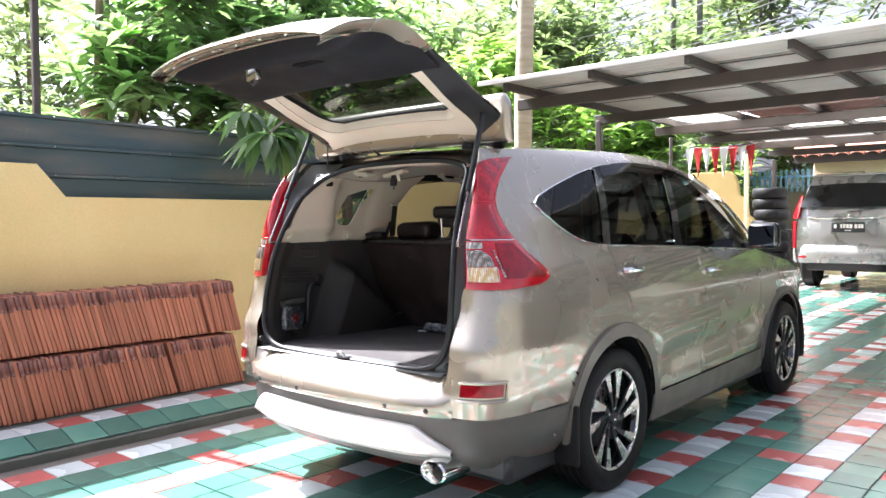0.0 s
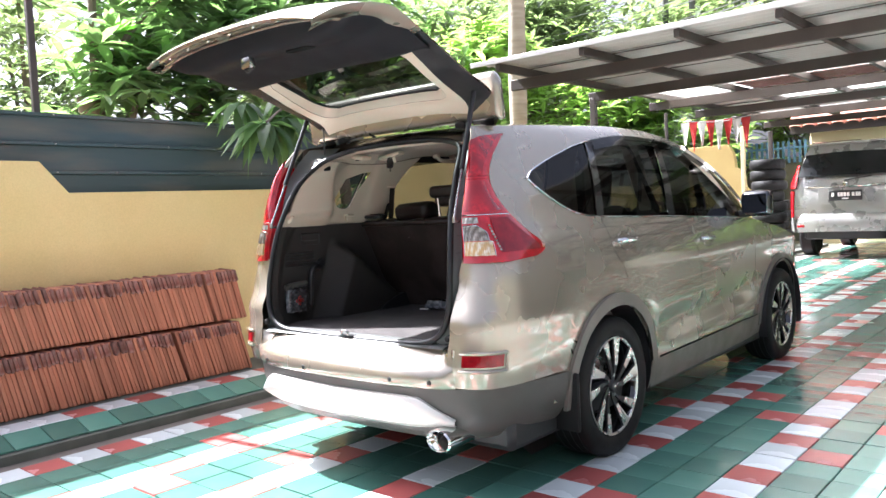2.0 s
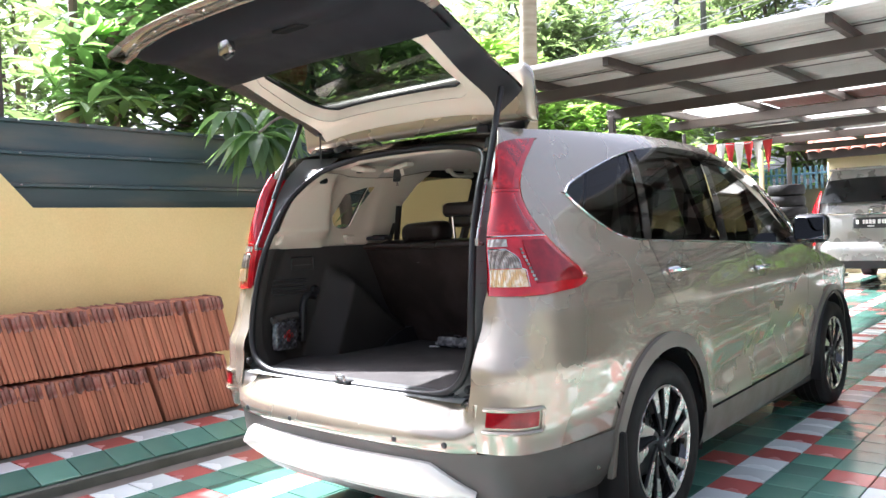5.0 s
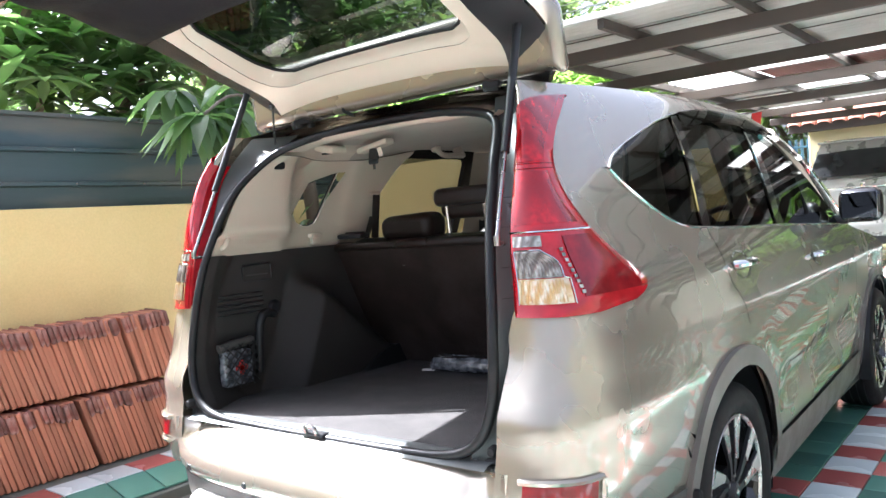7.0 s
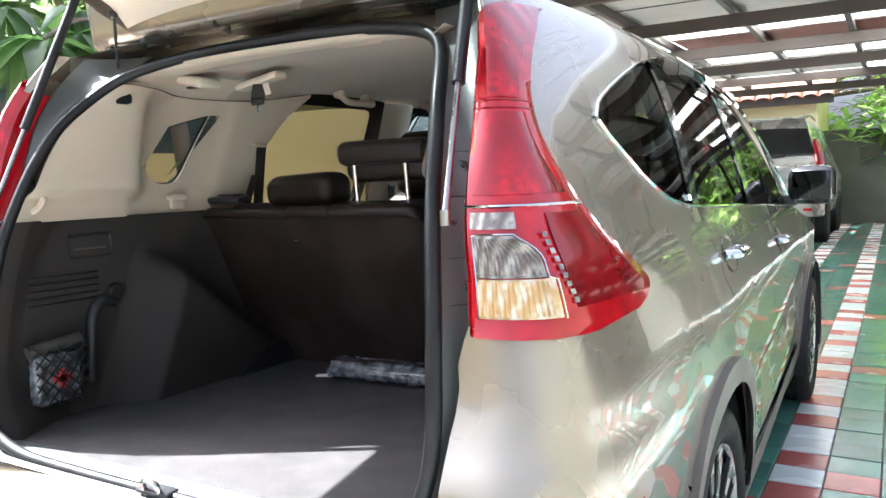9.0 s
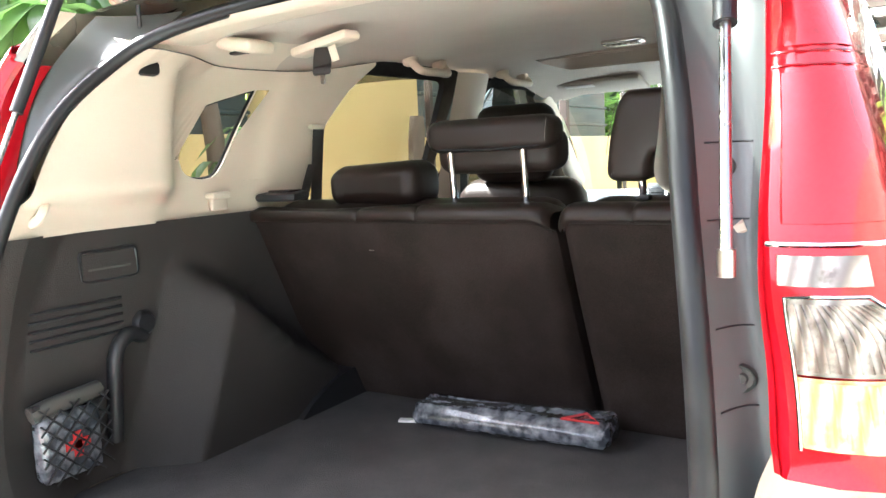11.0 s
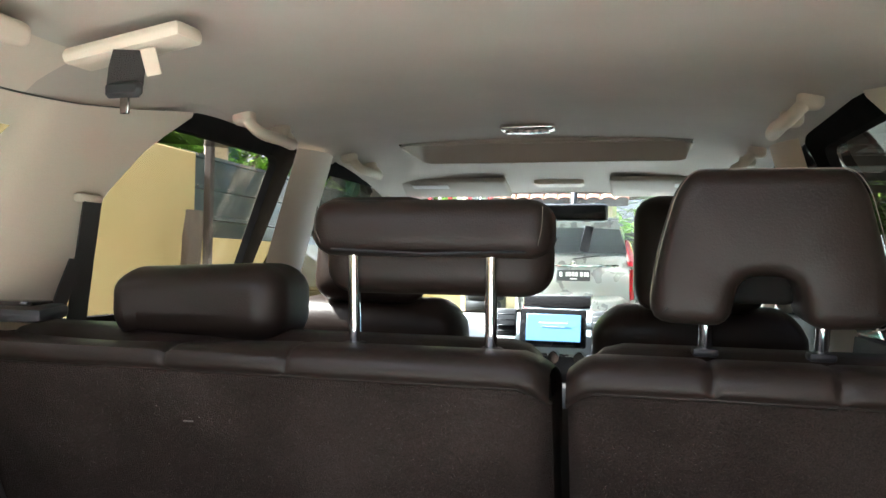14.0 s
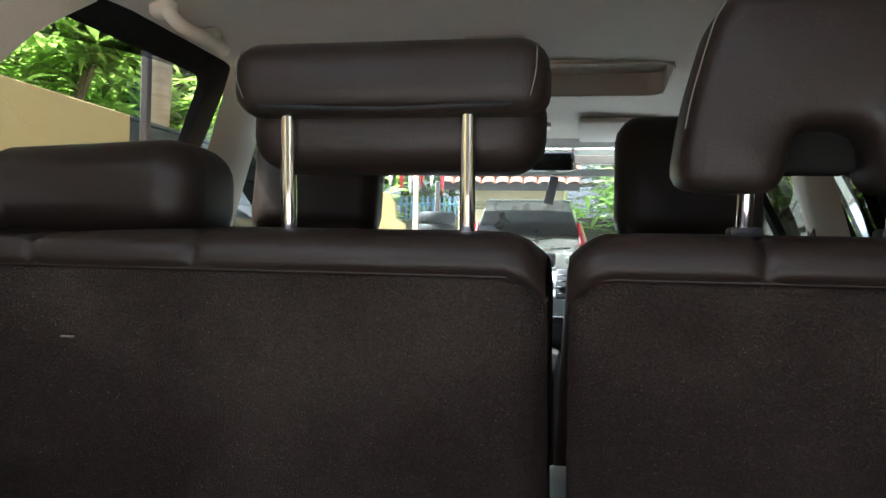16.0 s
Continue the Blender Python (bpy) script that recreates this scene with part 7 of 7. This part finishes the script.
# ---- yard tiles, last of the place ----
T = 0.2
def tile_mesh(mat):
    ob = part("tile", rbox((T - 0.005, T - 0.005, 0.012), 0.0025, 1), mat, paving, smooth=False)
    me = ob.data
    scene.collection.objects.unlink(ob)
    bpy.data.objects.remove(ob)
    return me
TILE = {"g": tile_mesh(T_GREEN), "r": tile_mesh(T_RED), "w": tile_mesh(T_WHITE)}
LINE_A = "wrwwr"          # along the yard, from y = 1.83
def tile_kind(i, j):
    """Column i counts from x = 0.78, row j from y = 1.83."""
    c = i % 6
    if c == 3:
        return LINE_A[j % 5]
    if c == 0:
        return LINE_A[(j + 2) % 5]
    if c in (1, 2):
        return "r" if (j + (3 if c == 1 else 0)) % 5 == 1 and (i // 6 + j // 5) % 2 == 0 else "g"
    return "r" if (j + (2 if c == 4 else 4)) % 5 == 0 and (j // 5 + i) % 2 else "g"
def far_tiles():
    data = {"g": [], "r": [], "w": []}
    near = 0
    for i in range(-13, 29):
        for j in range(-32, 80):
            x, y = 0.78 + T * (i + 0.5), 1.83 + T * (j + 0.5)
            k = tile_kind(i, j)
            if x < -1.66:
                continue
            if x < -1.2:
                kk = int(round((x + 1.58) / T))
                k = ["wwr"[(j // 2) % 2 * 2 if j % 3 else 2], "g", "g"][min(kk, 2)] if kk > 0 else ("wwrwr"[j % 5])
            z = ground_z(x, y) + 0.0015 * math.sin(i * 12.9 + j * 78.2)
            if (0.55 < x < 2.1 and 0.3 < y < 4.9 and near < 250) or (-1.7 < x < -1.2 and -0.9 < y < 1.3):
                near += 1
                o = new("tile", TILE[k])
                o.parent = paving
                o.location = (x, y, z)
            else:
                data[k].append((x, y, z))
    for k, name in (("g", "green_tiles"), ("r", "red_tiles"), ("w", "pale_tiles")):
        h = T / 2 - 0.0025
        verts, faces = [], []
        for x, y, z in data[k]:
            n = len(verts)
            for dx, dy, dz in ((-h, -h, -0.006), (h, -h, -0.006), (h, h, -0.006), (-h, h, -0.006), (-h + .002, -h + .002, 0.006), (h - .002, -h + .002, 0.006), (h - .002, h - .002, 0.006), (-h + .002, h - .002, 0.006)):
                verts.append((x + dx, y + dy, z + dz))
            faces += [(n + 4, n + 5, n + 6, n + 7)] + [(n + a, n + (a + 1) % 4, n + 4 + (a + 1) % 4, n + 4 + a) for a in range(4)]
        me = bpy.data.meshes.new(name)
        me.from_pydata(verts, [], faces)
        me.materials.append({"g": T_GREEN, "r": T_RED, "w": T_WHITE}[k])
        o = new(name, me)
        o.parent = paving
        o["kind"] = "stuff"
far_tiles()
for j in range(-12, 40):
    for c in range(2):
        x, y = -1.86 - 0.2 * c, -0.13 + T * (j + 0.5)
        if not -2.4 < y < 5:
            continue
        k = "g" if c == 0 else ("wrwwr"[j % 5])
        o = new("tile", TILE[k])
        o.parent = kerb
        o.matrix_basis = pose(x, y, 0.1135) if c else pose(-1.868, y, 0.086, 0, 15.5, 0)
